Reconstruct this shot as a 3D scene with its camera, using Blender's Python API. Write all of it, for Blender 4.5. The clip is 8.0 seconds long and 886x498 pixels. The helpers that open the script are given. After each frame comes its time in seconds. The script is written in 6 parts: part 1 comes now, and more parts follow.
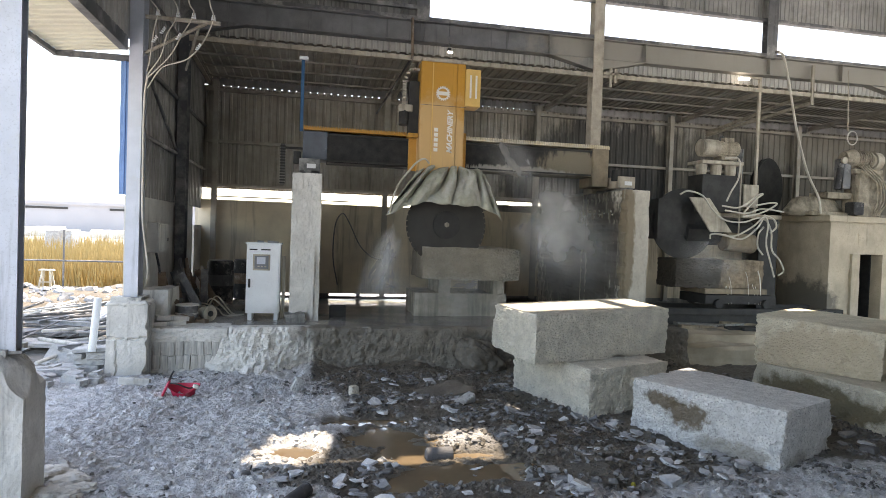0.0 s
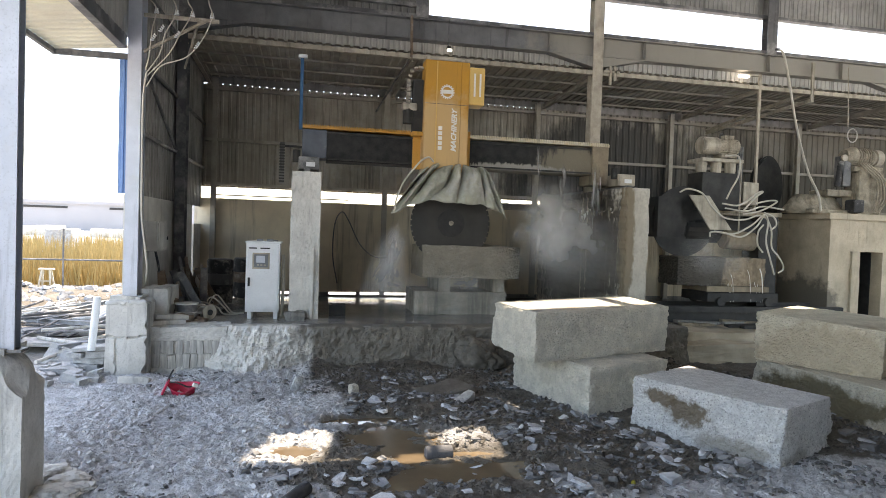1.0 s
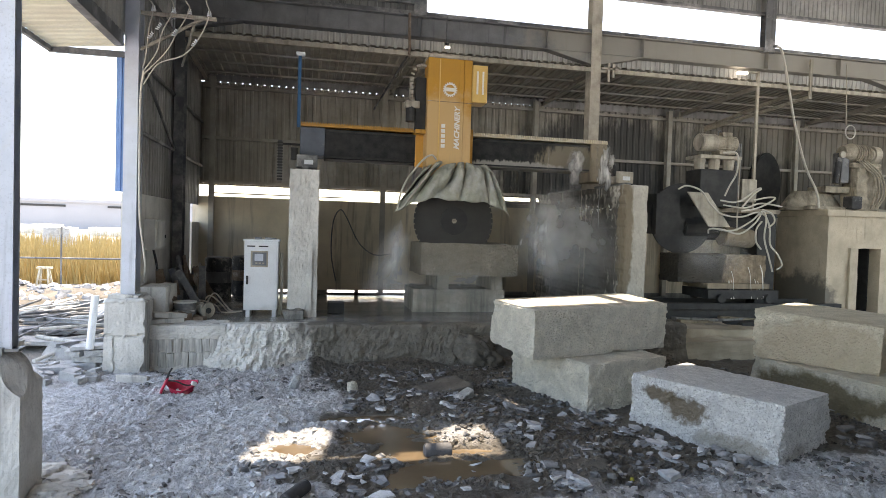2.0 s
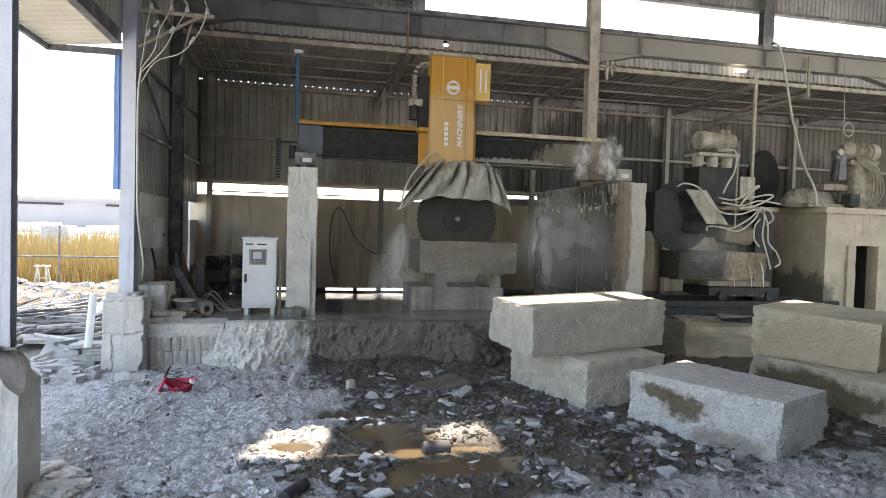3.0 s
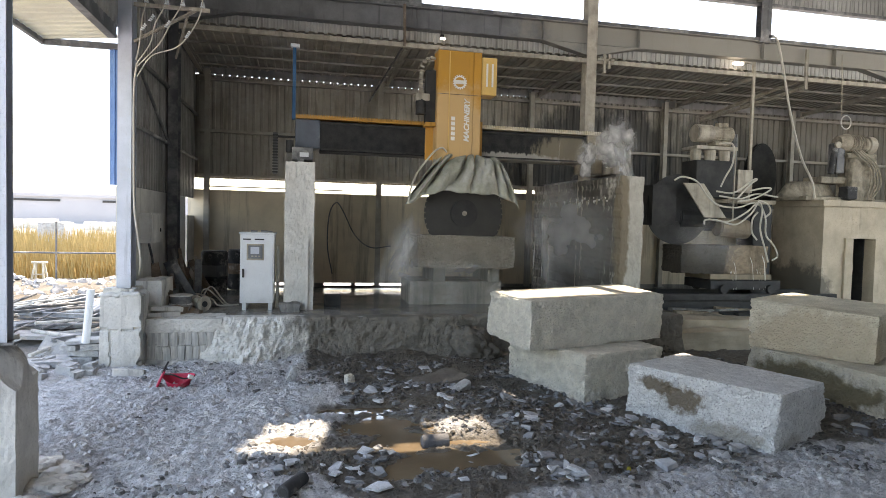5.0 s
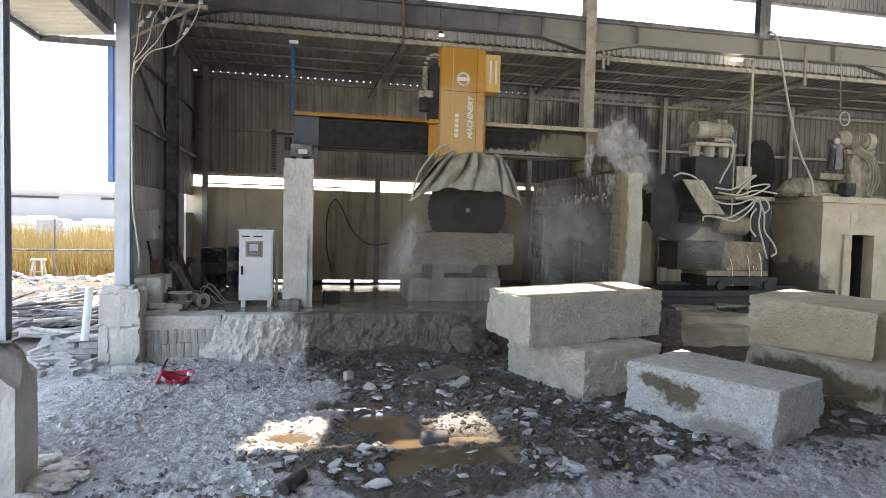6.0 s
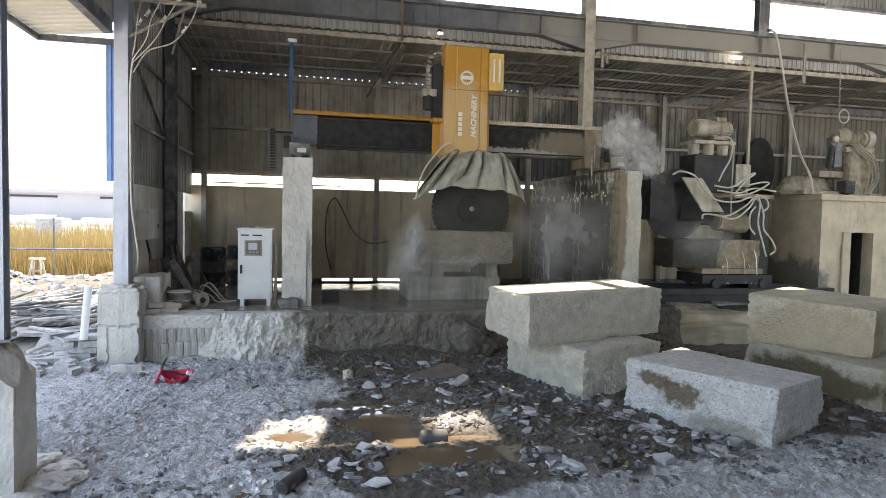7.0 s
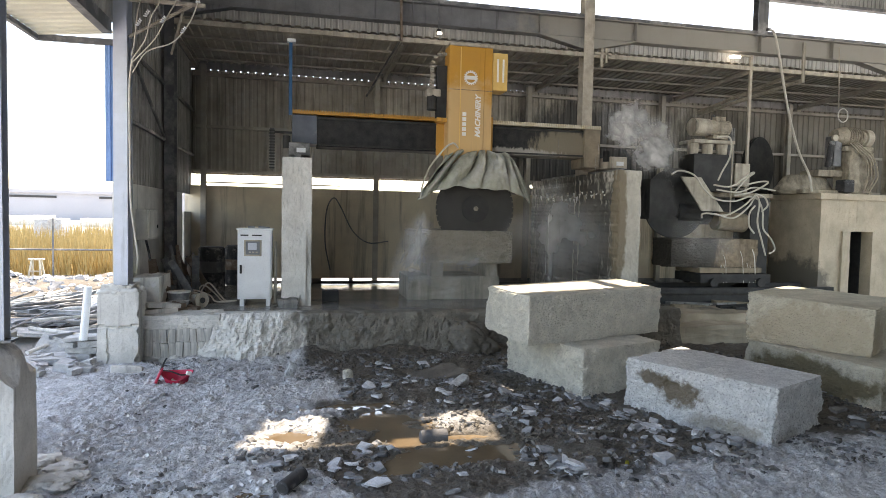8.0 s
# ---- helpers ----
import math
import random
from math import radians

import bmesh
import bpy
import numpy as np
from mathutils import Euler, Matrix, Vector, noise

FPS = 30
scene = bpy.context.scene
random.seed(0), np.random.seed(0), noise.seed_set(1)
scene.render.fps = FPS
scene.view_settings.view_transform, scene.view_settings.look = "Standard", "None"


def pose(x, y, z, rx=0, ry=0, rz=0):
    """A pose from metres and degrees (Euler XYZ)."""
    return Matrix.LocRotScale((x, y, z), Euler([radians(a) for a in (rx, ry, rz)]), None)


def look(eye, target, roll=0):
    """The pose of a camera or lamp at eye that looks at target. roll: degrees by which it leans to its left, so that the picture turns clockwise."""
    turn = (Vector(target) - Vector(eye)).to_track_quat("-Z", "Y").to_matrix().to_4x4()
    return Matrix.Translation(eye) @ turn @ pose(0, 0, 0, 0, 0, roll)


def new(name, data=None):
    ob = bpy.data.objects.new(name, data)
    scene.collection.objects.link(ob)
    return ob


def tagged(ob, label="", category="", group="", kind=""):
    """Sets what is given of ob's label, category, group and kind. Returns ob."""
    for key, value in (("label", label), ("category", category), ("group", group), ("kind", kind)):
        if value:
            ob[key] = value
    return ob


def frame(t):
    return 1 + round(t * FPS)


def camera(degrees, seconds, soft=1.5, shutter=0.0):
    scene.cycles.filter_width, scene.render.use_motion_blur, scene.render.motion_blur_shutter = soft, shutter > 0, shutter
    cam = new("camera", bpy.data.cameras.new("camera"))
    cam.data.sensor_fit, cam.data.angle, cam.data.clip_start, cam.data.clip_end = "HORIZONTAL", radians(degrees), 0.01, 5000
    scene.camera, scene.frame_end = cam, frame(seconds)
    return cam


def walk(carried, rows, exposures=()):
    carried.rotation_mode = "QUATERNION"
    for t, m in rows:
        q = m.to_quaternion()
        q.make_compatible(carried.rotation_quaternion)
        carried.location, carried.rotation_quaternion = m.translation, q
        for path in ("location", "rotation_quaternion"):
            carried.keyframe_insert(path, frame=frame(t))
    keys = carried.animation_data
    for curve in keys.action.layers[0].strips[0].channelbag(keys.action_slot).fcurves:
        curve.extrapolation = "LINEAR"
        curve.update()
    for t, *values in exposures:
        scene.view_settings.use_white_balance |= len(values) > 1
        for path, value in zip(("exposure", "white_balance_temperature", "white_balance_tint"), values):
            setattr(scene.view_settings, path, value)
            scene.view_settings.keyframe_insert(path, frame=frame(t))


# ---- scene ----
cam = camera(70.0, 8.0, soft=0.6)
PATH = [
    (0, (0.003, 0.0, 2.301), (0.419, 1.956, 2.252), 2.0),
    (0.5, (0.011, 0.005, 2.296), (0.426, 1.961, 2.245), 1.9),
    (1, (0.011, 0.01, 2.298), (0.427, 1.965, 2.244), 1.9),
    (1.5, (0.013, 0.013, 2.299), (0.431, 1.968, 2.241), 1.8),
    (3, (0.016, 0.016, 2.297), (0.441, 1.969, 2.229), 1.7),
    (3.5, (0.015, 0.012, 2.294), (0.442, 1.965, 2.222), 1.6),
    (4, (0.016, 0.012, 2.288), (0.445, 1.964, 2.212), 1.6),
    (4.5, (0.019, 0.022, 2.283), (0.449, 1.973, 2.204), 1.5),
    (6, (0.02, 0.026, 2.287), (0.455, 1.976, 2.193), 1.4),
    (6.5, (0.021, 0.027, 2.288), (0.458, 1.977, 2.191), 1.3),
    (7, (0.025, 0.031, 2.288), (0.462, 1.981, 2.189), 1.3),
    (7.5, (0.019, 0.032, 2.287), (0.458, 1.981, 2.188), 1.3),
    (8, (0.02, 0.03, 2.289), (0.459, 1.979, 2.189), 1.2),
]
walk(cam, [(t, look(eye, target, roll)) for t, eye, target, roll in PATH], exposures=[(0, 2.76, 8000, 13), (8, 2.76, 8000, 13)])

# ---- sky, sun ----
SUN_WAY = Vector((0.344, 1.0, 3.0)).normalized()      # towards the sun
world = bpy.data.worlds.new("sky")
scene.world = world
world.use_nodes = True
wn = world.node_tree
sky = wn.nodes.new("ShaderNodeTexSky")
sky.sky_type, sky.sun_disc = "NISHITA", False
sky.sun_elevation = math.asin(SUN_WAY.z)
sky.sun_rotation = math.atan2(SUN_WAY.x, SUN_WAY.y)
sky.dust_density, sky.air_density = 1.5, 1.0
wn.links.new(sky.outputs["Color"], wn.nodes["Background"].inputs["Color"])
wn.nodes["Background"].inputs["Strength"].default_value = 0.15
sun = new("sun", bpy.data.lights.new("sun", "SUN"))
sun.data.energy, sun.data.angle, sun.data.color = 2.0, radians(0.5), (1.0, 0.95, 0.88)
sun.matrix_world = look(SUN_WAY * 60, (0, 0, 0))


# ---- materials ----
def mat(name, a, b, rough=0.8, scale=6.0, bump=0.3, metal=0.0, dust=0.0, streak=0.0, fine=60.0, dist=0.01, spread=(0.35, 0.65)):
    """Two colours mixed by noise at two scales, with fine relief; dust: share of pale dust; streak: vertical dark stains."""
    m = bpy.data.materials.new(name)
    m.use_nodes = True
    n, l = m.node_tree.nodes, m.node_tree.links
    p = n["Principled BSDF"]
    p.inputs["Roughness"].default_value, p.inputs["Metallic"].default_value = rough, metal
    p.inputs["Specular IOR Level"].default_value = 0.5 if rough < 0.5 else 0.2
    co = n.new("ShaderNodeTexCoord")

    def nz(s, detail=6.0, rgh=0.6, stretch=None):
        t = n.new("ShaderNodeTexNoise")
        t.inputs["Scale"].default_value, t.inputs["Detail"].default_value, t.inputs["Roughness"].default_value = s, detail, rgh
        if stretch:
            mp = n.new("ShaderNodeMapping")
            mp.inputs["Scale"].default_value = stretch
            l.new(co.outputs["Object"], mp.inputs["Vector"])
            l.new(mp.outputs["Vector"], t.inputs["Vector"])
        else:
            l.new(co.outputs["Object"], t.inputs["Vector"])
        return t.outputs["Fac"]

    def ramp(fac, lo, hi):
        r = n.new("ShaderNodeMapRange")
        r.inputs["From Min"].default_value, r.inputs["From Max"].default_value = lo, hi
        l.new(fac, r.inputs["Value"])
        return r.outputs["Result"]

    def mix(fac, x, y):
        r = n.new("ShaderNodeMix")
        r.data_type = "RGBA"
        if isinstance(fac, float):
            r.inputs[0].default_value = fac
        else:
            l.new(fac, r.inputs[0])
        for i, v in ((6, x), (7, y)):
            if isinstance(v, tuple):
                r.inputs[i].default_value = (*v, 1)
            else:
                l.new(v, r.inputs[i])
        return r.outputs[2]

    col = mix(ramp(nz(scale), *spread), a, b)
    dark = tuple(c * 0.72 for c in a)
    col = mix(ramp(nz(fine, 3.0), 0.55, 0.75), col, dark)
    if streak:
        col = mix(ramp(nz(1.0, 5.0, 0.65, (5.0, 5.0, 0.35)), 0.62 - streak * 0.3, 0.75), col, tuple(c * 0.3 for c in a))
    if dust:
        col = mix(ramp(nz(scale * 0.45, 8.0, 0.7), 0.62 - dust * 0.4, 0.75), col, (0.46, 0.45, 0.43))
    l.new(col, p.inputs["Base Color"])
    if bump:
        bp = n.new("ShaderNodeBump")
        bp.inputs["Strength"].default_value, bp.inputs["Distance"].default_value = bump, dist
        ad = n.new("ShaderNodeMath")
        l.new(nz(fine * 0.5, 8.0, 0.7), ad.inputs[0])
        l.new(nz(scale * 1.5, 6.0), ad.inputs[1])
        l.new(ad.outputs[0], bp.inputs["Height"])
        l.new(bp.outputs["Normal"], p.inputs["Normal"])
    return m


def speckle(m, dark=(0.16, 0.16, 0.16), pale=(0.74, 0.74, 0.73), size=85.0, amount=0.5):
    """Mineral grains: dark and pale cells over the colour of a stone."""
    n, l = m.node_tree.nodes, m.node_tree.links
    p = n["Principled BSDF"]
    old = p.inputs["Base Color"].links[0].from_socket
    co = n.new("ShaderNodeTexCoord")
    for colour, off, lo in ((dark, 3.0, 0.56), (pale, 11.0, 0.58)):
        mp = n.new("ShaderNodeMapping")
        mp.inputs["Location"].default_value = (off, off * 0.7, off * 1.3)
        t = n.new("ShaderNodeTexNoise")
        t.inputs["Scale"].default_value, t.inputs["Detail"].default_value, t.inputs["Roughness"].default_value = size, 3.0, 0.7
        l.new(co.outputs["Object"], mp.inputs["Vector"])
        l.new(mp.outputs["Vector"], t.inputs["Vector"])
        r = n.new("ShaderNodeMapRange")
        r.inputs["From Min"].default_value, r.inputs["From Max"].default_value, r.inputs["To Max"].default_value = lo, lo + 0.06, amount
        l.new(t.outputs["Fac"], r.inputs["Value"])
        x = n.new("ShaderNodeMix")
        x.data_type = "RGBA"
        l.new(r.outputs["Result"], x.inputs[0])
        l.new(old, x.inputs[6])
        x.inputs[7].default_value = (*colour, 1)
        old = x.outputs[2]
    l.new(old, p.inputs["Base Color"])
    return m


def stain(m, color, centre, size, amount=1.0, grain=3.0, stretch=(1, 1, 1), rough=None):
    """A stain with a ragged outline on a material: an ellipsoid of the object's space, broken up by noise."""
    n, l = m.node_tree.nodes, m.node_tree.links
    p = n["Principled BSDF"]
    old = p.inputs["Base Color"].links[0].from_socket
    co = n.new("ShaderNodeTexCoord")
    mp = n.new("ShaderNodeMapping")
    mp.vector_type = "TEXTURE"
    mp.inputs["Location"].default_value, mp.inputs["Scale"].default_value = centre, size
    l.new(co.outputs["Object"], mp.inputs["Vector"])
    ln = n.new("ShaderNodeVectorMath")
    ln.operation = "LENGTH"
    l.new(mp.outputs["Vector"], ln.inputs[0])
    m2 = n.new("ShaderNodeMapping")
    m2.inputs["Scale"].default_value = stretch
    l.new(co.outputs["Object"], m2.inputs["Vector"])
    t = n.new("ShaderNodeTexNoise")
    t.inputs["Scale"].default_value, t.inputs["Detail"].default_value, t.inputs["Roughness"].default_value = grain, 7.0, 0.65
    l.new(m2.outputs["Vector"], t.inputs["Vector"])
    a = n.new("ShaderNodeMath")
    a.operation = "MULTIPLY_ADD"
    l.new(t.outputs["Fac"], a.inputs[0])
    a.inputs[1].default_value = 1.6
    l.new(ln.outputs["Value"], a.inputs[2])
    r = n.new("ShaderNodeMapRange")
    r.inputs["From Min"].default_value, r.inputs["From Max"].default_value = 1.95, 1.65
    r.inputs["To Max"].default_value = amount
    l.new(a.outputs[0], r.inputs["Value"])
    x = n.new("ShaderNodeMix")
    x.data_type = "RGBA"
    l.new(r.outputs["Result"], x.inputs[0])
    l.new(old, x.inputs[6])
    x.inputs[7].default_value = (*color, 1)
    l.new(x.outputs[2], p.inputs["Base Color"])
    return m


def soak(m, dark, pale, rough):
    """Wet mud over a material, where the mesh's value wet says so."""
    n, l = m.node_tree.nodes, m.node_tree.links
    p = n["Principled BSDF"]
    old = p.inputs["Base Color"].links[0].from_socket
    at, t, mud, mx, rr = (n.new(k) for k in ("ShaderNodeAttribute", "ShaderNodeTexNoise", "ShaderNodeMix", "ShaderNodeMix", "ShaderNodeMapRange"))
    at.attribute_name = "wet"
    t.inputs["Scale"].default_value, t.inputs["Detail"].default_value = 5.0, 8.0
    mud.data_type = mx.data_type = "RGBA"
    l.new(t.outputs["Fac"], mud.inputs[0])
    mud.inputs[6].default_value, mud.inputs[7].default_value = (*dark, 1), (*pale, 1)
    l.new(at.outputs["Fac"], mx.inputs[0])
    l.new(old, mx.inputs[6])
    l.new(mud.outputs[2], mx.inputs[7])
    l.new(mx.outputs[2], p.inputs["Base Color"])
    rr.inputs["To Min"].default_value, rr.inputs["To Max"].default_value = 0.95, rough
    l.new(at.outputs["Fac"], rr.inputs["Value"])
    l.new(rr.outputs["Result"], p.inputs["Roughness"])
    return m


CONCRETE = mat("concrete", (0.66, 0.645, 0.60), (0.50, 0.485, 0.45), 0.9, 2.5, 0.6, streak=0.25, fine=40)
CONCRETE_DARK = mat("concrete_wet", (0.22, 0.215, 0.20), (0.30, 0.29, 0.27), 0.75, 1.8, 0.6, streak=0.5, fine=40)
WALL_PLASTER = mat("wall_plaster", (0.72, 0.64, 0.49), (0.56, 0.495, 0.385), 0.9, 1.2, 0.3, streak=0.3)
SHEET = mat("sheet_metal", (0.31, 0.306, 0.29), (0.21, 0.207, 0.196), 0.55, 1.5, 0.1, streak=0.4, dust=0.3)
SHEET_PALE = mat("sheet_metal_pale", (0.44, 0.43, 0.40), (0.35, 0.34, 0.315), 0.6, 1.5, 0.1, streak=0.3)
ROOF_SHEET = mat("roof_sheet", (0.42, 0.39, 0.33), (0.27, 0.25, 0.21), 0.7, 2.0, 0.2, dust=0.3)
MUDDY = mat("caked_slurry", (0.30, 0.25, 0.18), (0.20, 0.165, 0.12), 0.9, 4.0, 0.7, streak=0.3)
CAKED = mat("caked_dust", (0.42, 0.37, 0.29), (0.25, 0.22, 0.17), 0.9, 6.0, 0.9, streak=0.4, fine=30, dist=0.03)
STEEL = mat("steel_grey_paint", (0.145, 0.147, 0.15), (0.10, 0.102, 0.105), 0.5, 3.0, 0.15, metal=0.2, dust=0.35, streak=0.2)
STEEL_BLUE = mat("steel_blue_grey", (0.52, 0.55, 0.61), (0.43, 0.46, 0.51), 0.45, 3.0, 0.1, metal=0.1, streak=0.15, dust=0.15)
STEEL_PALE = mat("steel_pale", (0.48, 0.435, 0.355), (0.32, 0.285, 0.23), 0.6, 5.0, 0.3, streak=0.35)
BLUE = mat("blue_paint", (0.10, 0.20, 0.40), (0.14, 0.26, 0.48), 0.45, 4.0, 0.1)
DARK = mat("dark_steel", (0.03, 0.03, 0.03), (0.05, 0.05, 0.048), 0.6, 5.0, 0.3)
GRANITE = speckle(mat("granite_grey", (0.80, 0.755, 0.65), (0.62, 0.585, 0.505), 0.9, 6.0, 1.0, fine=36, dist=0.06), amount=0.35, size=60)
GRANITE_BLUE = mat("granite_pale", (0.54, 0.54, 0.53), (0.38, 0.38, 0.375), 0.9, 8.0, 1.0, fine=40, dist=0.04)
GRANITE_WARM = stain(speckle(mat("granite_warm", (0.80, 0.74, 0.60), (0.62, 0.565, 0.44), 0.9, 4.0, 0.9, fine=36, dist=0.06), amount=0.3, size=60), (0.50, 0.42, 0.30), (-0.6, -0.5, 0.2), (1.1, 1.0, 0.42), 0.7, 3.5)
ORANGE = mat("orange_paint", (0.56, 0.285, 0.05), (0.48, 0.25, 0.055), 0.45, 2.0, 0.05, streak=0.1)
ORANGE_DUSTY = stain(mat("orange_dusty", (0.56, 0.285, 0.05), (0.48, 0.25, 0.055), 0.5, 2.0, 0.05, streak=0.1), (0.60, 0.42, 0.22), (0.0, -0.1, 0.6), (0.9, 1.0, 1.3), 0.75, 1.6)
BELLOWS = mat("bellows_pale", (0.60, 0.50, 0.32), (0.66, 0.62, 0.54), 0.7, 5.0, 0.2)
ORANGE_PALE = mat("yellow_cover", (0.72, 0.48, 0.16), (0.66, 0.42, 0.13), 0.45, 3.0, 0.05)
CANVAS = mat("tarpaulin", (0.41, 0.412, 0.34), (0.26, 0.263, 0.21), 0.85, 4.0, 0.4, dust=0.4, fine=120)
WHITE_PAINT = mat("white_paint", (0.74, 0.76, 0.77), (0.66, 0.68, 0.69), 0.4, 3.0, 0.05, dust=0.2)
RED = mat("red_plastic", (0.55, 0.03, 0.08), (0.45, 0.04, 0.07), 0.5, 6.0, 0.1, dust=0.2)
RUST = mat("rust", (0.16, 0.115, 0.082), (0.22, 0.17, 0.13), 0.85, 8.0, 0.5, dust=0.25)
RUBBER = mat("rubber", (0.04, 0.04, 0.042), (0.07, 0.07, 0.07), 0.7, 8.0, 0.3, dust=0.25)
HOSE = mat("hose_white", (0.56, 0.53, 0.46), (0.44, 0.41, 0.35), 0.6, 6.0, 0.1)
# left end near black: wet, and shadow put into the colour
BROWN_STONE = stain(mat("brown_stone", (0.34, 0.27, 0.19), (0.20, 0.155, 0.11), 0.8, 9.0, 0.9, streak=0.35), (0.05, 0.047, 0.042), (-1.25, 0.0, 0.7), (0.75, 2.0, 2.0), 0.92, 4.0, (1, 1, 0.5))
LETTER = mat("white_lettering", (0.82, 0.80, 0.74), (0.74, 0.72, 0.66), 0.5, 8.0, 0.0)
WET_STONE = mat("wet_stone", (0.11, 0.10, 0.085), (0.165, 0.15, 0.13), 0.8, 5.0, 0.6, fine=30)
SLATE = mat("stone_chips", (0.36, 0.37, 0.385), (0.22, 0.225, 0.23), 0.85, 7.0, 0.7, dust=0.15)
GRASS = mat("dry_grass", (0.48, 0.35, 0.15), (0.34, 0.245, 0.095), 0.9, 3.0, 0.0)


# ---- building helpers ----
ORIGIN = {}


def thing(name, loc, label, category, group=""):
    e = new(name)
    e.location = loc
    e.empty_display_size = 0.1
    ORIGIN[e.name] = Vector(loc)
    return tagged(e, label, category, group)


def part(name, bm, material, parent=None, label="", smooth=False):
    """Links a bmesh in world coordinates as one mesh, under a thing, under a part, or alone."""
    me = bpy.data.meshes.new(name)
    o = ORIGIN[parent.name] if parent else Vector((0, 0, 0))
    bmesh.ops.translate(bm, verts=bm.verts, vec=-o)
    bmesh.ops.recalc_face_normals(bm, faces=bm.faces)
    bm.to_mesh(me)
    bm.free()
    me.materials.append(material)
    if smooth:
        for f in me.polygons:
            f.use_smooth = True
    ob = new(name, me)
    if parent:
        ob.parent = parent
    ORIGIN[ob.name] = o
    if label:
        ob["label"] = label
    return ob


def solo(name, bm, material, base, label, category, group="", kind="", smooth=False):
    """A thing that is one mesh, with its origin at base."""
    me = bpy.data.meshes.new(name)
    bmesh.ops.translate(bm, verts=bm.verts, vec=-Vector(base))
    bmesh.ops.recalc_face_normals(bm, faces=bm.faces)
    bm.to_mesh(me)
    bm.free()
    me.materials.append(material)
    if smooth:
        for f in me.polygons:
            f.use_smooth = True
    ob = new(name, me)
    ob.location = base
    ORIGIN[ob.name] = Vector(base)
    return tagged(ob, label, category, group, kind)


def box(x0, x1, y0, y1, z0, z1, bev=0.0, bm=None, rot=None):
    b = bmesh.new()
    vs = [b.verts.new((x, y, z)) for x in (x0, x1) for y in (y0, y1) for z in (z0, z1)]
    for f in ((0, 1, 3, 2), (4, 6, 7, 5), (0, 4, 5, 1), (2, 3, 7, 6), (0, 2, 6, 4), (1, 5, 7, 3)):
        b.faces.new([vs[i] for i in f])
    if bev:
        bmesh.ops.bevel(b, geom=b.edges[:], offset=bev, segments=2, affect="EDGES", profile=0.6)
    if rot:
        c = Vector(((x0 + x1) / 2, (y0 + y1) / 2, (z0 + z1) / 2))
        bmesh.ops.transform(b, matrix=Matrix.Translation(c) @ pose(0, 0, 0, *rot) @ Matrix.Translation(-c), verts=b.verts)
    return join(bm, b)


def join(bm, b):
    if bm is None:
        return b
    me = bpy.data.meshes.new("t")
    b.to_mesh(me)
    b.free()
    bm.from_mesh(me)
    bpy.data.meshes.remove(me)
    return bm


def cyl(p, q, r, r2=None, seg=16, bm=None, bev=0.0):
    p, q = Vector(p), Vector(q)
    d = q - p
    b = bmesh.new()
    bmesh.ops.create_cone(b, cap_ends=True, segments=seg, radius1=r, radius2=r if r2 is None else r2, depth=d.length)
    if bev:
        es = [e for e in b.edges if len(e.link_faces) == 2 and any(len(f.verts) > 4 for f in e.link_faces)]
        bmesh.ops.bevel(b, geom=es, offset=bev, segments=2, affect="EDGES")
    bmesh.ops.transform(b, matrix=Matrix.Translation((p + q) / 2) @ d.to_track_quat("Z", "Y").to_matrix().to_4x4(), verts=b.verts)
    return join(bm, b)


def tube(points, r, seg=8, bm=None, steps=6):
    """A round hose along a smooth line through the points."""
    pts = [Vector(p) for p in points]
    line = []
    ext = [pts[0] * 2 - pts[1]] + pts + [pts[-1] * 2 - pts[-2]]
    for i in range(1, len(ext) - 2):
        for k in range(steps):
            t = k / steps
            a, b, c, d = ext[i - 1:i + 3]
            line.append(0.5 * (2 * b + (c - a) * t + (2 * a - 5 * b + 4 * c - d) * t * t + (3 * b - a - 3 * c + d) * t ** 3))
    line.append(pts[-1])
    b = bmesh.new()
    rings = []
    up = Vector((0.31, 0.87, 0.39)).normalized()
    for i, c in enumerate(line):
        d = (line[min(i + 1, len(line) - 1)] - line[max(i - 1, 0)]).normalized()
        s = d.cross(up).normalized()
        w = s.cross(d)
        rings.append([b.verts.new(c + r * (s * math.cos(a) + w * math.sin(a))) for a in (2 * math.pi * k / seg for k in range(seg))])
    for r0, r1 in zip(rings, rings[1:]):
        for k in range(seg):
            b.faces.new((r0[k], r0[(k + 1) % seg], r1[(k + 1) % seg], r1[k]))
    b.faces.new(rings[0])
    b.faces.new(rings[-1])
    return join(bm, b)


def ibeam(p, q, w, h, t=0.012, up=(0, 0, 1), bm=None):
    """An I-section from p to q: flanges of width w, height h along up."""
    p, q = Vector(p), Vector(q)
    d = (q - p).normalized()
    u = Vector(up)
    u = (u - d * u.dot(d)).normalized()
    s = d.cross(u)
    outline = [(-w / 2, -h / 2), (w / 2, -h / 2), (w / 2, -h / 2 + t), (t / 2, -h / 2 + t), (t / 2, h / 2 - t), (w / 2, h / 2 - t),
               (w / 2, h / 2), (-w / 2, h / 2), (-w / 2, h / 2 - t), (-t / 2, h / 2 - t), (-t / 2, -h / 2 + t), (-w / 2, -h / 2 + t)]
    b = bmesh.new()
    e0 = [b.verts.new(p + s * x + u * y) for x, y in outline]
    e1 = [b.verts.new(q + s * x + u * y) for x, y in outline]
    for i in range(12):
        b.faces.new((e0[i], e0[(i + 1) % 12], e1[(i + 1) % 12], e1[i]))
    b.faces.new(e0)
    b.faces.new(e1)
    return join(bm, b)


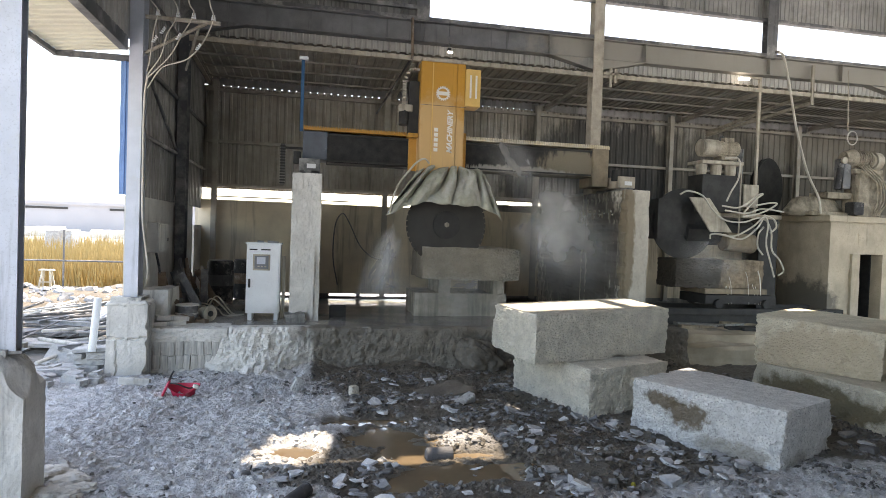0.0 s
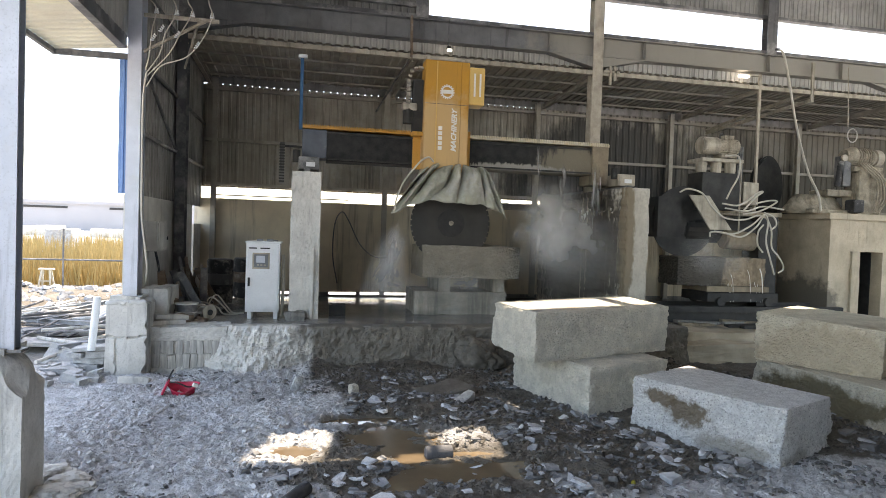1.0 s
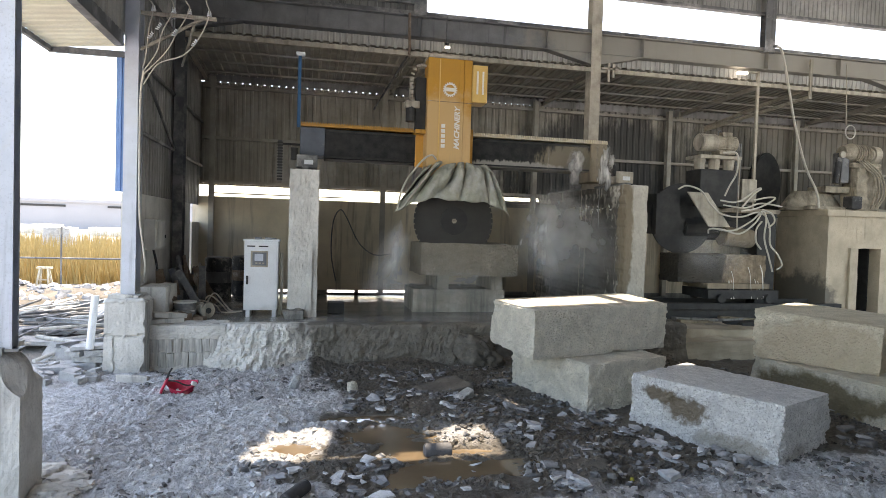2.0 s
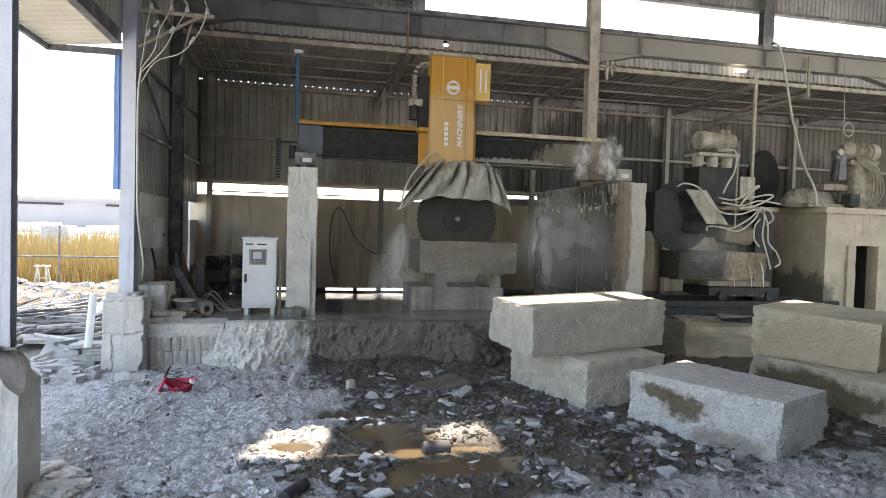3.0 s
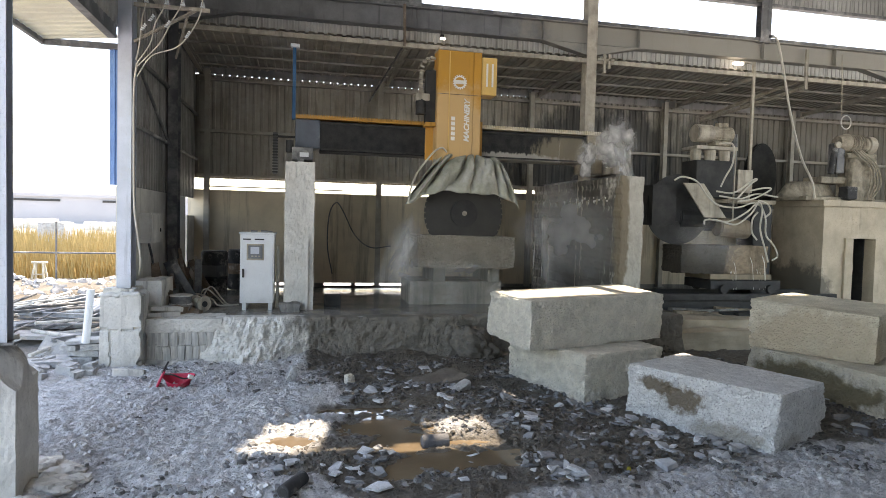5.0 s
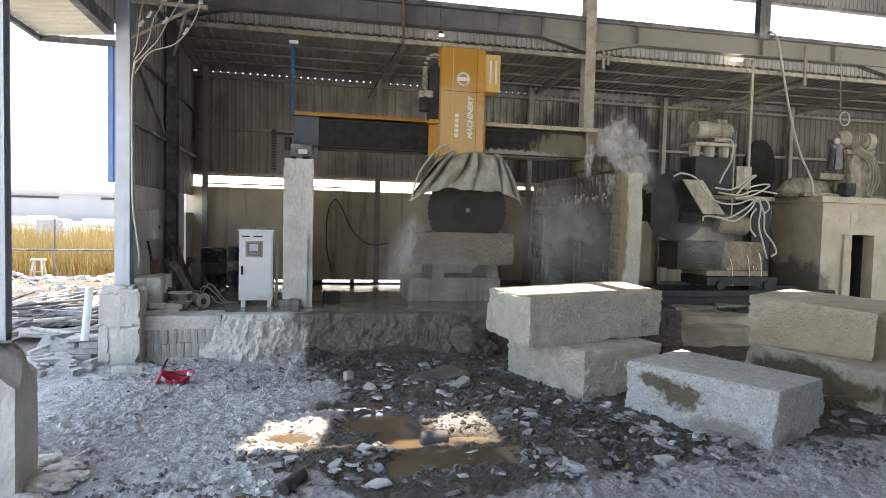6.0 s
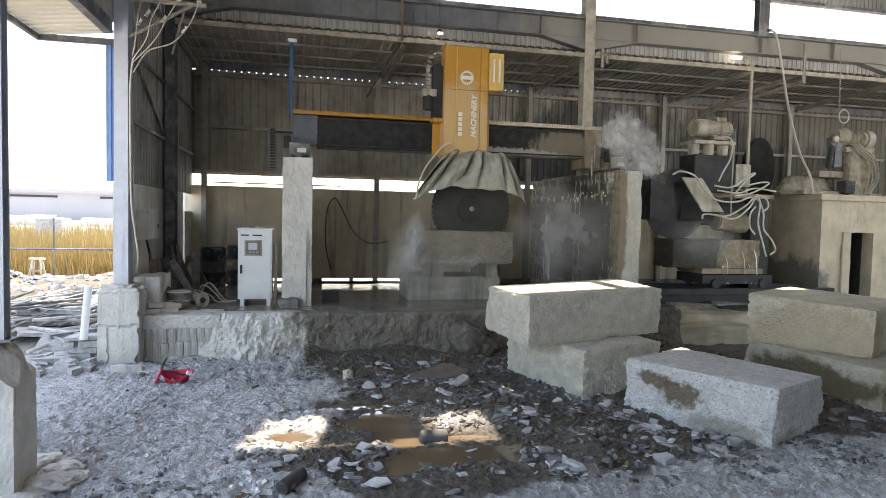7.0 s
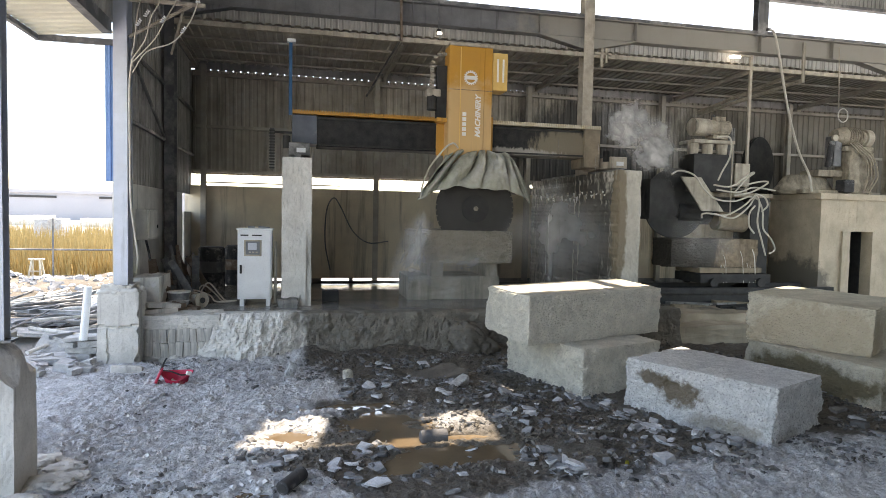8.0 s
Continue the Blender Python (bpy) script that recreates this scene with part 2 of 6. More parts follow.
def corrugated(origin, along, down, length, height, normal, pitch=0.2, depth=0.025, thick=0.004, bm=None):
    """A ribbed metal sheet: ribs run along down, repeat along along."""
    o, a, d, nrm = Vector(origin), Vector(along).normalized(), Vector(down).normalized(), Vector(normal).normalized()
    prof = []
    k = 0.0
    while k < length:
        for u, h in ((0.0, 0), (0.55, 0), (0.65, 1), (0.9, 1)):
            if k + u * pitch <= length:
                prof.append((k + u * pitch, h * depth))
        k += pitch
    prof.append((length, 0))
    b = bmesh.new()
    rows = [[b.verts.new(o + a * x + nrm * (h + off) + d * z) for x, h in prof] for off, z in ((0, 0), (0, height), (-thick, height), (-thick, 0))]
    for r in range(4):
        r0, r1 = rows[r], rows[(r + 1) % 4]
        for i in range(len(prof) - 1):
            b.faces.new((r0[i], r0[i + 1], r1[i + 1], r1[i]))
    b.faces.new([rows[r][0] for r in range(4)])
    b.faces.new([rows[r][-1] for r in range(4)])
    return join(bm, b)


def rough(bm, cuts, amp, scale, seed=0, fine=0.3, keep=None, worn=0.9):
    """Breaks the faces of a closed form into small uneven ones."""
    bmesh.ops.subdivide_edges(bm, edges=bm.edges[:], cuts=cuts, use_grid_fill=True)
    bm.normal_update()
    off = Vector((seed * 7.3, seed * 3.1, seed * 5.7))
    mv = []
    for v in bm.verts:
        a = amp * (keep(v.co) if keep else 1.0)
        n1 = noise.fractal(v.co * scale + off, worn, 2.3, 5)
        n2 = 1 - 2 * abs(noise.noise(v.co * scale * 4 + off))
        mv.append((v, v.normal * a * (n1 + fine * n2)))
    for v, m in mv:
        v.co += m
    return bm


def prism(base, z0, z1, top=None):
    """A block from a ground outline; top: another outline for its upper face."""
    b = bmesh.new()
    lo = [b.verts.new((x, y, z0)) for x, y in base]
    hi = [b.verts.new((*p, z1)) if len(p) == 2 else b.verts.new(p) for p in (top or base)]
    n = len(lo)
    for i in range(n):
        b.faces.new((lo[i], lo[(i + 1) % n], hi[(i + 1) % n], hi[i]))
    b.faces.new(lo)
    b.faces.new(hi)
    return b


# ---- ground ----
WATER = 0.125
PUDDLES = ((0.72, 7.12, 0.50, 0.13), (-0.02, 6.20, 0.23, 0.16), (0.88, 6.55, 0.40, 0.34), (1.23, 5.96, 0.85, 0.10), (1.45, 5.54, 0.60, 0.27), (0.86, 5.36, 0.22, 0.22), (1.0, 6.1, 0.3, 0.4))
DUST_EDGE = ((4.0, 0.9), (5.2, 0.25), (5.45, -0.25), (5.8, -0.05), (6.5, 0.28), (7.1, 0.42), (8.4, 0.43), (9.4, 0.15), (10.4, 0.0), (14.0, 0.0))
YARD_EDGE = ((-3.0, 4.0), (0.6, 4.3), (1.6, 4.7), (2.6, 4.98), (3.9, 5.32), (5.1, 5.66), (6.3, 5.70), (20.0, 5.7))


def along(line, u):
    for (u0, v0), (u1, v1) in zip(line, line[1:]):
        if u <= u1:
            return v0 + (v1 - v0) * max(0.0, (u - u0) / (u1 - u0))
    return line[-1][1]


def soft(v, lo, hi):
    k = min(1.0, max(0.0, (v - lo) / (hi - lo)))
    return k * k * (3 - 2 * k)


def puddle_field(x, y):
    """Above 0 in a puddle, 1 at its middle; falls off outside."""
    if not (-1.2 < x < 3.2 and 4.5 < y < 8.2):
        return -2.0
    p = Vector((x, y, 2.0))
    wx, wy = x + 0.09 * noise.noise(p * 4.0), y + 0.07 * noise.noise(p * 4.5 + Vector((5, 1, 0)))
    broken = 0.30 * noise.noise(p * 5.0 + Vector((0, 9, 0))) + 0.16 * noise.noise(p * 12.0)
    return broken + max(1.0 - math.sqrt(((wx - cx) / rx) ** 2 + ((wy - cy) / ry) ** 2) for cx, cy, rx, ry in PUDDLES)


def puddle_depth(x, y):
    return max(0.0, puddle_field(x, y))


def wetness(x, y):
    """1 in the wet mud before the machine, 0 in the dry dust."""
    p = Vector((x, y, 3.0))
    rag = 0.22 * noise.noise(p * 1.6) + 0.14 * noise.noise(p * 5.0) + 0.08 * noise.noise(p * 13.0)
    w = soft(x - along(DUST_EDGE, y) + rag, -0.10, 0.16) * soft(y - along(YARD_EDGE, x) + rag, -0.10, 0.14)
    w *= 1 - 0.75 * math.exp(-((x - 1.65) / 0.42) ** 2 - ((y - 6.42) / 0.28) ** 2)      # pale slurry placed under a sun patch to paint it brighter
    return max(w, soft(puddle_field(x, y), -0.6, -0.1) * (0.5 if x < 0.2 else 1.0))


def ground_height(x, y):
    p = Vector((x, y, 0))
    h = 0.05 * noise.fractal(p * 0.7, 0.9, 2.0, 3)
    d = math.hypot(x - 0.85, (y - 6.2) * 0.9)
    lift = 0.165 * soft(2.7 - d, 0.0, 1.4)
    h = h * (1 - 0.8 * lift / 0.165) + lift
    if -4 < x < 14 and 2 < y < 11:
        w = wetness(x, y)
        q = p + 0.10 * Vector((noise.noise(p * 3.1), noise.noise(p * 3.3 + Vector((7, 0, 0))), 0))
        r1 = abs(noise.noise(Vector((q.x * 5.0 + 1.5 * q.y, q.y * 9.0 - 2.0 * q.x, 1.0))))
        r2 = abs(noise.noise(Vector((q.x * 8.0 - 2.5 * q.y, q.y * 16.0, 9.0))))
        r3 = abs(noise.noise(Vector((q.x * 14.0 + 4.0 * q.y, q.y * 25.0, 4.0))))
        v = q + 0.07 * Vector((noise.noise(p * 9.0), noise.noise(p * 8.0 + Vector((2, 0, 0))), 0))
        crust = 0.013 * noise.cell(Vector((v.x * 5.0 + 1.5 * v.y, v.y * 12.0, 0)))
        tread = 0.060 * (0.28 - r1) + 0.060 * (0.25 - r2) + 0.042 * (0.25 - r3) + 0.012 * noise.noise(q * 31.0) + crust
        h += tread * (1.0 - 0.35 * w) * soft(y, 4.1, 4.6) + 0.025 * noise.noise(p * 2.4)
        # a wheel has rolled over the soft dust
        if x < 0.5 and 6.0 < y < 8.6:
            for y0, k in ((7.05, 0.9), (6.35, 0.6)):
                u = (y - y0 - 0.06 * math.sin(x * 1.3)) / 0.17
                if abs(u) < 1.6:
                    lug = math.sin((x + 0.10 * abs(u)) * 38.0) * math.exp(-u ** 4)
                    h += k * (0.016 * lug - 0.02 * math.exp(-u ** 4) + 0.016 * math.exp(-((abs(u) - 1.2) * 4) ** 2))
    f = puddle_field(x, y)
    if f > -1.5:
        m = soft(f, -0.9, -0.12)
        h = h * (1 - m) + m * (WATER + 0.010 + 0.75 * (h - lift))
        h -= 0.075 * soft(f, -0.05, 0.45)
        if f < -0.35:
            h = max(h, WATER + 0.004)
    rise = max(0.0, 1 - math.hypot(x + 4.6, (y - 12.8) * 0.8) / 2.0) if x < -2.8 else 0.0
    h += 0.35 * rise
    if 9.2 < y < 10.6 and -2.9 < x < 6.5:
        h += 0.12 * (y - 9.2) / 1.2 * (0.6 + noise.noise(p * 1.7))
    return h


def on_sightline(x, y):
    """Moves x, y towards the camera until the raised ground meets its line of sight."""
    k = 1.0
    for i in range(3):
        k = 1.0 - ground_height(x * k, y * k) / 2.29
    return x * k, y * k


def ground():
    xs = [-900, -500, -300, -200, -130, -90, -60, -45, -35, -28, -22, -18, -15, -12.5, -10, -8, -6.5, -5.2, -4.4, -3.8, -3.4, -3.1, -2.9, -2.75]
    xs += [-2.65 + 0.0165 * i for i in range(500)] + [5.6 + 0.05 * i for i in range(70)] + [9.2 + 0.25 * i for i in range(40)] + [20, 25, 35, 50, 80, 130, 200, 400, 900]
    ys = [-900, -300, -100, -50, -25, -12, -6, -3, -1, 0, 1, 2, 3, 3.5, 4.0, 4.3] + [4.5 + 0.0165 * i for i in range(190)] + [7.635 + 0.026 * i for i in range(115)]
    ys += [10.7 + 0.2 * i for i in range(35)] + [18, 19, 20, 21, 22, 23, 24, 26, 28, 31, 35, 40, 50, 65, 85, 120, 170, 250, 400, 600, 900]
    verts = [(x, y, ground_height(x, y)) for y in ys for x in xs]
    nx = len(xs)
    faces = [(j * nx + i, j * nx + i + 1, j * nx + nx + i + 1, j * nx + nx + i) for j in range(len(ys) - 1) for i in range(nx - 1)]
    me = bpy.data.meshes.new("ground")
    me.from_pydata(verts, [], faces)
    wet = me.attributes.new("wet", "FLOAT", "POINT")
    wet.data.foreach_set("value", [wetness(x, y) if (-3 < x < 16 and 3 < y < 13) else 0.0 for y in ys for x in xs])
    me.polygons.foreach_set("use_smooth", [True] * len(faces))
    m = mat("ground_dust", (0.80, 0.80, 0.805), (0.55, 0.547, 0.543), 0.95, 12.0, 0.9, fine=50, dist=0.08, spread=(0.38, 0.62))
    speckle(m, (0.30, 0.30, 0.305), (0.80, 0.80, 0.80), 26.0, 0.45)
    stain(m, (0.23, 0.215, 0.19), (-44.0, 70.0, 0.0), (44.0, 52.0, 40.0), 0.9, 0.3)
    stain(m, (0.20, 0.19, 0.17), (-9.5, 21.0, 0.0), (7.5, 9.5, 6.0), 0.95, 0.8)
    stain(m, (0.26, 0.25, 0.23), (-4.9, 13.6, 0.3), (2.6, 4.0, 3.0), 0.9, 2.0)
    soak(m, (0.042, 0.036, 0.029), (0.27, 0.242, 0.203), 0.42)
    me.materials.append(m)
    tagged(new("ground", me), "grey stone dust and wet mud yard ground", "ground", kind="structure")


def water():
    m = mat("muddy_water", (0.165, 0.122, 0.076), (0.12, 0.088, 0.056), 0.04, 2.0, 0.0)
    m.node_tree.nodes["Principled BSDF"].inputs["Roughness"].default_value = 0.03
    bm = bmesh.new()
    bm.faces.new([bm.verts.new((x, y, WATER)) for x, y in ((-0.45, 4.95), (2.3, 4.95), (2.3, 7.45), (-0.45, 7.45))])
    tagged(part("puddle", bm, m, None, "shallow brown muddy water standing in the yard"), category="puddle", kind="structure")


ground()
water()


def structure(name, bm, material, label, category, smooth=False):
    return tagged(part(name, bm, material, None, label, smooth), category=category, kind="structure")


# ---- the shed ----
YG, YB, XL, XR = 13.3, 16.5, -2.6, 22.0


def roof_z(y):
    return 6.02 + (y - YG) * (5.90 - 6.02) / (YB - YG)


def platform():
    # raised working floor
    wet = mat("floor_wet", (0.27, 0.265, 0.25), (0.36, 0.355, 0.34), 0.14, 1.3, 0.25, fine=30)
    stain(wet, (0.14, 0.14, 0.135), (3.0, 13.0, 0.68), (3.0, 2.6, 1.0), 0.8, 1.5)
    b = box(-2.35, 6.9, 10.6, YB, -0.2, 0.68)
    bmesh.ops.subdivide_edges(b, edges=b.edges[:], cuts=40, use_grid_fill=True)
    for v in b.verts:
        if v.co.z > 0.6:
            v.co.z += 0.012 * noise.noise(v.co * 2.0) - 0.13 * soft(v.co.y, 13.4, 16.3)
    structure("floor", b, wet, "raised concrete working floor, wet with slurry", "floor")
    # its broken, lumpy front
    face = mat("floor_front", (0.76, 0.745, 0.70), (0.56, 0.545, 0.51), 0.92, 4.0, 1.0, fine=22, dist=0.04)
    soak(face, (0.10, 0.09, 0.075), (0.26, 0.24, 0.205), 0.6)
    b = bmesh.new()
    lay = b.verts.layers.float.new("wet")
    nx, nz = 400, 44
    g = []
    for j in range(nz + 1):
        row = []
        for i in range(nx + 1):
            x, u = -2.3 + 9.2 * i / nx, j / nz
            lump = math.exp(-((x + 0.72) / 0.62) ** 4)
            p = Vector((x * 2.2, 0, u * 1.6))
            n1, n2 = noise.fractal(p, 0.7, 2.1, 6), noise.noise(p * 4.5 + Vector((3, 1, 0)))
            n3 = abs(noise.noise(p * 2.3 + Vector((8, 0, 2))))
            n4 = noise.noise(p * 9.0) + 0.7 * noise.noise(p * 17.0) + 1.2 * max(0.0, noise.noise(p * 6.0 + Vector((0, 4, 0))))
            if u < 0.8:
                k = u / 0.8
                y = 10.46 - 0.05 * n1 - 0.014 * n2 - 0.04 * n3 - lump * (0.30 + 0.10 * n1 - 0.10 * n3) * (1.15 - 0.55 * k) - 0.011 * n4 - 0.12 * (1 - k) ** 2
                z = -0.05 + 0.70 * k + 0.03 * n1 * k + lump * 0.03 * k
            else:
                k = (u - 0.8) / 0.2
                y = 10.44 - 0.05 * n1 * (1 - k) - lump * 0.16 * (1 - k) + 0.42 * k
                z = 0.67 + 0.018 * n2 * (1 - k) + 0.03 * n1 * (1 - k) + 0.02 * math.sin(k * 3.14) + lump * 0.05 * (1 - k) + 0.004
            vert = b.verts.new((x, y, z))
            vert[lay] = soft(x - 0.02 + 0.12 * (u - 0.5) + 0.22 * n1 + 0.10 * n2, -0.05, 0.16)
            row.append(vert)
        g.append(row)
    for r0, r1 in zip(g, g[1:]):
        for i in range(nx):
            b.faces.new((r0[i], r0[i + 1], r1[i + 1], r1[i]))
    structure("floor_front", b, face, "lumpy broken concrete front of the raised floor", "floor")
    # lower floor before the second saw
    low = mat("floor_low_concrete", (0.46, 0.40, 0.31), (0.30, 0.26, 0.195), 0.85, 1.6, 0.6, fine=25)
    stain(low, (0.10, 0.095, 0.085), (9.0, 13.5, 0.5), (3.2, 1.7, 1.0), 0.9, 1.5)
    b = box(6.9, XR, 11.0, YB, -0.2, 0.5)
    rough(b, 30, 0.04, 1.5, 4)
    structure("floor_low", b, low, "low wet concrete floor below the second saw", "floor")
    b = box(6.9, 12.0, 10.55, 11.02, -0.2, 0.33)
    rough(b, 24, 0.05, 1.8, 5)
    structure("floor_step", b, low, "muddy concrete step before the second saw", "floor")


def back_wall():
    w = part("wall_back", box(-2.75, XR, YB, YB + 0.2, 0.66, 2.95), WALL_PLASTER, None, "low plastered wall behind the saws")
    tagged(w, category="wall", kind="structure")
    # footing with gaps at floor level
    b = None
    for x0, x1 in ((-2.75, -1.9), (-0.2, 0.55), (1.25, 1.35), (2.75, XR)):
        b = box(x0, x1, YB + 0.01, YB + 0.19, 0.4, 0.66, bm=b)
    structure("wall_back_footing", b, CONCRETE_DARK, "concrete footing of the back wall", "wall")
    b = box(4.55, 9.9, YB + 0.01, YB + 0.19, 2.94, 3.13)
    rough(b, 30, 0.02, 6.0, 3, worn=0.5)
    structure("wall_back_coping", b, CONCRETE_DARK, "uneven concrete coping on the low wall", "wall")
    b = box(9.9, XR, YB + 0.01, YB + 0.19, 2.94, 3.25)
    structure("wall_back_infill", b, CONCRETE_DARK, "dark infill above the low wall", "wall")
    b = corrugated((-2.7, YB + 0.1, 3.23), (1, 0, 0), (0, 0, 1), XR + 2.7, 2.53, (0, -1, 0), 0.19, 0.022)
    m = mat("back_sheet", (0.39, 0.36, 0.305), (0.27, 0.248, 0.208), 0.6, 1.5, 0.1, streak=0.25, dust=0.3)
    for c, sz in (((8.3, YB, 4.0), (3.0, 3, 1.7)), ((12.0, YB, 4.1), (1.5, 3, 1.5)), ((14.5, YB, 3.6), (2.2, 3, 1.0)), ((10.5, YB, 3.5), (3.5, 3, 0.9))):
        stain(m, (0.045, 0.045, 0.045), c, sz, 0.9, 1.6, (2.2, 1, 0.5))
    # right part: shade painted into the sheet colour to dim it
    stain(m, (0.13, 0.118, 0.098), (15.5, YB, 4.6), (5.5, 3, 1.9), 0.65, 1.2, (2.0, 1, 0.6))
    structure("wall_back_sheet", b, m, "grey ribbed metal sheets, stained by slurry, shade painted in at right", "wall")
    b = None
    x = -2.5
    while x < 6.4:
        b = box(x, x + 0.15, YB + 0.06, YB + 0.1, 5.755, 5.785, bm=b)
        x += 0.175
    b = box(6.4, XR, YB + 0.06, YB + 0.1, 5.755, 5.79, bm=b)
    b = box(-2.7, XR, YB + 0.05, YB + 0.11, 5.785, 6.02, bm=b)
    structure("wall_back_closure", b, SHEET, "notched closure strip under the roof", "wall")
    b = None
    for z in (3.27, 4.35, 5.6):
        b = box(-2.55, XR, YB - 0.06, YB + 0.05, z, z + 0.07, bm=b)
    b = box(-2.4, 1.0, YB + 0.05, YB + 0.1, 3.02, 3.05, bm=b)
    structure("girts_back", b, ROOF_SHEET, "steel girts of the back wall", "girt")


def side_wall():
    structure("wall_side", box(XL - 0.2, XL, 10.62, 15.3, 0.0, 2.72), CONCRETE, "low concrete side wall grey with dust", "wall")
    structure("wall_side_end", box(XL - 0.2, XL, 15.55, YB + 0.2, 0.0, 2.3), CONCRETE, "end of the low side wall beyond a gap", "wall")
    b = corrugated((XL - 0.03, 10.5, 2.72), (0, 1, 0), (0, 0, 1), YB - 10.4, 5.5, (1, 0, 0), 0.19, 0.022)
    structure("wall_side_sheet", b, SHEET, "grey ribbed metal sheets of the side wall", "wall")
    b = corrugated((XL - 0.12, 5.5, 5.05), (0, 1, 0), (0, 0, 1), 4.95, 3.6, (1, 0, 0), 0.19, 0.022)
    structure("wall_side_upper", b, SHEET_PALE, "pale ribbed metal sheets above the side opening", "wall")
    b = None
    for z in (3.68, 4.75, 5.9, 7.1):
        b = cyl((XL + 0.04, 10.5, z), (XL + 0.04, YB, z), 0.035, seg=8, bm=b)
    b = cyl((XL + 0.05, 10.6, 4.75), (XL + 0.05, 13.2, 3.68), 0.03, seg=8, bm=b)
    structure("girts_side", b, STEEL, "round steel girts of the side wall", "girt")
    b = box(XL - 0.22, XL - 0.1, 5.5, 10.25, 4.86, 5.06)
    structure("eave_beam", b, STEEL, "dark steel beam above the side opening", "beam")


def columns():
    def column(x, y, z0, z1, w, h, material, label):
        t = thing("column", (x, y, z0), label, "column", "shed columns")
        part("shaft", ibeam((x, y, z0), (x, y, z1), w, h, 0.014, up=(0, 1, 0)), material, t)
        part("base_plate", box(x - w * 0.7, x + w * 0.7, y - h * 0.6, y + h * 0.6, z0, z0 + 0.02), STEEL, t)
        return t
    column(-2.57, 10.32, 1.17, 9.0, 0.19, 0.30, STEEL_BLUE, "blue-grey steel column on a concrete pier")
    column(-2.357, 5.60, 1.24, 9.0, 0.26, 0.12, STEEL_BLUE, "blue-grey steel column on a broken pier")
    column(-2.47, YG, 0.5, 9.0, 0.18, 0.30, STEEL, "dusty grey steel column by the side wall")
    column(6.19, YG, 0.69, 9.0, 0.24, 0.26, STEEL_PALE, "dusty pale steel column behind the saw bridge")
    column(14.6, YG, 0.5, 9.0, 0.24, 0.26, STEEL_PALE, "dusty pale steel column behind the second saw")
    for x in (-2.3, 1.9, 6.0, 10.0, 14.2):
        t = thing("column", (x, YB - 0.1, 0.55), "slim grey steel column at the back wall", "column", "back wall columns")
        part("shaft", ibeam((x, YB - 0.12, 0.6), (x, YB - 0.12, 5.85), 0.12, 0.16, 0.01, up=(0, 1, 0)), ROOF_SHEET, t)
        part("base_plate", box(x - 0.1, x + 0.1, YB - 0.22, YB - 0.02, 0.6, 0.615), STEEL, t)
    # piers
    b = prism([(-2.86, 10.0), (-2.30, 10.0), (-2.30, 10.62), (-2.86, 10.62)], -0.1, 1.1, [(-2.84, 10.0), (-2.29, 10.0), (-2.32, 10.6), (-2.84, 10.6)])
    rough(b, 46, 0.006, 4.0, 1, 0.5, worn=0.5)
    for v in b.verts:
        n = 0.05 * noise.noise(v.co * 5.0)
        if v.co.y < 10.08 and (abs(v.co.z - 0.60 - n) < 0.014 or (v.co.z < 0.6 and abs(v.co.x + 2.72 + n) < 0.013)):
            v.co.y += 0.03
        if v.co.x > -2.36 and v.co.y < 10.1:
            bite = max(0.0, noise.noise(v.co * Vector((0, 0, 6.0)).z) - 0.05) * 0.12
            v.co.x -= bite
    t = thing("pier", (-2.57, 10.3, 0), "chipped concrete pier under the steel column", "pier", "concrete piers")
    part("body", b, CONCRETE, t)
    m = box(-2.80, -2.40, 10.08, 10.55, 1.09, 1.19)
    rough(m, 8, 0.035, 4.0, 12)
    part("mortar_bed", m, CONCRETE, t, "pale mortar lump round the column foot")
    b = prism([(-3.0, 5.44), (-2.13, 5.44), (-2.15, 5.93), (-3.0, 5.93)], -0.1, 1.3)
    rough(b, 34, 0.009, 5.0, 2, 0.5)
    for v in b.verts:
        cut = v.co.z - 0.98 - 0.16 * noise.noise(v.co * 4)
        if cut > 0 and v.co.x > -2.6:
            v.co.x = max(-2.6, v.co.x - cut * 1.1)
    t = thing("pier", (-2.57, 5.7, 0), "broken concrete pier under the steel column", "pier", "concrete piers")
    part("body", b, CONCRETE, t)
    m = box(-2.62, -2.28, 5.5, 5.9, 1.18, 1.27)
    rough(m, 8, 0.025, 4.0, 13)
    part("mortar_bed", m, CONCRETE, t, "crumbling mortar round the column foot")
    b = None
    for k, (x, y, r) in enumerate(((-2.1, 5.35, 0.16), (-2.0, 5.7, 0.18), (-1.98, 6.0, 0.15), (-2.2, 6.15, 0.2), (-1.82, 5.85, 0.1), (-2.5, 6.1, 0.2))):
        c = bmesh.new()
        bmesh.ops.create_icosphere(c, subdivisions=4, radius=1.0)
        for v in c.verts:
            v.co *= 1 + 0.25 * noise.fractal(v.co * 1.7 + Vector((k, 2, 0)), 0.8, 2, 4)
            v.co = Vector((x + v.co.x * r * 1.2, y + v.co.y * r, v.co.z * r * 0.45 + 0.02))
        b = join(b, c)
    solo("footing", b, CONCRETE, (-2.4, 6.1, 0), "crumbled concrete footing round the pier", "footing")


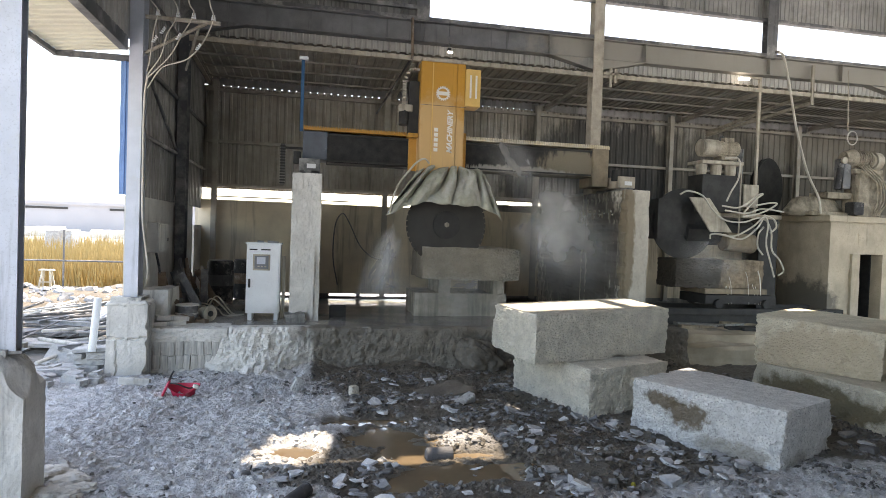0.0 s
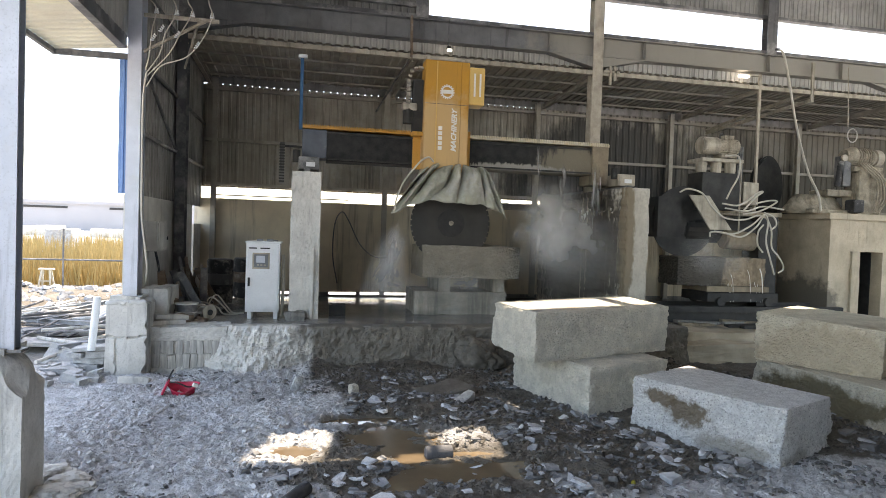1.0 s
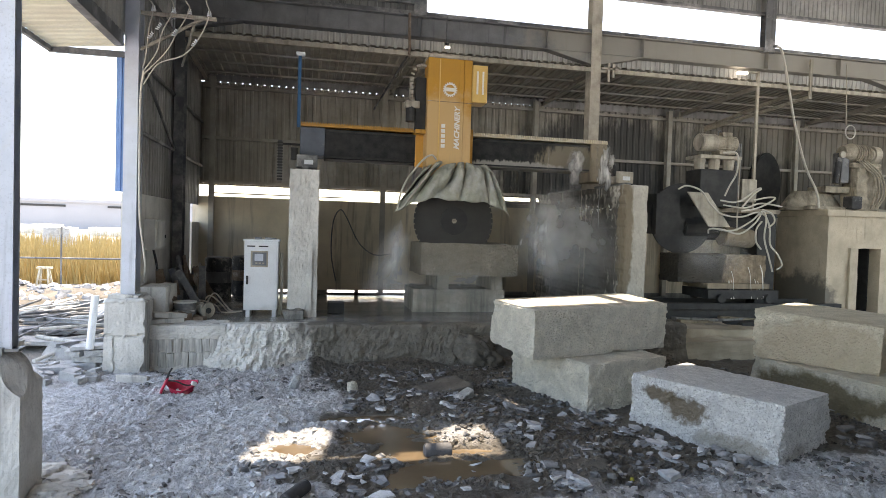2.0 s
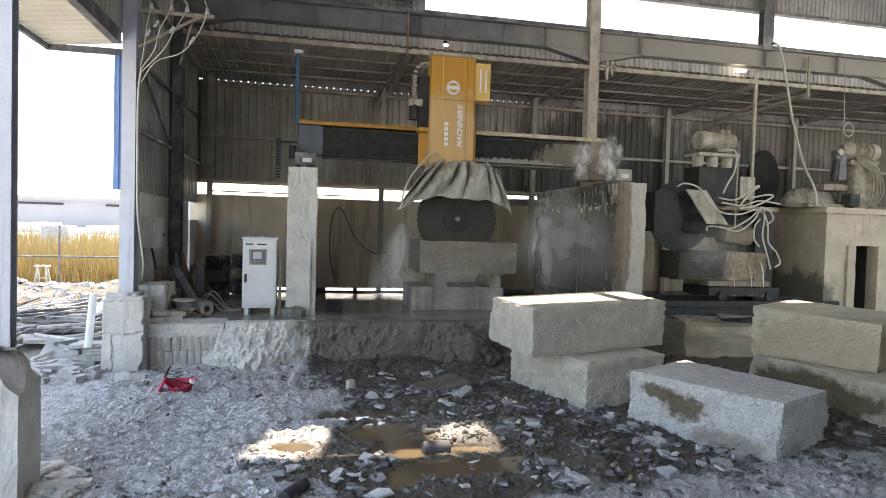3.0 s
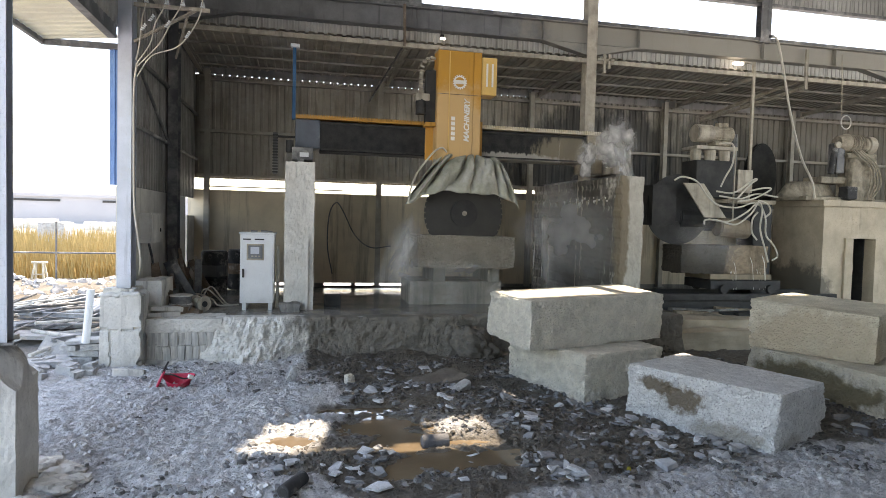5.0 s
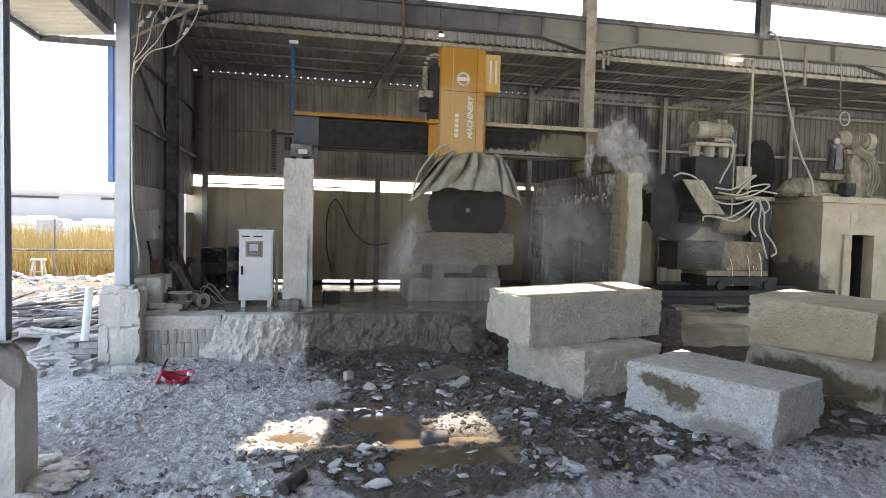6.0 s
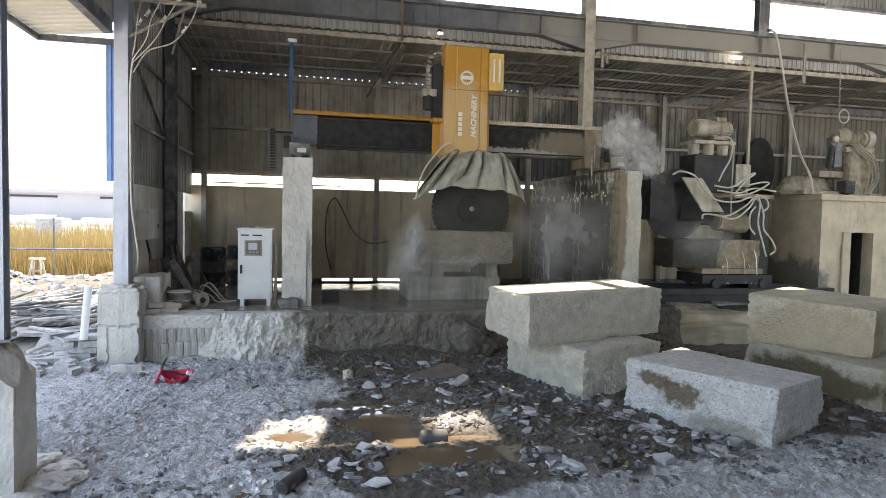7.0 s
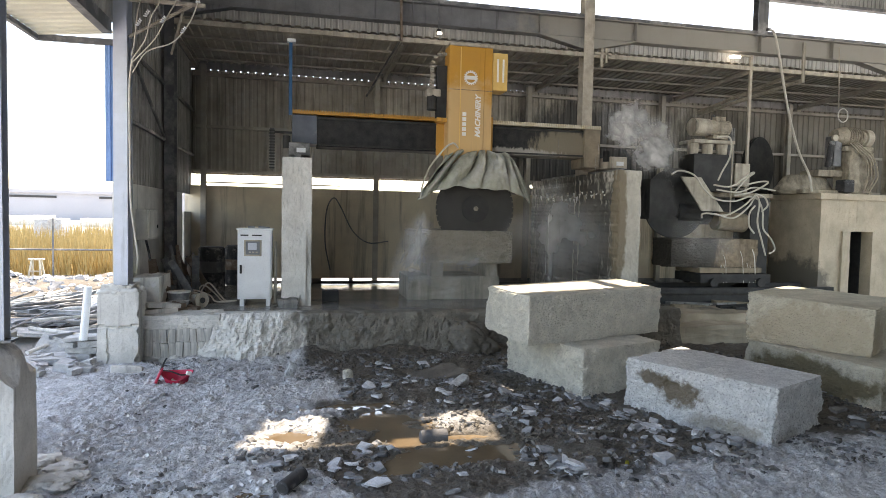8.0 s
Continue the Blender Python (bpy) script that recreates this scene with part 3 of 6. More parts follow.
def girder():
    # right part paler: dust, and stronger light put into the colour
    GIRDER = stain(mat("girder_toned", (0.20, 0.202, 0.205), (0.145, 0.147, 0.15), 0.55, 3.0, 0.15, streak=0.2), (0.30, 0.28, 0.24), (4.5, 0.0, 0.2), (5.5, 3.0, 3.0), 0.8, 1.2)
    g = thing("girder", (6.0, YG, 6.3), "long grey steel girder with haunches carrying the upper wall", "girder")
    part("web_beam", ibeam((-2.45, YG, 6.52), (XR, YG, 6.55), 0.24, 0.44, 0.016), GIRDER, g)
    for x, s in ((6.19, -1), (6.19, 1), (-2.45, 1), (14.6, -1), (14.6, 1)):
        b = bmesh.new()
        for y in (YG - 0.1, YG + 0.1):
            b.verts.new((x, y, 6.31)), b.verts.new((x + s * 1.15, y, 6.31)), b.verts.new((x, y, 6.05))
        v = list(b.verts)
        b.faces.new(v[:3]), b.faces.new(v[3:])
        for i in range(3):
            b.faces.new((v[i], v[(i + 1) % 3], v[(i + 1) % 3 + 3], v[i + 3]))
        part("haunch", b, GIRDER, g)
    for x in (0.1, 2.25, 5.05, 7.35, 10.58, 12.6):
        part("stiffener", box(x - 0.006, x + 0.006, YG - 0.115, YG - 0.008, 6.32, 6.74), GIRDER, g)
    structure("fascia_sheet", corrugated((-2.5, YG + 0.12, 5.99), (1, 0, 0), (0, 0, 1), XR + 2.5, 0.34, (0, -1, 0), 0.12, 0.015), SHEET_PALE,
              "pale ribbed sheet under the girder", "wall")
    b = box(-2.5, XR, YG - 0.12, YG - 0.02, 5.90, 5.99)
    structure("eave_rail", b, STEEL_PALE, "pale steel eave rail", "beam")
    b = box(-2.5, XR, YG - 0.05, YG + 0.15, 6.775, 6.85)
    b = box(2.38, XR, YG - 0.05, YG + 0.1, 7.60, 7.67, bm=b)
    structure("window_rail", b, STEEL, "steel rails along the open window strip", "beam")
    b = corrugated((2.3, YG + 0.03, 7.67), (1, 0, 0), (0, 0, 1), XR - 2.3, 1.4, (0, -1, 0), 0.12, 0.018)
    c = corrugated((-2.5, YG + 0.03, 6.85), (1, 0, 0), (0, 0, 1), 4.7, 2.2, (0, -1, 0), 0.16, 0.02)
    # left part in a darker copy of the sheets, shade put into the colour
    structure("wall_upper_end", c, mat("sheet_shaded", (0.20, 0.20, 0.193), (0.14, 0.14, 0.135), 0.6, 1.5, 0.1, streak=0.4), "ribbed sheets above the girder, shade put into their dark colour", "wall")
    structure("wall_upper", b, SHEET, "grey ribbed sheets above the open window strip", "wall")
    for x in (2.21, 10.58):
        t = thing("post", (x, YG, 6.85), "short grey steel post standing on the girder", "post", "posts on the girder")
        part("shaft", ibeam((x, YG - 0.05, 6.75), (x, YG - 0.05, 9.0), 0.27, 0.2, 0.014, up=(0, 1, 0)), STEEL, t)
        part("gusset", box(x - 0.17, x + 0.17, YG - 0.14, YG + 0.04, 6.72, 6.74), STEEL, t)
    b = box(-2.4, 2.1, YG - 0.1, YG - 0.02, 6.98, 7.06)
    structure("wall_rail", b, STEEL, "horizontal steel rail on the upper wall", "beam")


def roofs():
    slope = Vector((0, YB + 0.25 - YG, roof_z(YB + 0.25) - roof_z(YG)))
    b = corrugated((-2.6, YG, roof_z(YG) + 0.06), (1, 0, 0), slope, XR + 2.6, slope.length, (0, slope.z, -slope.y), 0.19, 0.03)
    tagged(part("ceiling", b, ROOF_SHEET, None, "dusty ribbed metal roof seen from below"), category="ceiling", kind="structure")
    for k in range(4):
        y = YG + 0.3 + k * 0.85
        b = box(-2.5, XR, y, y + 0.06, roof_z(y) - 0.008, roof_z(y) + 0.035)
        structure("purlin", b, ROOF_SHEET, "dusty steel purlin under the low roof", "purlin")
    for x in (-2.45, 2.05, 6.19, 10.4, 14.6):
        r = thing("rafter", (x, YG, 5.9), "tapered steel rafter under the low roof", "rafter", "rafters of the low roof")
        part("beam", ibeam((x, YG, roof_z(YG) - 0.11), (x, YB - 0.05, roof_z(YB) - 0.11), 0.08, 0.11, 0.01), ROOF_SHEET, r)
        part("end_plate", box(x - 0.06, x + 0.06, YB - 0.06, YB - 0.045, 5.68, 5.88), ROOF_SHEET, r)
    # unseen main roof, added to block light; openings placed to cast chosen sun patches
    holes = []
    lit = [(-0.52 + 0.065 * i, 0.20 + 0.03 * i, 5.80 + 0.2 * i, 6.001 + 0.2 * i, 0.13) for i in range(4)]
    lit += [(0.26, 0.92, 5.81, 5.96, 0.13), (0.92, 1.19, 5.81, 6.05, 0.13), (1.29, 1.95, 5.82, 6.62, 0.13), (4.85, 5.2, 7.45, 7.6, 0.61), (8.2, 8.75, 9.45, 9.8, 1.17)]
    for i in range(10):
        x = 2.80 + 0.26 * i
        if not 4.6 < x + 0.13 < 4.9:
            lit.append((x, x + 0.259, 8.10 + (x - 2.8) * 0.34, 8.96 + (x - 2.8) * 0.40, 1.29))
    for (x0, x1, y0, y1, z) in lit:
        h = (9.0 - z) / SUN_WAY.z
        holes.append((x0 + SUN_WAY.x * h, x1 + SUN_WAY.x * h, y0 + SUN_WAY.y * h, y1 + SUN_WAY.y * h))
    xs = sorted({-4.8, -2.8, 9.5, XR, *[v for h in holes for v in h[:2]]})
    ys = sorted({-14.0, -4.0, 6.0, YG + 2.2, *[v for h in holes for v in h[2:]]})
    b = None
    for x0, x1 in zip(xs, xs[1:]):
        for y0, y1 in zip(ys, ys[1:]):
            cx, cy = (x0 + x1) / 2, (y0 + y1) / 2
            if not any(h[0] < cx < h[1] and h[2] < cy < h[3] for h in holes) and not (cx < -2.8 and cy < 6.0) and not (cx > 9.5 and cy < -4.0):
                b = box(x0, x1, y0, y1, 9.0, 9.06, bm=b)
    tagged(part("ceiling_main", b, ROOF_SHEET, None, "unseen high roof added to block light, open where sun patches fall"), category="ceiling", kind="structure")
    # canopy outside the side opening
    b = corrugated((-3.72, 3.0, 4.82), (0, 1, 0), (1, 0, 0.1), 7.4, 1.02, (0.1, 0, -1), 0.19, 0.02)
    structure("canopy", b, mat("canopy_sheet", (0.78, 0.73, 0.56), (0.68, 0.63, 0.48), 0.6, 2.0, 0.1), "pale ribbed canopy outside the side opening", "canopy")
    b = box(-3.76, -2.7, 10.38, 10.44, 4.73, 4.82)
    b = box(-3.77, -3.71, 3.0, 10.4, 4.74, 4.81, bm=b)
    structure("canopy_rail", b, STEEL, "steel edge rail of the canopy", "beam")
    b = corrugated((-2.84, 10.42, 2.72), (1, 0, 0), (0, 0, 1), 0.17, 2.1, (0, -1, 0), 0.085, 0.02)
    structure("trim_blue", b, BLUE, "blue sheet metal trim strip beside the column", "trim")
    # far end; below it, unseen walls added to keep front and right light out
    structure("wall_far", box(XR, XR + 0.2, 6.9, YB + 0.2, 0, 9.0), SHEET, "plain metal end wall", "wall")
    structure("wall_front", box(XL, 9.5, -14.2, -14.0, 0, 9.0), SHEET, "unseen plain wall added to block light from the front", "wall")
    structure("wall_side_front", box(XL - 0.2, XL, -14.0, -6.0, 0, 9.0), SHEET, "unseen plain wall added to block light from the front left", "wall")
    structure("wall_inner", box(9.3, 9.5, -14.0, 6.9, 0, 9.0), SHEET, "unseen plain wall added to block light from the right", "wall")


platform()
back_wall()
side_wall()
columns()
girder()
roofs()


# ---- outside ----
def outside():
    FAR = mat("far_cladding", (0.30, 0.30, 0.31), (0.27, 0.27, 0.28), 0.7, 0.1, 0.0)
    f = thing("factory", (-60, 150, 0), "long white factory hall with dark window bands, far off", "building")
    part("wall", box(-110, -22, 150, 180, 0, 5.7), FAR, f)
    part("roof", box(-111, -21, 149.5, 181, 5.7, 6.4), FAR, f)
    for x0, x1 in ((-62, -50.8), (-42.5, -30), (-80, -66)):
        part("window", box(x0, x1, 149.8, 149.95, 4.7, 5.15), DARK, f)
    # rows of stone blocks in the far yard
    rnd = random.Random(5)
    for k in range(22):
        x = -60 + k * 2.6 + rnd.uniform(-0.5, 0.5)
        y = 92 + rnd.uniform(-4, 6)
        h = rnd.uniform(0.9, 1.6)
        b = box(x, x + rnd.uniform(2.0, 3.2), y, y + 1.6, 0, h)
        rough(b, 4, 0.1, 1.0, k)
        solo("stone_block", b, GRANITE, (x, y, 0), "pale rough stone block in the far yard", "stone block", "far stone blocks")
    # dry grass
    b = bmesh.new()
    for k in range(15000):
        y = 24.0 + 32 * rnd.random() ** 1.6
        x = -2.9 - y * 0.2 + rnd.uniform(-14, 3.5) * (y / 30)
        h = rnd.uniform(0.5, 1.55)
        a = rnd.uniform(0, math.pi)
        w = 0.02 + 0.012 * y / 24
        dx, dy = math.cos(a) * w, math.sin(a) * w
        lx, ly = rnd.uniform(-0.25, 0.25), rnd.uniform(-0.25, 0.25)
        z0 = -0.05
        b.faces.new((b.verts.new((x - dx, y - dy, z0)), b.verts.new((x + dx, y + dy, z0)), b.verts.new((x + lx, y + ly, h))))
    me = part("dry_grass", b, GRASS, None, "tall dry yellow grass beyond the yard")
    tagged(me, category="grass", kind="stuff")


outside()


# ---- stone blocks in the yard ----
def edge_gap(p, a, b):
    d = b - a
    k = max(0.0, min(1.0, (p - a).dot(d) / d.length_squared))
    return (p - a - d * k).length


def yard_block(base, z0, z1, material, label, top=None, seed=0, amp=0.022, cuts=80):
    b = prism(base, z0, z1, top)
    edges = [(e.verts[0].co.copy(), e.verts[1].co.copy()) for e in b.edges]
    mid = sum((v.co for v in b.verts), Vector()) / 8
    rough(b, cuts, amp, 4.5, seed, 0.45, worn=0.45, keep=lambda c: 0.10 if c.z > z1 - 0.02 else (0.5 if c.z < z0 + 0.03 else 1.0))
    # spalled arrises
    off = Vector((seed * 3.3, seed * 1.7, 0))
    for v in b.verts:
        gap = min(edge_gap(v.co, p, q) for p, q in edges)
        if gap < 0.07:
            bite = max(0.0, noise.noise(v.co * 4.0 + off) - 0.22) * 0.10 + max(0.0, noise.noise(v.co * 13.0 + off) - 0.1) * 0.035
            v.co += (mid - v.co).normalized() * bite * (1 - gap / 0.07)
    c = [sum(p[i] for p in base) / len(base) for i in (0, 1)]
    return solo("stone_block", b, material, (c[0], c[1], z0), label, "stone block", "quarry blocks in the yard")


def yard_blocks():
    STAINED = stain(speckle(mat("granite_stained", (0.84, 0.84, 0.83), (0.62, 0.62, 0.615), 0.9, 10.0, 1.0, fine=36, dist=0.06), size=55, amount=0.65), (0.17, 0.13, 0.085), (-0.47, -0.06, 0.38), (0.30, 0.29, 0.17), 0.9, 7.0)
    stain(STAINED, (0.17, 0.13, 0.085), (-0.62, 0.22, 0.47), (0.28, 0.28, 0.10), 0.9, 8.0)
    stain(STAINED, (0.30, 0.27, 0.22), (-0.05, -0.5, 0.1), (0.5, 0.5, 0.15), 0.7, 5.0)
    MOSSY = stain(speckle(mat("granite_mossy", (0.70, 0.65, 0.54), (0.56, 0.51, 0.40), 0.9, 5.0, 0.9, fine=36, dist=0.06), amount=0.3, size=60), (0.15, 0.12, 0.06), (-0.5, 0.0, 0.25), (0.5, 1.0, 0.28), 0.85, 3.0)
    yard_block([(3.57, 7.46), (4.95, 7.92), (4.5, 9.55), (3.10, 9.08)], -0.05, 0.63, GRANITE, "grey split granite block on the mud", seed=1)
    yard_block([(2.92, 7.74), (5.28, 8.52), (5.30, 10.05), (2.74, 9.10)], 0.635, 1.29, GRANITE, "grey granite block with sawn top, stacked on another",
               [(2.93, 7.76), (5.33, 8.58), (5.42, 10.13), (2.74, 9.02)], seed=2)
    yard_block([(3.98, 7.14), (4.73, 5.50), (5.82, 6.02), (5.06, 7.66)], -0.05, 0.61, STAINED, "pale speckled granite block with brown stain",
               [(3.96, 7.06), (4.80, 5.50), (5.72, 5.92), (5.06, 7.60)], seed=3)
    yard_block([(6.70, 8.38), (7.02, 6.35), (8.3, 6.6), (8.1, 8.6)], -0.05, 0.53, MOSSY, "yellowish stained granite block on the ground", seed=4)
    yard_block([(6.62, 8.30), (7.42, 6.90), (9.0, 7.9), (8.3, 9.3)], 0.54, 1.17, GRANITE_WARM, "warm grey granite block stacked on another",
               [(7.2, 9.02), (7.5, 6.93), (9.1, 8.0), (8.8, 9.95)], seed=5)


yard_blocks()


# ---- the bridge saw ----
MACHINE = {}


def runway_walls():
    for x0, x1, lab in ((-0.30, 0.20, "chipped concrete runway wall with a steel rail"), (6.08, 6.56, "slurry-stained concrete runway wall")):
        t = thing("runway_wall", ((x0 + x1) / 2, 11.4, 0.68), lab, "runway wall", "runway walls of the bridge saw")
        b = box(x0, x1, 11.4, 16.2, 0.5, 3.28)
        rough(b, 60, 0.016, 3.0, int(x0 * 10), 0.5, worn=0.6)
        m = CONCRETE
        if x0 > 1:
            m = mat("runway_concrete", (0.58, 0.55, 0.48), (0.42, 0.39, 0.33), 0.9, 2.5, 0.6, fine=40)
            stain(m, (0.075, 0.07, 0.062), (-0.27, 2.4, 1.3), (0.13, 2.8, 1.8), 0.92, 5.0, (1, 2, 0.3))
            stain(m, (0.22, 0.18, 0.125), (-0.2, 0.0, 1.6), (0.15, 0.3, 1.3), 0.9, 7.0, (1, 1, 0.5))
            for v in b.verts:
                if v.co.x < 6.2:
                    course, joint = v.co.z % 0.22, (v.co.y + (0.25 if int(v.co.z / 0.22) % 2 else 0.0)) % 0.5
                    if course < 0.07 or joint < 0.1:
                        v.co.x += 0.025
            rnd = random.Random(12)
            # slurry drips; the white ones stand in for bright glints of light
            for k in range(60):
                y, z, h = rnd.uniform(11.9, 15.8), rnd.uniform(2.76, 2.92), 0.02 + 0.13 * rnd.random() ** 2
                part("slurry_drip", cyl((x0 - 0.02, y, z - h), (x0 - 0.03, y, z), 0.005, rnd.uniform(0.010, 0.028), seg=7), LETTER if k % 2 else CAKED, t)
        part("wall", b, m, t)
        part("rail", box((x0 + x1) / 2 - 0.06, (x0 + x1) / 2 + 0.06, 11.75, 16.0, 3.27, 3.36, 0.01), STEEL, t)


def bridge():
    t = thing("saw_bridge", (3.0, 12.5, 3.36), "dark steel bridge of a block saw on concrete walls", "saw bridge")
    MACHINE["bridge"] = t
    SLURRY = mat("black_beam", (0.018, 0.018, 0.018), (0.04, 0.04, 0.04), 0.65, 6.0, 0.5)
    stain(SLURRY, (0.22, 0.19, 0.14), (2.4, -0.2, 0.36), (0.8, 1.0, 0.42), 0.9, 5.0, (2.5, 1, 0.7))
    stain(SLURRY, (0.42, 0.40, 0.36), (1.1, -0.2, 0.24), (1.2, 1.0, 0.12), 0.8, 7.0, (2.5, 1, 0.7))
    part("beam", box(0.3, 5.75, 12.3, 12.85, 3.58, 4.14, 0.015), SLURRY, t, "black steel beam with pale dried slurry")
    part("end_plate", box(-0.16, 0.3, 12.3, 12.85, 3.62, 4.16, 0.02), mat("blue_grey_plate", (0.13, 0.15, 0.18), (0.09, 0.10, 0.12), 0.5, 3.0, 0.1, dust=0.1), t, "dark blue-grey end plate")
    part("end_plate", box(5.72, 6.08, 12.25, 12.9, 3.38, 4.18, 0.02), MUDDY, t, "bridge end caked with brown slurry")
    part("guide_rail", box(0.3, 5.7, 12.26, 12.30, 3.60, 3.63), DARK, t)
    part("guide_rail", box(0.3, 5.7, 12.26, 12.30, 4.09, 4.12), DARK, t)
    for x in (-0.05, 6.32):
        c = part("end_carriage", box(x - 0.16, x + 0.22, 11.95, 13.2, 3.36, 3.60, 0.02), STEEL if x < 1 else STEEL_PALE, t)
        part("motor", cyl((x - 0.2, 12.05, 3.5), (x - 0.2, 12.05, 3.72), 0.07, seg=14), DARK, c)
        part("label_plate", box(x - 0.02, x + 0.14, 11.94, 11.95, 3.42, 3.5), WHITE_PAINT, c)
    for x0, x1, m, lab in ((-0.15, 2.76, ORANGE, "orange accordion bellows"), (2.80, 6.05, BELLOWS, "pale dusty accordion bellows")):
        b = None
        x = x0
        while x < x1:
            b = box(x, x + 0.028, 12.25, 12.6, 4.17, 4.245, bm=b)
            b = box(x + 0.028, x + 0.05, 12.27, 12.58, 4.17, 4.225, bm=b)
            x += 0.05
        part("bellows", b, m, t, lab)
    p = thing("lamp_pole", (-0.2, 12.3, 4.16), "slim blue pole with a small white lamp", "lamp pole")
    part("pole", box(-0.225, -0.165, 12.4, 12.46, 4.16, 5.5), mat("deep_blue_paint", (0.03, 0.10, 0.20), (0.05, 0.14, 0.26), 0.5, 4.0, 0.1, dust=0.1), p)
    part("lamp", box(-0.27, -0.10, 12.36, 12.48, 5.5, 5.57, 0.02), WHITE_PAINT, p)


def saw_head():
    """Mast, canvas hood and blade guard: all slide along the bridge."""
    t = thing("block_saw", (2.43, 12.0, 3.0), "orange block saw with lettering, canvas hood and blade", "saw")
    MACHINE["head"] = t
    b = box(2.0, 2.70, 11.9, 12.28, 3.3, 5.56, 0.02)
    part("mast", b, ORANGE_DUSTY, t, "tall orange painted mast")
    part("mast_side", box(2.70, 2.87, 11.92, 12.28, 3.3, 5.58, 0.02), ORANGE_DUSTY, t)
    part("mast_cap", box(2.0, 2.88, 11.89, 12.3, 5.56, 5.61, 0.015), STEEL_PALE, t)
    v = part("side_cover", box(2.87, 3.17, 11.9, 12.3, 4.76, 5.48, 0.02), ORANGE_PALE, t, "pale yellow vent cover")
    for x in (2.95, 3.06):
        part("vent_slot", box(x, x + 0.035, 11.888, 11.9, 4.92, 5.36), LETTER, v)
    part("panel_seam", box(2.0, 2.88, 11.893, 11.9, 4.73, 4.74), RUST, t)
    part("edge_strip", box(2.22, 2.24, 11.892, 11.9, 3.3, 5.54), ORANGE_PALE, t)
    # round emblem as a plain toothed ring
    b = bmesh.new()
    n = 36
    for i in range(n):
        a0, a1 = 2 * math.pi * i / n, 2 * math.pi * (i + 1) / n
        ro = 0.14 if i % 2 else 0.118
        q = [b.verts.new((2.43 + r * math.cos(a), 11.888, 4.97 + r * math.sin(a))) for r, a in ((0.095, a0), (ro, a0), (ro, a1), (0.095, a1))]
        b.faces.new(q)
    ex = bmesh.ops.extrude_face_region(b, geom=b.faces[:])
    bmesh.ops.translate(b, verts=[g for g in ex["geom"] if isinstance(g, bmesh.types.BMVert)], vec=(0, 0.012, 0))
    b = box(2.33, 2.53, 11.886, 11.9, 4.935, 5.005, bm=b)
    part("emblem", b, LETTER, t, "white toothed emblem")
    # carriage behind the mast, bracket, drive motor and cable chain
    part("carriage", box(1.85, 3.0, 12.24, 12.30, 3.5, 4.3, 0.01), ORANGE, t)
    part("bracket", box(1.80, 2.0, 12.0, 12.25, 4.12, 4.2, 0.01), ORANGE, t)
    m = part("drive_motor", cyl((1.72, 12.1, 4.35), (1.72, 12.1, 4.72), 0.1, seg=14), DARK, t)
    part("motor_cap", box(1.60, 1.88, 12.0, 12.22, 4.60, 4.74, 0.03), STEEL_PALE, m)
    part("motor_arm", box(1.8, 2.0, 12.05, 12.2, 4.2, 5.2, 0.02), DARK, t)
    ch = None
    pts = [(1.72, 12.15, 4.74 + 0.05 * i) for i in range(10)] + [(1.74, 12.15, 5.27), (1.78, 12.15, 5.36), (1.85, 12.15, 5.43), (1.93, 12.15, 5.45), (2.0, 12.15, 5.44)]
    for (xa, ya, za) in pts:
        ch = box(xa - 0.035, xa + 0.035, ya - 0.04, ya + 0.04, za - 0.02, za + 0.02, bm=ch, rot=(0, random.uniform(-25, 25), 0))
    part("cable_chain", ch, STEEL_PALE, t, "grey plastic cable chain")
    part("cable", tube([(2.0, 12.1, 5.2), (1.9, 12.1, 5.17), (1.87, 12.1, 5.05), (1.98, 12.1, 4.98)], 0.012), HOSE, t)
    part("water_hose", tube([(2.2, 11.85, 3.62), (2.1, 11.82, 3.7), (1.95, 11.8, 3.62), (1.78, 11.78, 3.42), (1.62, 11.75, 3.2), (1.5, 11.72, 2.9), (1.46, 11.72, 2.62)], 0.018), HOSE, t, "pale water hose")
    # canvas hood: wraps round the front, with falling folds and an arched hem
    b = bmesh.new()
    nu, nv = 120, 30
    grid = []
    for j in range(nv + 1):
        v = j / nv
        row = []
        for i in range(nu + 1):
            u = i / nu
            s = (u - 0.5) * 2
            half = 0.60 + (1.12 - 0.60) * v ** 0.9
            cx = 2.64 - 0.12 * v
            hem = 2.60 + 0.27 * math.cos(s * 1.5) - 0.03 * math.sin(6 * s + 1) + 0.02 * math.sin(17 * s)
            top = 3.60 - 0.04 * abs(s) + 0.02 * math.sin(9 * s)
            ph = (s + 0.22 * v) * 9.6 * (1 - 0.12 * v) + 0.5 + 1.5 * noise.noise((s * 2.5, v * 0.8, 0))
            fold = (abs(math.sin(ph)) ** 0.55 * 2 - 1) * 0.8 + 0.6 * noise.noise((s * 5, v * 2.2, 4)) + 0.25 * noise.noise((s * 14, v * 7, 2))
            fall = 0.23 * min(1.0, v * 7 + 0.2) * (1 - v) ** 0.6 + 0.03
            ang = s * 1.0
            dep = math.cos(ang) ** 0.6 if abs(ang) < 1.57 else 0
            x = cx + half * math.sin(ang) / math.sin(1.0)
            y = 12.15 - (0.22 + 0.34 * v ** 0.7) * dep - fall * fold
            z = top + (hem - top) * v + 0.015 * noise.noise((s * 5, v * 5, 8))
            row.append(b.verts.new((x, y, z)))
        grid.append(row)
    for r0, r1 in zip(grid, grid[1:]):
        for i in range(nu):
            b.faces.new((r0[i], r0[i + 1], r1[i + 1], r1[i]))
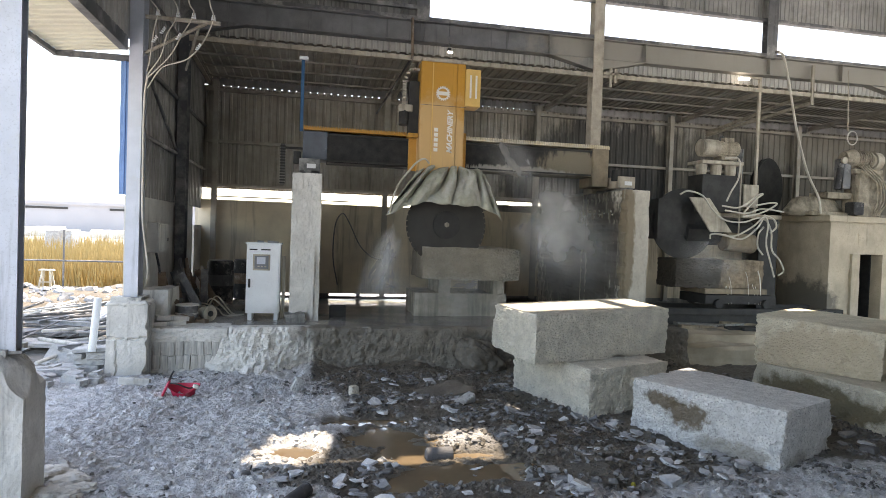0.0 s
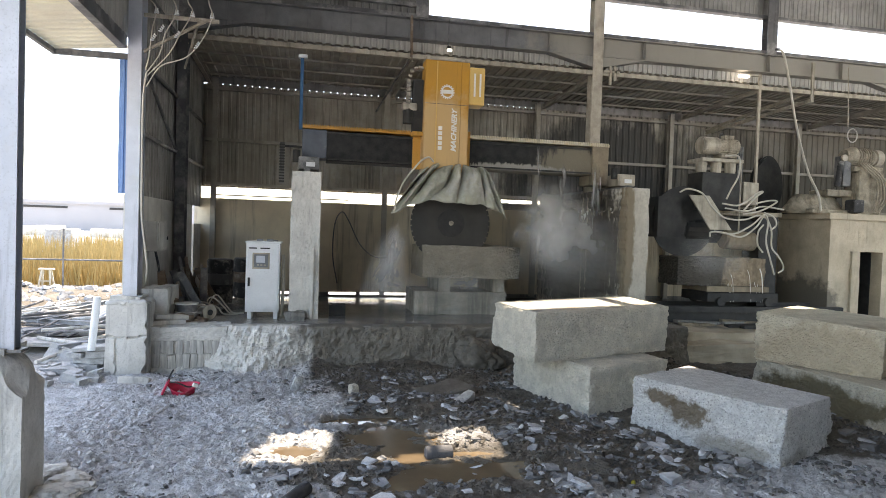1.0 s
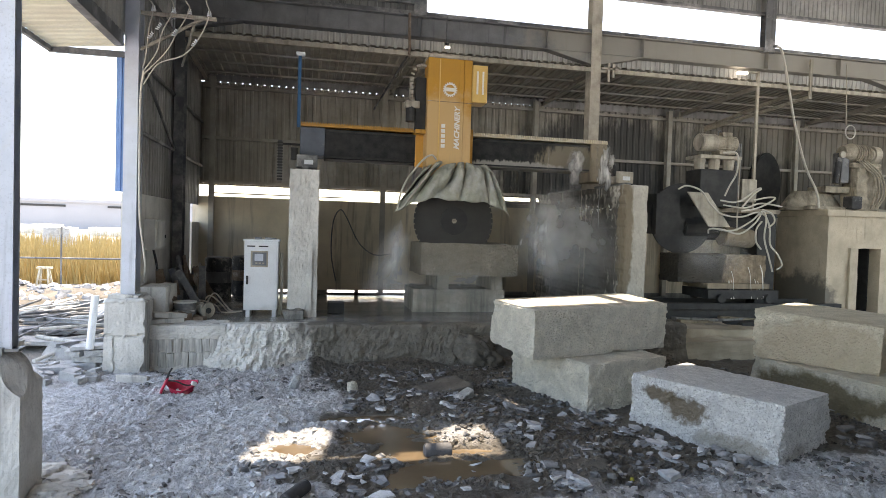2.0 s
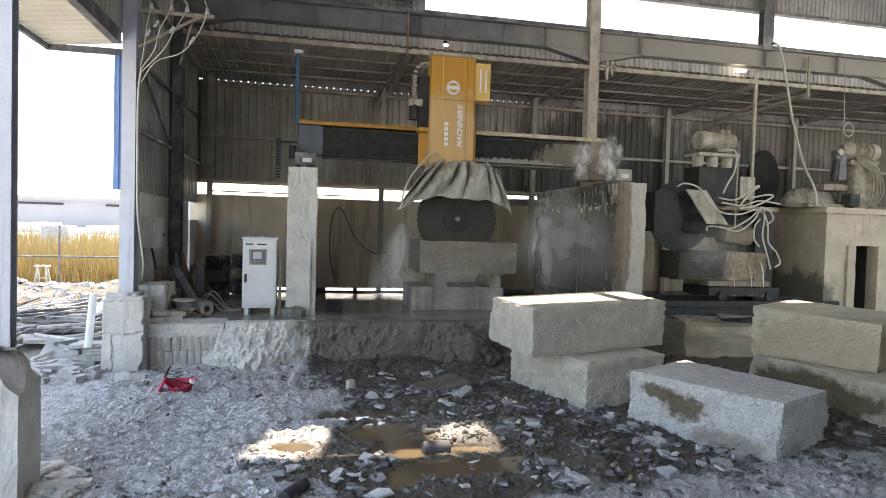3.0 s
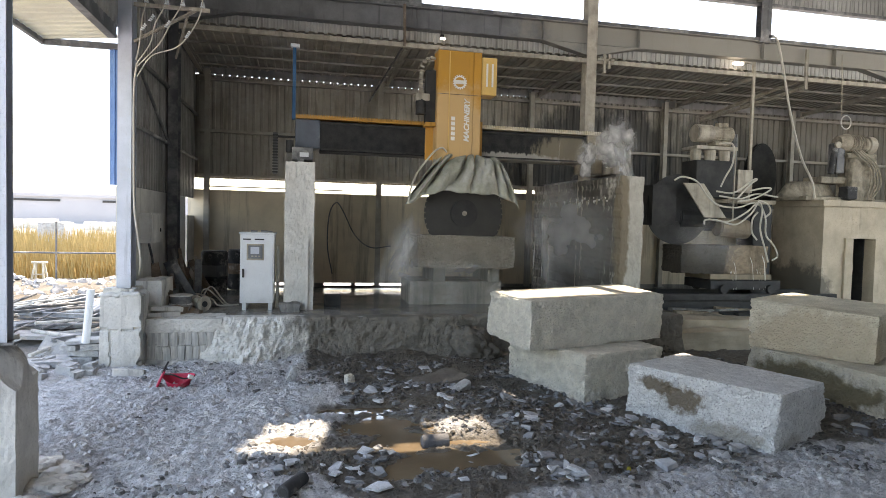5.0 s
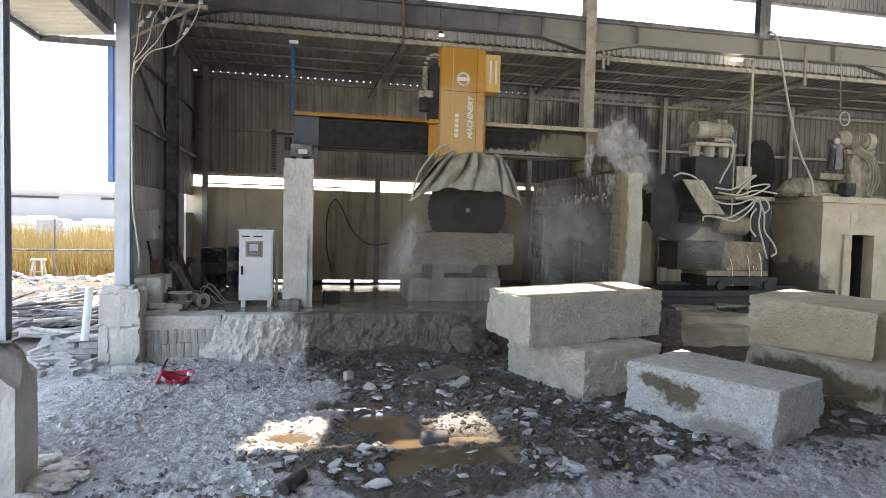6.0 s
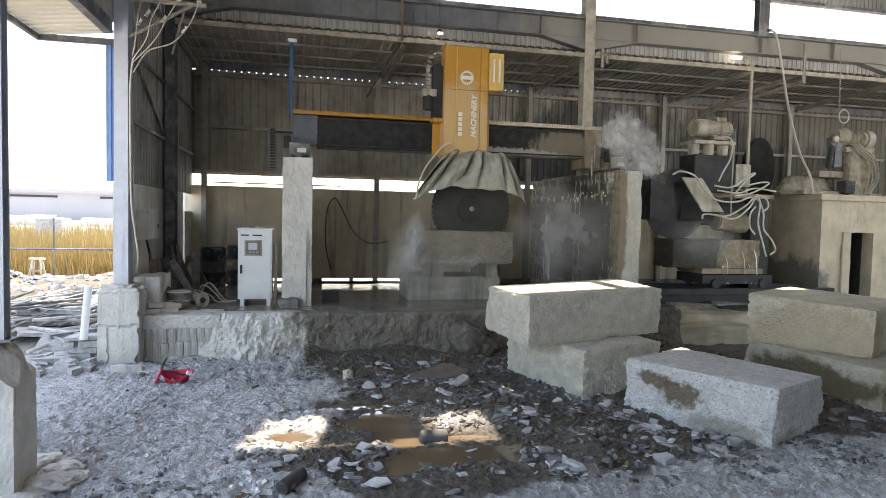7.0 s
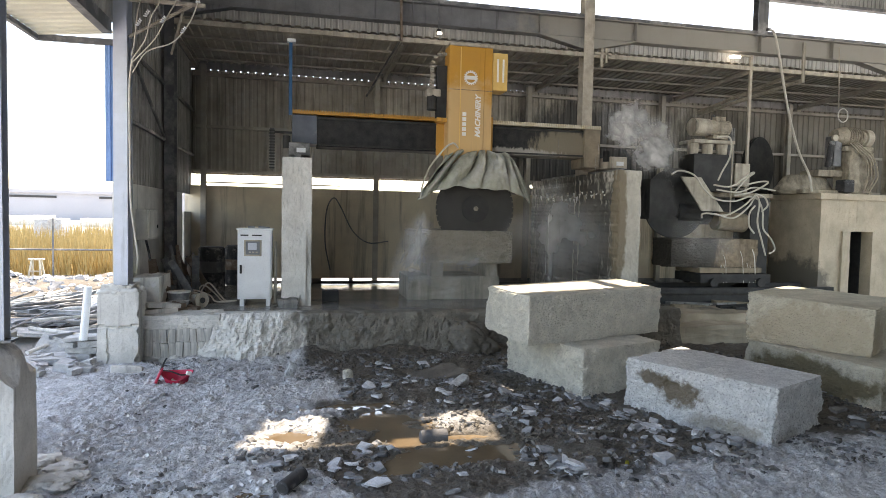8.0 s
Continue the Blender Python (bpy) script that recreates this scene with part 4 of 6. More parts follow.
    hood = part("canvas_hood", b, CANVAS, t, "dusty folded grey-green canvas hood", smooth=True)
    so = hood.modifiers.new("thick", "SOLIDIFY")
    so.thickness = 0.012
    b = cyl((2.6, 12.05, 2.47), (2.6, 12.2, 2.47), 0.74, seg=48)
    bmesh.ops.bisect_plane(b, geom=b.verts[:] + b.edges[:] + b.faces[:], plane_co=(0, 0, 2.62), plane_no=(0, 0, -1), clear_outer=True)
    part("blade_guard", b, DARK, t, "dark half-round blade guard")
    part("spindle_arm", box(2.35, 2.75, 12.2, 12.6, 2.3, 3.5, 0.03), DARK, t)
    # the blade turns about its axle
    BLADE = mat("blade_steel", (0.07, 0.068, 0.064), (0.055, 0.053, 0.05), 0.5, 3.0, 0.1, metal=0.3)
    bl = new("blade")
    bl.parent = t
    bl.location = Vector((2.6, 12.0, 2.47)) - ORIGIN[t.name]
    ORIGIN[bl.name] = Vector((2.6, 12.0, 2.47))
    bl["label"] = "dark spinning saw blade with segmented rim"
    MACHINE["blade"] = bl
    part("disc", cyl((2.6, 11.985, 2.47), (2.6, 12.0, 2.47), 0.76, seg=96), BLADE, bl)
    seg = None
    for k in range(44):
        a = 2 * math.pi * k / 44
        c = (2.6 + 0.765 * math.cos(a), 2.47 + 0.765 * math.sin(a))
        seg = box(c[0] - 0.02, c[0] + 0.02, 11.98, 12.005, c[1] - 0.045, c[1] + 0.045, bm=seg, rot=(0, -math.degrees(a), 0))
    part("rim_segments", seg, BLADE, bl)
    part("flange", cyl((2.6, 11.95, 2.47), (2.6, 11.985, 2.47), 0.27, seg=40, bev=0.008), DARK, bl)
    part("axle_nut", cyl((2.6, 11.91, 2.47), (2.6, 11.95, 2.47), 0.05, seg=6, bev=0.006), STEEL_PALE, bl)
    # lettering
    for txt, x, z, size in (("MACHINERY", 2.63, 3.84, 0.142),):
        cu = bpy.data.curves.new("lettering", "FONT")
        cu.body, cu.size, cu.extrude, cu.shear, cu.offset = txt, size, 0.003, 0.25, 0.005
        ob = new("lettering", cu)
        ob.parent = t
        ob.matrix_local = Matrix.Translation(Vector((x, 11.893, z)) - ORIGIN[t.name]) @ pose(0, 0, 0, 90, -90, 0)
        cu.materials.append(LETTER)
    b = None
    for k in range(5):
        b = box(2.28, 2.355, 11.89, 11.9, 3.86 + k * 0.095, 3.93 + k * 0.095, bm=b)
    part("lettering_bars", b, LETTER, t, "white lettering band")


def cut_block():
    SLURRY = mat("concrete_slurry", (0.36, 0.34, 0.295), (0.22, 0.205, 0.175), 0.85, 3.0, 0.7, streak=0.4, fine=30)
    b = box(2.15, 4.08, 11.88, 13.2, 1.42, 2.03)
    rough(b, 22, 0.03, 2.5, 9)
    solo("stone_block", b, speckle(mat("granite_wet", (0.31, 0.275, 0.22), (0.22, 0.195, 0.155), 0.7, 4.0, 0.9, fine=36, dist=0.06), amount=0.3, size=60), (3.1, 12.6, 1.42), "rough granite block being sawn, wet with slurry", "stone block")
    t = thing("saw_table", (3.0, 12.6, 0.68), "concrete blocks and beams carrying the stone under the saw", "saw table")
    b = box(2.05, 3.9, 12.1, 13.2, 0.68, 1.13)
    rough(b, 12, 0.02, 3, 11)
    part("plinth", b, SLURRY, t)
    for x in (2.5, 3.6):
        part("bearer", box(x, x + 0.24, 12.05, 13.2, 1.13, 1.43, 0.01), SLURRY, t)


runway_walls()
bridge()
saw_head()
cut_block()


# ---- control cabinet ----
def control_cabinet():
    t = thing("control_cabinet", (-0.75, 11.6, 0.68), "white steel control cabinet with a small screen", "cabinet")
    part("body", box(-1.04, -0.47, 11.40, 11.85, 0.80, 2.0, 0.012), WHITE_PAINT, t)
    part("lid", box(-1.06, -0.45, 11.385, 11.87, 2.0, 2.03, 0.008), WHITE_PAINT, t)
    d = part("door", box(-1.015, -0.495, 11.385, 11.40, 0.84, 1.97, 0.006), WHITE_PAINT, t)
    part("screen_frame", box(-0.93, -0.64, 11.375, 11.385, 1.55, 1.83, 0.004), STEEL_PALE, d)
    part("screen_bezel", box(-0.90, -0.67, 11.372, 11.376, 1.58, 1.805, 0.01), mat("bezel", (0.20, 0.21, 0.22), (0.17, 0.18, 0.19), 0.5, 5.0, 0.0), d, "dark grey screen bezel")
    part("screen", box(-0.865, -0.72, 11.368, 11.373, 1.66, 1.78, 0.004), STEEL_BLUE, d, "grey display")
    for k in range(3):
        part("key", box(-0.85 + 0.055 * k, -0.815 + 0.055 * k, 11.368, 11.373, 1.61, 1.63), STEEL_PALE, d)
    part("handle", box(-1.0, -0.965, 11.36, 11.385, 1.25, 1.40, 0.006), DARK, d, "black latch handle")
    for x in (-1.0, -0.56):
        part("foot", box(x, x + 0.07, 11.40, 11.85, 0.68, 0.80, 0.005), WHITE_PAINT, t)
    for x0, x1 in ((-0.99, -0.86), (-0.80, -0.64)):
        part("nameplate_bar", box(x0, x1, 11.379, 11.386, 1.90, 1.922), DARK, d, "dark lettering bar")
    part("conduit", tube([(-0.43, 11.6, 0.7), (-0.41, 11.6, 1.2), (-0.42, 11.6, 1.8)], 0.03), HOSE, t)
    rnd = random.Random(3)
    for k in range(7):
        x, y = rnd.uniform(-1.0, -0.52), rnd.uniform(11.45, 11.8)
        b = box(x, x + rnd.uniform(0.04, 0.1), y, y + 0.05, 2.03, 2.03 + rnd.uniform(0.015, 0.04))
        rough(b, 1, 0.01, 8, k)
        solo("stone_chip", b, SLATE, (x, y, 2.03), "small stone chip lying on the cabinet", "stone", "chips on the cabinet")


control_cabinet()


# ---- second saw and its base ----
def second_saw():
    t = thing("base_block", (13.5, 13.8, 0.5), "dusty concrete machine base with a doorway and a cap slab", "machine base")
    m = stain(mat("base_concrete", (0.60, 0.52, 0.40), (0.40, 0.345, 0.26), 0.9, 2.2, 0.8, streak=0.05, fine=24, spread=(0.3, 0.7)), (0.15, 0.14, 0.12), (-1.2, 0.3, 0.3), (0.7, 1.4, 0.65), 0.9, 2.0)
    for x0, x1, y0, y1, z0, z1, n in ((12.3, 13.12, 13.0, 14.7, 0.45, 2.92, 1), (13.12, 13.85, 13.0, 13.3, 2.15, 2.92, 2), (13.85, 18.0, 13.0, 14.7, 0.45, 2.92, 3)):
        b = box(x0, x1, y0, y1, z0, z1)
        rough(b, 14, 0.022, 2.0, n)
        part("wall", b, m, t)
    part("wall", box(13.12, 13.85, 14.5, 14.7, 0.45, 2.92), m, t)
    # black panels added so the doorway reads as deep shade
    part("lining", box(13.125, 13.845, 14.46, 14.497, 0.52, 2.14), DARK, t, "near-black panel standing in for shade behind the doorway")
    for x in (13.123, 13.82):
        part("lining", box(x, x + 0.025, 13.32, 14.45, 0.52, 2.9), DARK, t, "near-black panel standing in for shade inside the doorway")
    b = box(12.18, 18.1, 12.9, 14.75, 2.92, 3.06)
    rough(b, 16, 0.012, 3.0, 4)
    part("cap_slab", b, m, t, "pale concrete cap slab")
    b = box(12.9, 13.12, 12.93, 13.0, 0.45, 2.15)
    rough(b, 6, 0.015, 4.0, 7)
    part("pilaster", b, m, t)
    c = thing("control_cabinet", (13.5, 13.9, 0.5), "grey control cabinet inside the dark doorway", "cabinet")
    part("body", box(13.3, 13.8, 13.9, 14.2, 0.5, 1.85, 0.01), STEEL, c)
    for k in range(3):
        part("switch", box(13.4 + 0.12 * k, 13.46 + 0.12 * k, 13.885, 13.9, 1.5, 1.56), DARK, c)

    s = thing("second_saw", (9.0, 13.2, 0.5), "dust-covered older stone saw with motor and hoses", "saw")
    # motor on top
    mo = part("motor", cyl((8.68, 13.0, 4.47), (9.12, 13.0, 4.47), 0.2, seg=24, bev=0.02), STEEL_PALE, s, "dusty motor with pale fan cowl")
    b = cyl((9.12, 13.0, 4.47), (9.62, 13.0, 4.47), 0.17, seg=20)
    for k in range(16):
        a = 2 * math.pi * k / 16
        b = box(9.15, 9.6, 13.0 + 0.16 * math.cos(a) - 0.008, 13.0 + 0.16 * math.cos(a) + 0.008, 4.47 + 0.16 * math.sin(a) - 0.02, 4.47 + 0.16 * math.sin(a) + 0.02, bm=b)
    part("stator", b, CAKED, mo)
    part("terminal_box", box(9.25, 9.5, 12.9, 13.1, 4.62, 4.72, 0.01), CAKED, mo)
    part("lifting_eye", tube([(9.2, 13, 4.64), (9.2, 13, 4.74), (9.26, 13, 4.76), (9.28, 13, 4.66)], 0.014), STEEL, mo)
    part("motor_foot", box(9.15, 9.55, 12.85, 13.15, 4.2, 4.29, 0.01), CAKED, s)
    part("top_plate", box(8.58, 9.62, 12.7, 13.3, 4.08, 4.16, 0.01), STEEL_PALE, s)
    for x in (8.68, 9.05, 9.42):
        b = cyl((x, 12.9, 3.84), (x, 12.9, 4.08), 0.11, 0.13, seg=14)
        part("screw_housing", b, STEEL_PALE, s)
    part("gear_box", box(8.6, 9.55, 12.72, 13.3, 3.0, 3.84, 0.02), DARK, s, "black gear housing")
    for k in range(3):
        part("pipe", cyl((9.68 + 0.06 * k, 13.0, 3.1), (9.68 + 0.06 * k, 13.0, 4.5), 0.022, seg=8), STEEL, s)
    part("rod", cyl((9.6, 12.75, 2.4), (9.6, 12.75, 4.1), 0.018, seg=8), STEEL_PALE, s)
    part("switch_box", box(9.8, 10.2, 12.9, 13.2, 3.15, 3.68, 0.02), STEEL_PALE, s)
    part("bracket", box(9.2, 10.9, 12.95, 13.25, 2.9, 3.0, 0.01), CAKED, s)
    part("blade_disc", cyl((8.35, 13.0, 2.72), (8.35, 13.02, 2.72), 0.80, seg=64), DARK, s, "large dark saw blade")
    part("flange", cyl((8.35, 12.96, 2.72), (8.35, 13.0, 2.72), 0.28, seg=32), DARK, s)
    b = prism([(7.62, 12.85), (8.2, 12.85), (8.2, 13.3), (7.62, 13.3)], 2.35, 3.25)
    part("guard", b, DARK, s)
    b = prism([(8.78, 12.6), (9.32, 12.6), (9.32, 12.64), (8.78, 12.64)], 2.55, 3.30, [(8.22, 12.6, 3.30), (8.72, 12.6, 3.30), (8.72, 12.64, 3.30), (8.22, 12.64, 3.30)])
    part("splash_plate", b, STEEL_PALE, s, "pale leaning splash plate")
    part("spindle_case", cyl((8.4, 13.2, 2.55), (10.2, 13.2, 2.55), 0.3, seg=18, bev=0.03), DARK, s)
    part("motor_case", cyl((9.3, 12.9, 2.35), (10.1, 12.9, 2.3), 0.22, seg=18, bev=0.03), MUDDY, s)
    part("column", box(10.35, 10.85, 13.0, 13.6, 0.5, 3.0, 0.02), DARK, s)
    hoses = [
        [(7.92, 12.5, 3.34), (8.12, 12.5, 3.42), (8.46, 12.48, 3.33), (8.7, 12.45, 3.03), (9.05, 12.5, 2.82), (9.52, 12.5, 2.79), (9.9, 12.5, 2.9), (10.14, 12.5, 2.84)],
        [(8.7, 12.5, 2.39), (8.73, 12.5, 2.49), (9.0, 12.45, 2.49), (9.46, 12.45, 2.41), (9.84, 12.45, 2.66), (10.06, 12.5, 2.89), (10.25, 12.5, 2.6), (10.29, 12.5, 2.19), (10.5, 12.5, 1.96), (10.62, 12.5, 1.72), (10.48, 12.5, 1.61)],
        [(8.84, 12.55, 2.51), (9.3, 12.5, 2.47), (9.76, 12.5, 2.69), (10.02, 12.46, 2.92), (10.13, 12.46, 2.74), (10.1, 12.46, 2.33), (10.23, 12.46, 1.92), (10.35, 12.46, 1.57)],
        [(10.08, 12.54, 2.7), (9.92, 12.5, 2.53), (9.92, 12.5, 2.25), (10.06, 12.5, 2.07)],
        [(9.04, 12.6, 3.14), (9.42, 12.5, 3.12), (9.87, 12.5, 3.41), (9.99, 12.5, 3.43), (9.8, 12.5, 3.3), (9.51, 12.5, 2.99)],
        [(9.12, 12.6, 3.04), (9.58, 12.5, 2.99), (10.05, 12.55, 3.11), (10.64, 12.6, 3.06)],
        [(9.51, 12.5, 2.92), (9.9, 12.45, 3.0), (10.36, 12.5, 3.22), (10.2, 12.5, 3.25), (9.81, 12.5, 3.17)],
        [(9.14, 12.7, 4.22), (9.41, 12.6, 4.2), (9.39, 12.55, 3.79), (9.21, 12.55, 3.45), (9.11, 12.55, 3.24)],
        [(10.23, 12.5, 2.57), (10.38, 12.5, 2.71), (10.3, 12.5, 2.88), (10.05, 12.5, 2.97)],
    ]
    for h in hoses:
        part("hose", tube(h, 0.020), HOSE, s, "pale slack water hose")
    for k in range(4):
        part("bearer", box(7.4 + 0.1 * k, 11.8, 12.4 + 0.3 * k, 12.55 + 0.3 * k, 0.5, 0.72, 0.01), DARK, s)
    part("track_beam", box(7.2, 12.1, 12.3, 12.45, 0.72, 0.86, 0.01), DARK, s)
    part("track_beam", box(7.2, 12.1, 13.3, 13.45, 0.72, 0.86, 0.01), DARK, s)

    tr = thing("trolley", (9.6, 12.8, 0.86), "wet brown stone block on a low saw trolley", "trolley")
    MACHINE["trolley"] = tr
    b = box(7.93, 10.12, 12.55, 13.3, 1.30, 1.92)
    rough(b, 44, 0.022, 4.0, 21, 0.5, worn=0.5)
    part("stone", b, BROWN_STONE, tr, "brown stone with slurry streaks")
    part("deck", box(8.6, 10.18, 12.45, 13.4, 1.17, 1.29, 0.01), MUDDY, tr)
    part("frame", box(8.6, 10.4, 12.42, 13.42, 0.95, 1.15, 0.01), DARK, tr)
    rnd = random.Random(4)
    for k in range(9):
        x, z = rnd.uniform(9.0, 10.05), rnd.uniform(1.3, 1.8)
        part("slurry_trickle", tube([(x, 12.52, z), (x + 0.02, 12.46, z - 0.2), (x + rnd.uniform(0, 0.05), 12.42, 0.95)], 0.005, 6), LETTER, tr)
    for x in (8.9, 10.1):
        for y in (12.375, 13.375):
            part("wheel", cyl((x, y - 0.04, 0.96), (x, y + 0.04, 0.96), 0.10, seg=18), DARK, tr)

    for k in range(12):
        x, y, z, w = rnd.uniform(7.4, 10.4), rnd.uniform(11.2, 12.2), 0.50, rnd.uniform(0.5, 1.3)
        b = box(x - w / 2, x + w / 2, y - 0.09, y + 0.09, z, z + 0.06, 0.006, rot=(rnd.uniform(-4, 4), rnd.uniform(-3, 3), rnd.uniform(-14, 14)))
        solo("timber", b, (CONCRETE_DARK, DARK, MUDDY)[k % 3], (x, y, z), "wet dark plank lying before the second saw", "timber", "planks before the second saw")
    # third machine standing on the base
    def silhouette_oval():
        # added disc, flattened to fit a dark outline in the camera's view
        b = cyl((12.4, 15.3, 3.85), (12.4, 15.5, 3.85), 0.85, seg=36, bev=0.04)
        bmesh.ops.scale(b, vec=(0.55, 1.0, 1.0), space=Matrix.Translation((-12.4, -15.4, -3.85)), verts=b.verts)
        return b
    q = thing("old_motor_unit", (14.0, 13.8, 3.06), "dusty old motor unit standing on the base", "machine")
    b = cyl((12.45, 13.75, 3.06), (12.45, 13.75, 3.54), 0.62, 0.36, seg=28, bev=0.05)
    bmesh.ops.scale(b, vec=(1.5, 0.7, 1.0), space=Matrix.Translation((-12.45, -13.75, -3.06)), verts=b.verts)
    part("housing", b, CAKED, q, "rounded dusty housing", smooth=True)
    part("deck_plate", box(12.45, 13.3, 13.3, 13.9, 3.50, 3.66, 0.03), CAKED, q)
    part("bed", box(11.95, 13.6, 13.2, 13.9, 3.06, 3.16, 0.03), CAKED, q)
    mo = part("motor", cyl((13.1, 13.3, 4.5), (13.62, 13.3, 4.47), 0.2, seg=20, bev=0.03), CAKED, q, "dust-caked motor")
    for k in range(6):
        part("cooling_ring", cyl((13.16 + 0.07 * k, 13.3, 4.5), (13.18 + 0.07 * k, 13.3, 4.5), 0.225, seg=20), CAKED, mo)
    part("fan_cowl", cyl((13.62, 13.3, 4.47), (13.9, 13.3, 4.46), 0.23, seg=22, bev=0.05), STEEL_PALE, mo)
    part("bell_end", cyl((12.85, 13.3, 4.5), (13.1, 13.3, 4.5), 0.16, 0.24, seg=20), CAKED, mo)
    part("motor_foot", box(13.0, 13.85, 13.1, 13.5, 4.12, 4.24, 0.02), CAKED, q)
    b = box(13.15, 13.85, 13.1, 13.55, 3.06, 4.12, 0.04)
    rough(b, 8, 0.05, 4.0, 5)
    part("motor_stand", b, CAKED, q, "slurry-caked stand")
    for k in range(4):
        part("hose", tube([(13.1 + 0.08 * k, 13.05, 4.3), (13.3 + 0.1 * k, 13.0, 4.1), (13.55 + 0.08 * k, 13.0, 3.9), (13.6 + 0.1 * k, 13.0, 3.5), (13.5 + 0.05 * k, 13.0, 3.1)], 0.02), CAKED, q)
    part("belt_guard", box(12.78, 13.02, 13.2, 13.5, 3.74, 4.5, 0.04), STEEL, q)
    part("lever", cyl((12.62, 13.2, 3.72), (12.70, 13.2, 4.35), 0.07, seg=12), RUBBER, q)
    part("pulley", cyl((12.72, 13.1, 4.42), (12.72, 13.16, 4.42), 0.08, seg=16), STEEL_PALE, q)
    part("belt_cover", box(12.95, 13.25, 13.0, 13.3, 3.1, 3.42, 0.05), RUBBER, q)
    part("wire_loop", tube([(12.79 + 0.14 * math.cos(a), 13.0, 4.95 + 0.16 * math.sin(a)) for a in (2 * math.pi * k / 16 for k in range(17))], 0.014), CONCRETE, q)
    part("dark_hood", silhouette_oval(), DARK, q, "large dark oval disc standing in for a dark silhouette")
    part("hood_foot", box(12.2, 12.6, 14.7, 15.48, 2.95, 3.2), DARK, q)

    p = thing("lamp_pole", (10.33, 13.2, 3.0), "thin steel pole with a bright work lamp on an arm", "lamp pole")
    part("pole", box(10.30, 10.36, 13.17, 13.23, 3.0, 6.25), STEEL_PALE, p)
    part("arm", box(10.0, 10.36, 13.17, 13.22, 6.2, 6.24), STEEL_PALE, p)
    lm = bpy.data.materials.new("lamp_glow")
    lm.use_nodes = True
    e = lm.node_tree.nodes["Principled BSDF"]
    e.inputs["Emission Color"].default_value, e.inputs["Emission Strength"].default_value = (1, 0.97, 0.95, 1), 2.0
    part("lamp", box(9.75, 10.0, 13.12, 13.22, 6.14, 6.2, 0.02), lm, p, "lit white work lamp")
    w = thing("work_lamp", (2.75, 13.15, 6.0), "small lit work lamp hanging on a rod", "lamp")
    part("rod", cyl((2.78, 13.15, 6.2), (2.78, 13.15, 6.75), 0.012, seg=6), STEEL, w)
    part("lamp", box(2.75, 2.85, 13.1, 13.16, 6.10, 6.14, 0.012), lm, w, "lit white work lamp")
    part("clamp", box(2.75, 2.82, 13.1, 13.2, 6.15, 6.2), DARK, w)
    h = thing("hanging_hose", (10.8, 13.1, 6.8), "pale hose hanging from the girder to the second saw", "hose")
    part("hose", tube([(10.7, 13.1, 6.85), (10.86, 13.1, 6.75), (11.05, 13.1, 6.1), (11.3, 13.1, 5.1), (11.65, 13.1, 4.1), (12.0, 13.1, 3.5), (12.1, 13.1, 3.1)], 0.028), HOSE, h)
    part("tie", box(10.66, 10.74, 13.08, 13.16, 6.83, 6.88), STEEL, h)
    h = thing("hanging_rod", (12.7, 13.1, 6.6), "thin rod hanging from the girder", "rod")
    part("rod", cyl((12.68, 13.1, 6.6), (12.75, 13.1, 5.13), 0.012, seg=6), STEEL_PALE, h)
    # frame of flat bars under the roof
    h = thing("roof_bracket", (11.5, 13.2, 6.0), "pale welded bracket hanging under the girder", "bracket")
    part("hanger", box(11.72, 11.79, 13.15, 13.2, 5.7, 6.65), STEEL_PALE, h)
    part("bar", ibeam((11.75, 13.2, 5.75), (11.0, 16.2, 5.35), 0.06, 0.08, 0.01), STEEL_PALE, h)
    part("bar", ibeam((11.75, 13.2, 5.98), (11.0, 16.2, 5.42), 0.06, 0.08, 0.01), STEEL_PALE, h)
    h = thing("roof_bracket", (6.6, 13.2, 5.8), "pale welded bracket beside the column", "bracket")
    part("hanger", box(6.45, 6.50, 13.1, 13.15, 5.68, 6.1), STEEL_PALE, h)
    part("hanger", box(6.56, 6.62, 13.1, 13.15, 5.78, 6.1), STEEL_PALE, h)
    part("bar", box(6.3, 6.7, 13.1, 13.14, 5.95, 6.0), STEEL_PALE, h)
    h = thing("drop_pipe", (2.05, 13.15, 5.9), "thin rusty pipe dropping from the girder", "pipe")
    part("pipe", cyl((2.0, 13.12, 5.9), (1.98, 13.12, 6.75), 0.03, seg=8), RUST, h)
    part("strut", cyl((2.0, 13.12, 5.95), (1.6, 16.2, 5.3), 0.025, seg=8), STEEL, h)


second_saw()


# ---- by the side wall ----
def wire(name, pts, r, m, label, cat):
    return solo(name, tube(pts, r), m, pts[0], label, cat)


